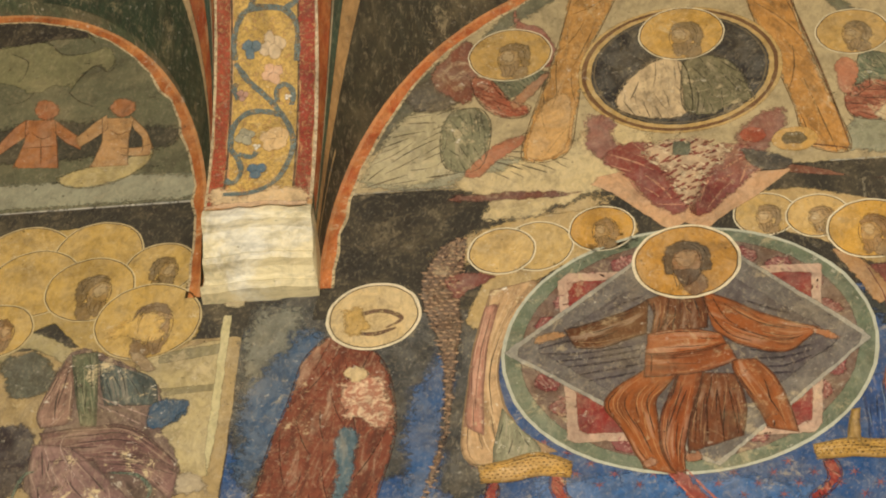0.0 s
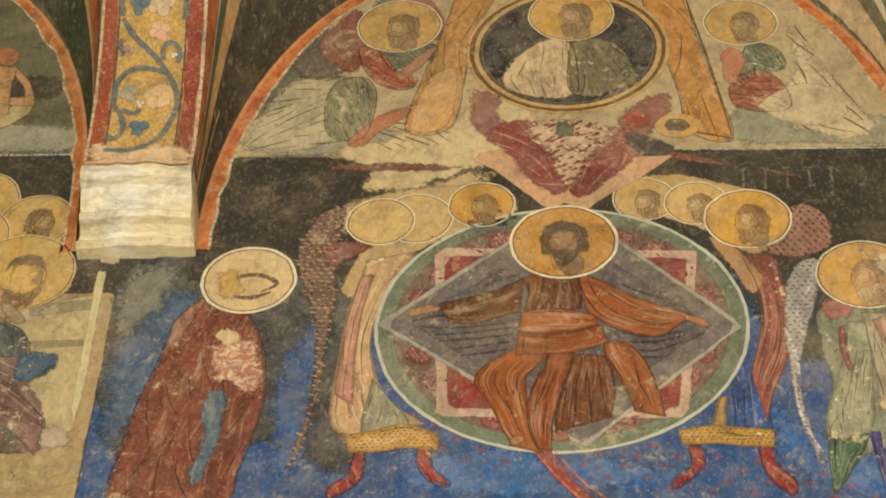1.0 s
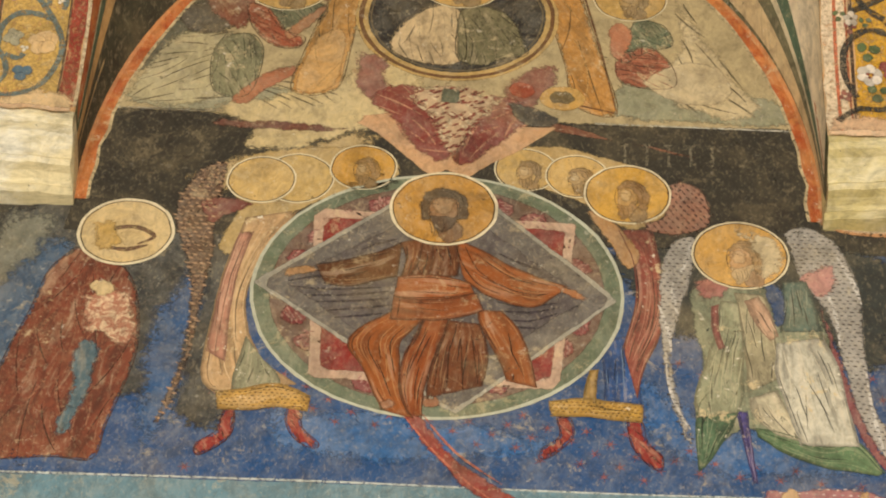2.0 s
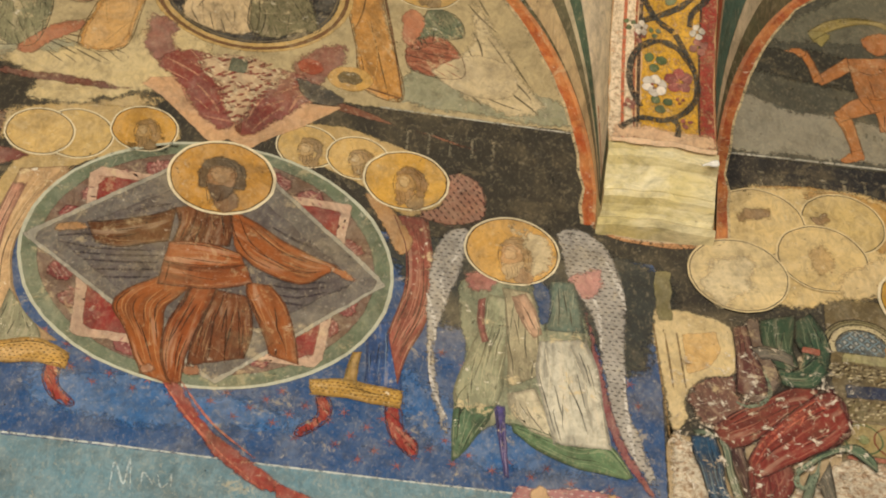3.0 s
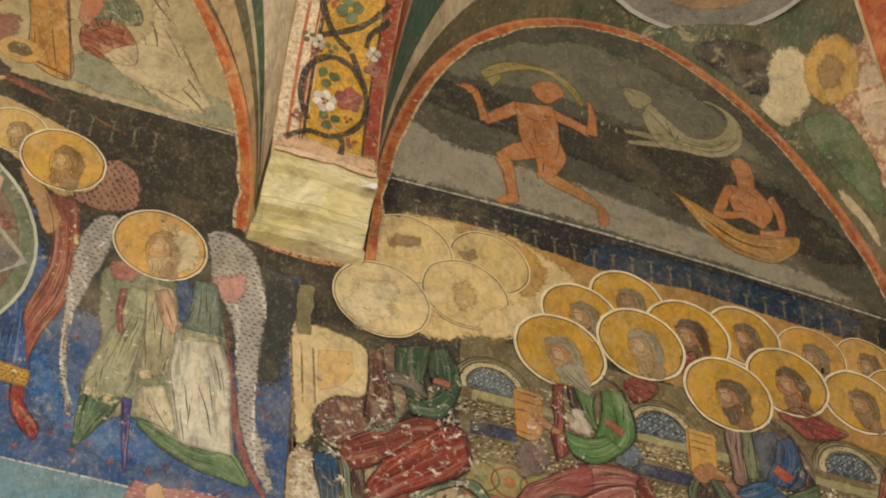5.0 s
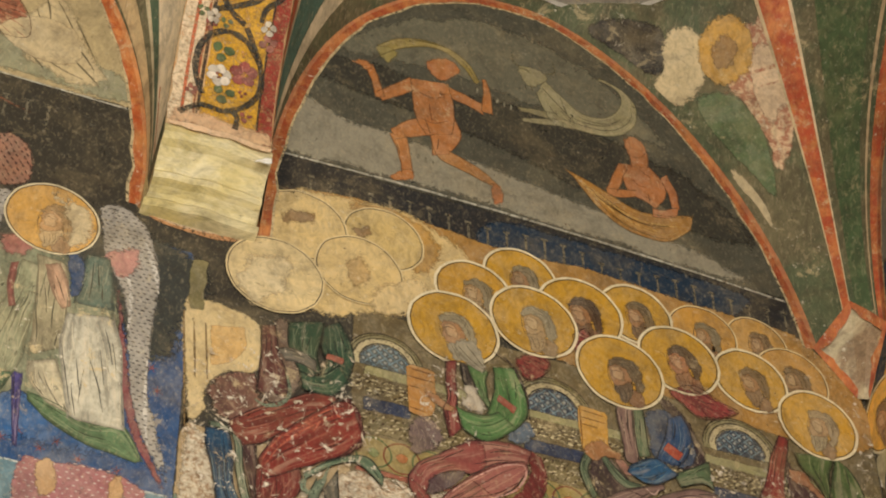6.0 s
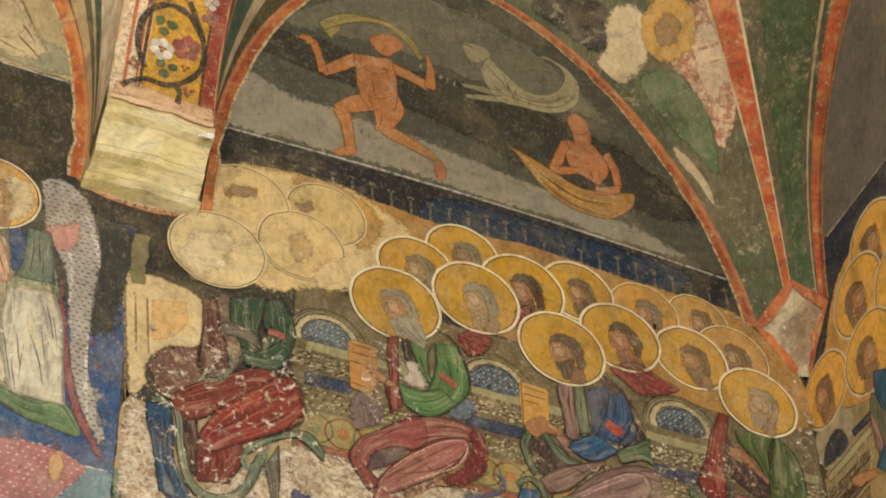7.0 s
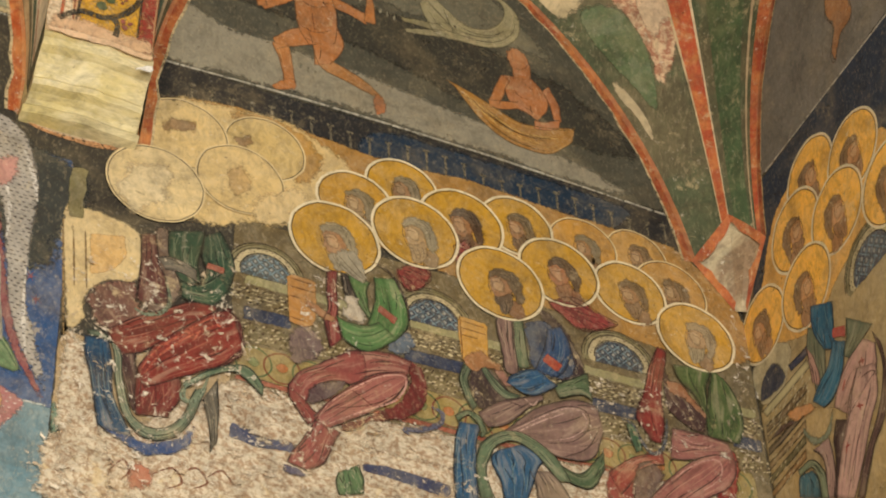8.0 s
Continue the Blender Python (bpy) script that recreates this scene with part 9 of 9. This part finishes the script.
disc("leaf", (-0.024, 7.935), 0.020, (86, 102, 62), 6.63, fig, put=on_rib(RIB_X), edge=0.006, n=14)
disc("leaf", (-0.007, 7.895), 0.020, (73, 87, 53), 6.66, fig, put=on_rib(RIB_X), edge=0.006, n=14)
disc("leaf", (0.033, 8.374), 0.024, (89, 99, 61), 6.60, fig, put=on_rib(RIB_X), edge=0.006, n=14)
disc("leaf", (-0.006, 8.390), 0.024, (104, 116, 72), 6.63, fig, put=on_rib(RIB_X), edge=0.006, n=14)
disc("leaf", (-0.022, 8.351), 0.024, (89, 99, 61), 6.66, fig, put=on_rib(RIB_X), edge=0.006, n=14)
disc("leaf", (0.017, 8.335), 0.024, (104, 116, 72), 6.69, fig, put=on_rib(RIB_X), edge=0.006, n=14)
disc("leaf", (-0.111, 8.235), 0.012, (82, 92, 56), 6.60, fig, put=on_rib(RIB_X), edge=0.006, n=14)
disc("leaf", (-0.136, 8.238), 0.012, (96, 108, 66), 6.63, fig, put=on_rib(RIB_X), edge=0.006, n=14)
disc("leaf", (-0.126, 8.214), 0.012, (82, 92, 56), 6.66, fig, put=on_rib(RIB_X), edge=0.006, n=14)
disc("leaf", (-0.022, 8.213), 0.011, (82, 92, 56), 6.60, fig, put=on_rib(RIB_X), edge=0.006, n=14)
disc("leaf", (-0.045, 8.215), 0.011, (96, 108, 66), 6.63, fig, put=on_rib(RIB_X), edge=0.006, n=14)
disc("leaf", (-0.036, 8.194), 0.011, (82, 92, 56), 6.66, fig, put=on_rib(RIB_X), edge=0.006, n=14)
disc("red_petal", (0.086, 8.039), 0.024, (129, 56, 48), 6.90, fig, put=on_rib(RIB_X), edge=0.006, n=14)
disc("red_petal", (0.056, 8.057), 0.024, (150, 66, 56), 6.93, fig, put=on_rib(RIB_X), edge=0.006, n=14)
disc("red_petal", (0.029, 8.034), 0.024, (129, 56, 48), 6.96, fig, put=on_rib(RIB_X), edge=0.006, n=14)
disc("red_petal", (0.043, 8.001), 0.024, (150, 66, 56), 6.99, fig, put=on_rib(RIB_X), edge=0.006, n=14)
disc("red_petal", (0.078, 8.004), 0.024, (129, 56, 48), 7.02, fig, put=on_rib(RIB_X), edge=0.006, n=14)
disc("red_petal", (-0.073, 8.191), 0.012, (129, 63, 51), 6.90, fig, put=on_rib(RIB_X), edge=0.006, n=14)
disc("red_petal", (-0.098, 8.194), 0.012, (150, 74, 60), 6.93, fig, put=on_rib(RIB_X), edge=0.006, n=14)
disc("red_petal", (-0.088, 8.170), 0.012, (129, 63, 51), 6.96, fig, put=on_rib(RIB_X), edge=0.006, n=14)
disc("red_petal", (0.144, 8.181), 0.016, (129, 58, 49), 6.90, fig, put=on_rib(RIB_X), edge=0.006, n=14)
disc("red_petal", (0.119, 8.191), 0.016, (150, 68, 58), 6.93, fig, put=on_rib(RIB_X), edge=0.006, n=14)
disc("red_petal", (0.108, 8.166), 0.016, (129, 58, 49), 6.96, fig, put=on_rib(RIB_X), edge=0.006, n=14)
disc("red_petal", (0.134, 8.156), 0.016, (150, 68, 58), 6.99, fig, put=on_rib(RIB_X), edge=0.006, n=14)
disc("red_petal", (-0.100, 7.909), 0.013, (130, 79, 63), 6.90, fig, put=on_rib(RIB_X), edge=0.006, n=14)
disc("red_petal", (-0.120, 7.918), 0.013, (152, 92, 74), 6.93, fig, put=on_rib(RIB_X), edge=0.006, n=14)
disc("red_petal", (-0.129, 7.897), 0.013, (130, 79, 63), 6.96, fig, put=on_rib(RIB_X), edge=0.006, n=14)
disc("red_petal", (-0.108, 7.889), 0.013, (152, 92, 74), 6.99, fig, put=on_rib(RIB_X), edge=0.006, n=14)
disc("red_petal", (0.098, 7.851), 0.013, (125, 56, 48), 6.90, fig, put=on_rib(RIB_X), edge=0.006, n=14)
disc("red_petal", (0.071, 7.854), 0.013, (146, 66, 56), 6.93, fig, put=on_rib(RIB_X), edge=0.006, n=14)
disc("red_petal", (0.081, 7.829), 0.013, (125, 56, 48), 6.96, fig, put=on_rib(RIB_X), edge=0.006, n=14)
disc("red_petal", (-0.050, 8.383), 0.013, (129, 56, 48), 6.90, fig, put=on_rib(RIB_X), edge=0.006, n=14)
disc("red_petal", (-0.071, 8.391), 0.013, (150, 66, 56), 6.93, fig, put=on_rib(RIB_X), edge=0.006, n=14)
disc("red_petal", (-0.079, 8.371), 0.013, (129, 56, 48), 6.96, fig, put=on_rib(RIB_X), edge=0.006, n=14)
disc("red_petal", (-0.058, 8.362), 0.013, (150, 66, 56), 6.99, fig, put=on_rib(RIB_X), edge=0.006, n=14)
disc("red_petal", (0.073, 7.945), 0.009, (120, 60, 43), 6.90, fig, put=on_rib(RIB_X), edge=0.006, n=14)
disc("red_petal", (0.054, 7.948), 0.009, (140, 70, 50), 6.93, fig, put=on_rib(RIB_X), edge=0.006, n=14)
disc("red_petal", (0.061, 7.930), 0.009, (120, 60, 43), 6.96, fig, put=on_rib(RIB_X), edge=0.006, n=14)
disc("white_petal", (-0.002, 8.005), 0.022, (194, 182, 163), 7.20, fig, put=on_rib(RIB_X), edge=0.006, n=14)
disc("white_petal", (-0.024, 8.022), 0.022, (226, 212, 190), 7.23, fig, put=on_rib(RIB_X), edge=0.006, n=14)
disc("white_petal", (-0.050, 8.011), 0.022, (194, 182, 163), 7.26, fig, put=on_rib(RIB_X), edge=0.006, n=14)
disc("white_petal", (-0.054, 7.984), 0.022, (226, 212, 190), 7.29, fig, put=on_rib(RIB_X), edge=0.006, n=14)
disc("white_petal", (-0.031, 7.967), 0.022, (194, 182, 163), 7.32, fig, put=on_rib(RIB_X), edge=0.006, n=14)
disc("white_petal", (-0.006, 7.978), 0.022, (226, 212, 190), 7.35, fig, put=on_rib(RIB_X), edge=0.006, n=14)
disc("white_petal", (-0.067, 8.224), 0.014, (187, 173, 151), 7.20, fig, put=on_rib(RIB_X), edge=0.006, n=14)
disc("white_petal", (-0.084, 8.234), 0.014, (218, 202, 176), 7.23, fig, put=on_rib(RIB_X), edge=0.006, n=14)
disc("white_petal", (-0.098, 8.221), 0.014, (187, 173, 151), 7.26, fig, put=on_rib(RIB_X), edge=0.006, n=14)
disc("white_petal", (-0.091, 8.203), 0.014, (218, 202, 176), 7.29, fig, put=on_rib(RIB_X), edge=0.006, n=14)
disc("white_petal", (-0.072, 8.205), 0.014, (187, 173, 151), 7.32, fig, put=on_rib(RIB_X), edge=0.006, n=14)
disc("white_petal", (0.133, 8.236), 0.014, (184, 172, 151), 7.20, fig, put=on_rib(RIB_X), edge=0.006, n=14)
disc("white_petal", (0.112, 8.245), 0.014, (214, 200, 176), 7.23, fig, put=on_rib(RIB_X), edge=0.006, n=14)
disc("white_petal", (0.103, 8.223), 0.014, (184, 172, 151), 7.26, fig, put=on_rib(RIB_X), edge=0.006, n=14)
disc("white_petal", (0.124, 8.214), 0.014, (214, 200, 176), 7.29, fig, put=on_rib(RIB_X), edge=0.006, n=14)
disc("flower_heart", (-0.021, 7.998), 0.008, (120, 61, 44), 7.60, fig, put=on_rib(RIB_X), edge=0.006, n=14)
disc("flower_heart", (-0.038, 8.000), 0.008, (140, 72, 52), 7.63, fig, put=on_rib(RIB_X), edge=0.006, n=14)
disc("flower_heart", (-0.031, 7.984), 0.008, (120, 61, 44), 7.66, fig, put=on_rib(RIB_X), edge=0.006, n=14)
disc("bud", (0.052, 8.110), 0.007, (177, 129, 77), 7.00, fig, put=on_rib(RIB_X), edge=0.006, n=14)
disc("bud", (0.038, 8.112), 0.007, (206, 150, 90), 7.03, fig, put=on_rib(RIB_X), edge=0.006, n=14)
disc("bud", (0.043, 8.099), 0.007, (177, 129, 77), 7.06, fig, put=on_rib(RIB_X), edge=0.006, n=14)
strokes("petal_line", [[(0.028, 8.037), (0.056, 8.027), (0.092, 8.050)], [(0.037, 8.001), (0.059, 8.024)], [(0.059, 8.024), (0.072, 7.980)], [(0.056, 8.027), (0.042, 8.073)]], 0.004, (196, 130, 110), 7.485, fig, put=on_rib(RIB_X))

fig = thing('worn_halo_stains', 'ochre and cream rubbed stains across the pale haloes', 'fresco')
patch("stain", [(0.948, 7.446), (1.055, 7.411), (1.107, 7.286), (1.042, 7.200), (0.976, 7.216), (1.009, 7.345)], (218, 194, 146), 7.95, fig, edge=0.03)
patch("stain", [(1.980, 7.813), (2.236, 7.818), (2.354, 7.685), (2.279, 7.543), (2.152, 7.607), (2.046, 7.708)], (188, 144, 72), 2.8, fig, edge=0.03)
patch("stain", [(2.073, 7.356), (2.195, 7.511), (2.290, 7.491), (2.279, 7.363), (2.136, 7.284)], (214, 186, 130), 16.2, fig, edge=0.03)
patch("stain", [(1.596, 7.285), (1.668, 7.421), (1.787, 7.439), (1.774, 7.272), (1.662, 7.164)], (222, 200, 152), 16.3, fig, edge=0.03)
patch("stain", [(-1.179, 7.366), (-1.105, 7.400), (-1.070, 7.301), (-1.132, 7.240)], (196, 158, 84), 9.0, fig, edge=0.03)
patch("stain", [(-2.381, 7.744), (-2.244, 7.788), (-2.100, 7.656), (-2.210, 7.581)], (186, 146, 66), 2.9, fig, edge=0.03)
patch("stain", [(-1.972, 7.334), (-1.888, 7.436), (-1.768, 7.424), (-1.790, 7.289)], (206, 166, 84), 10.05, fig, edge=0.03)
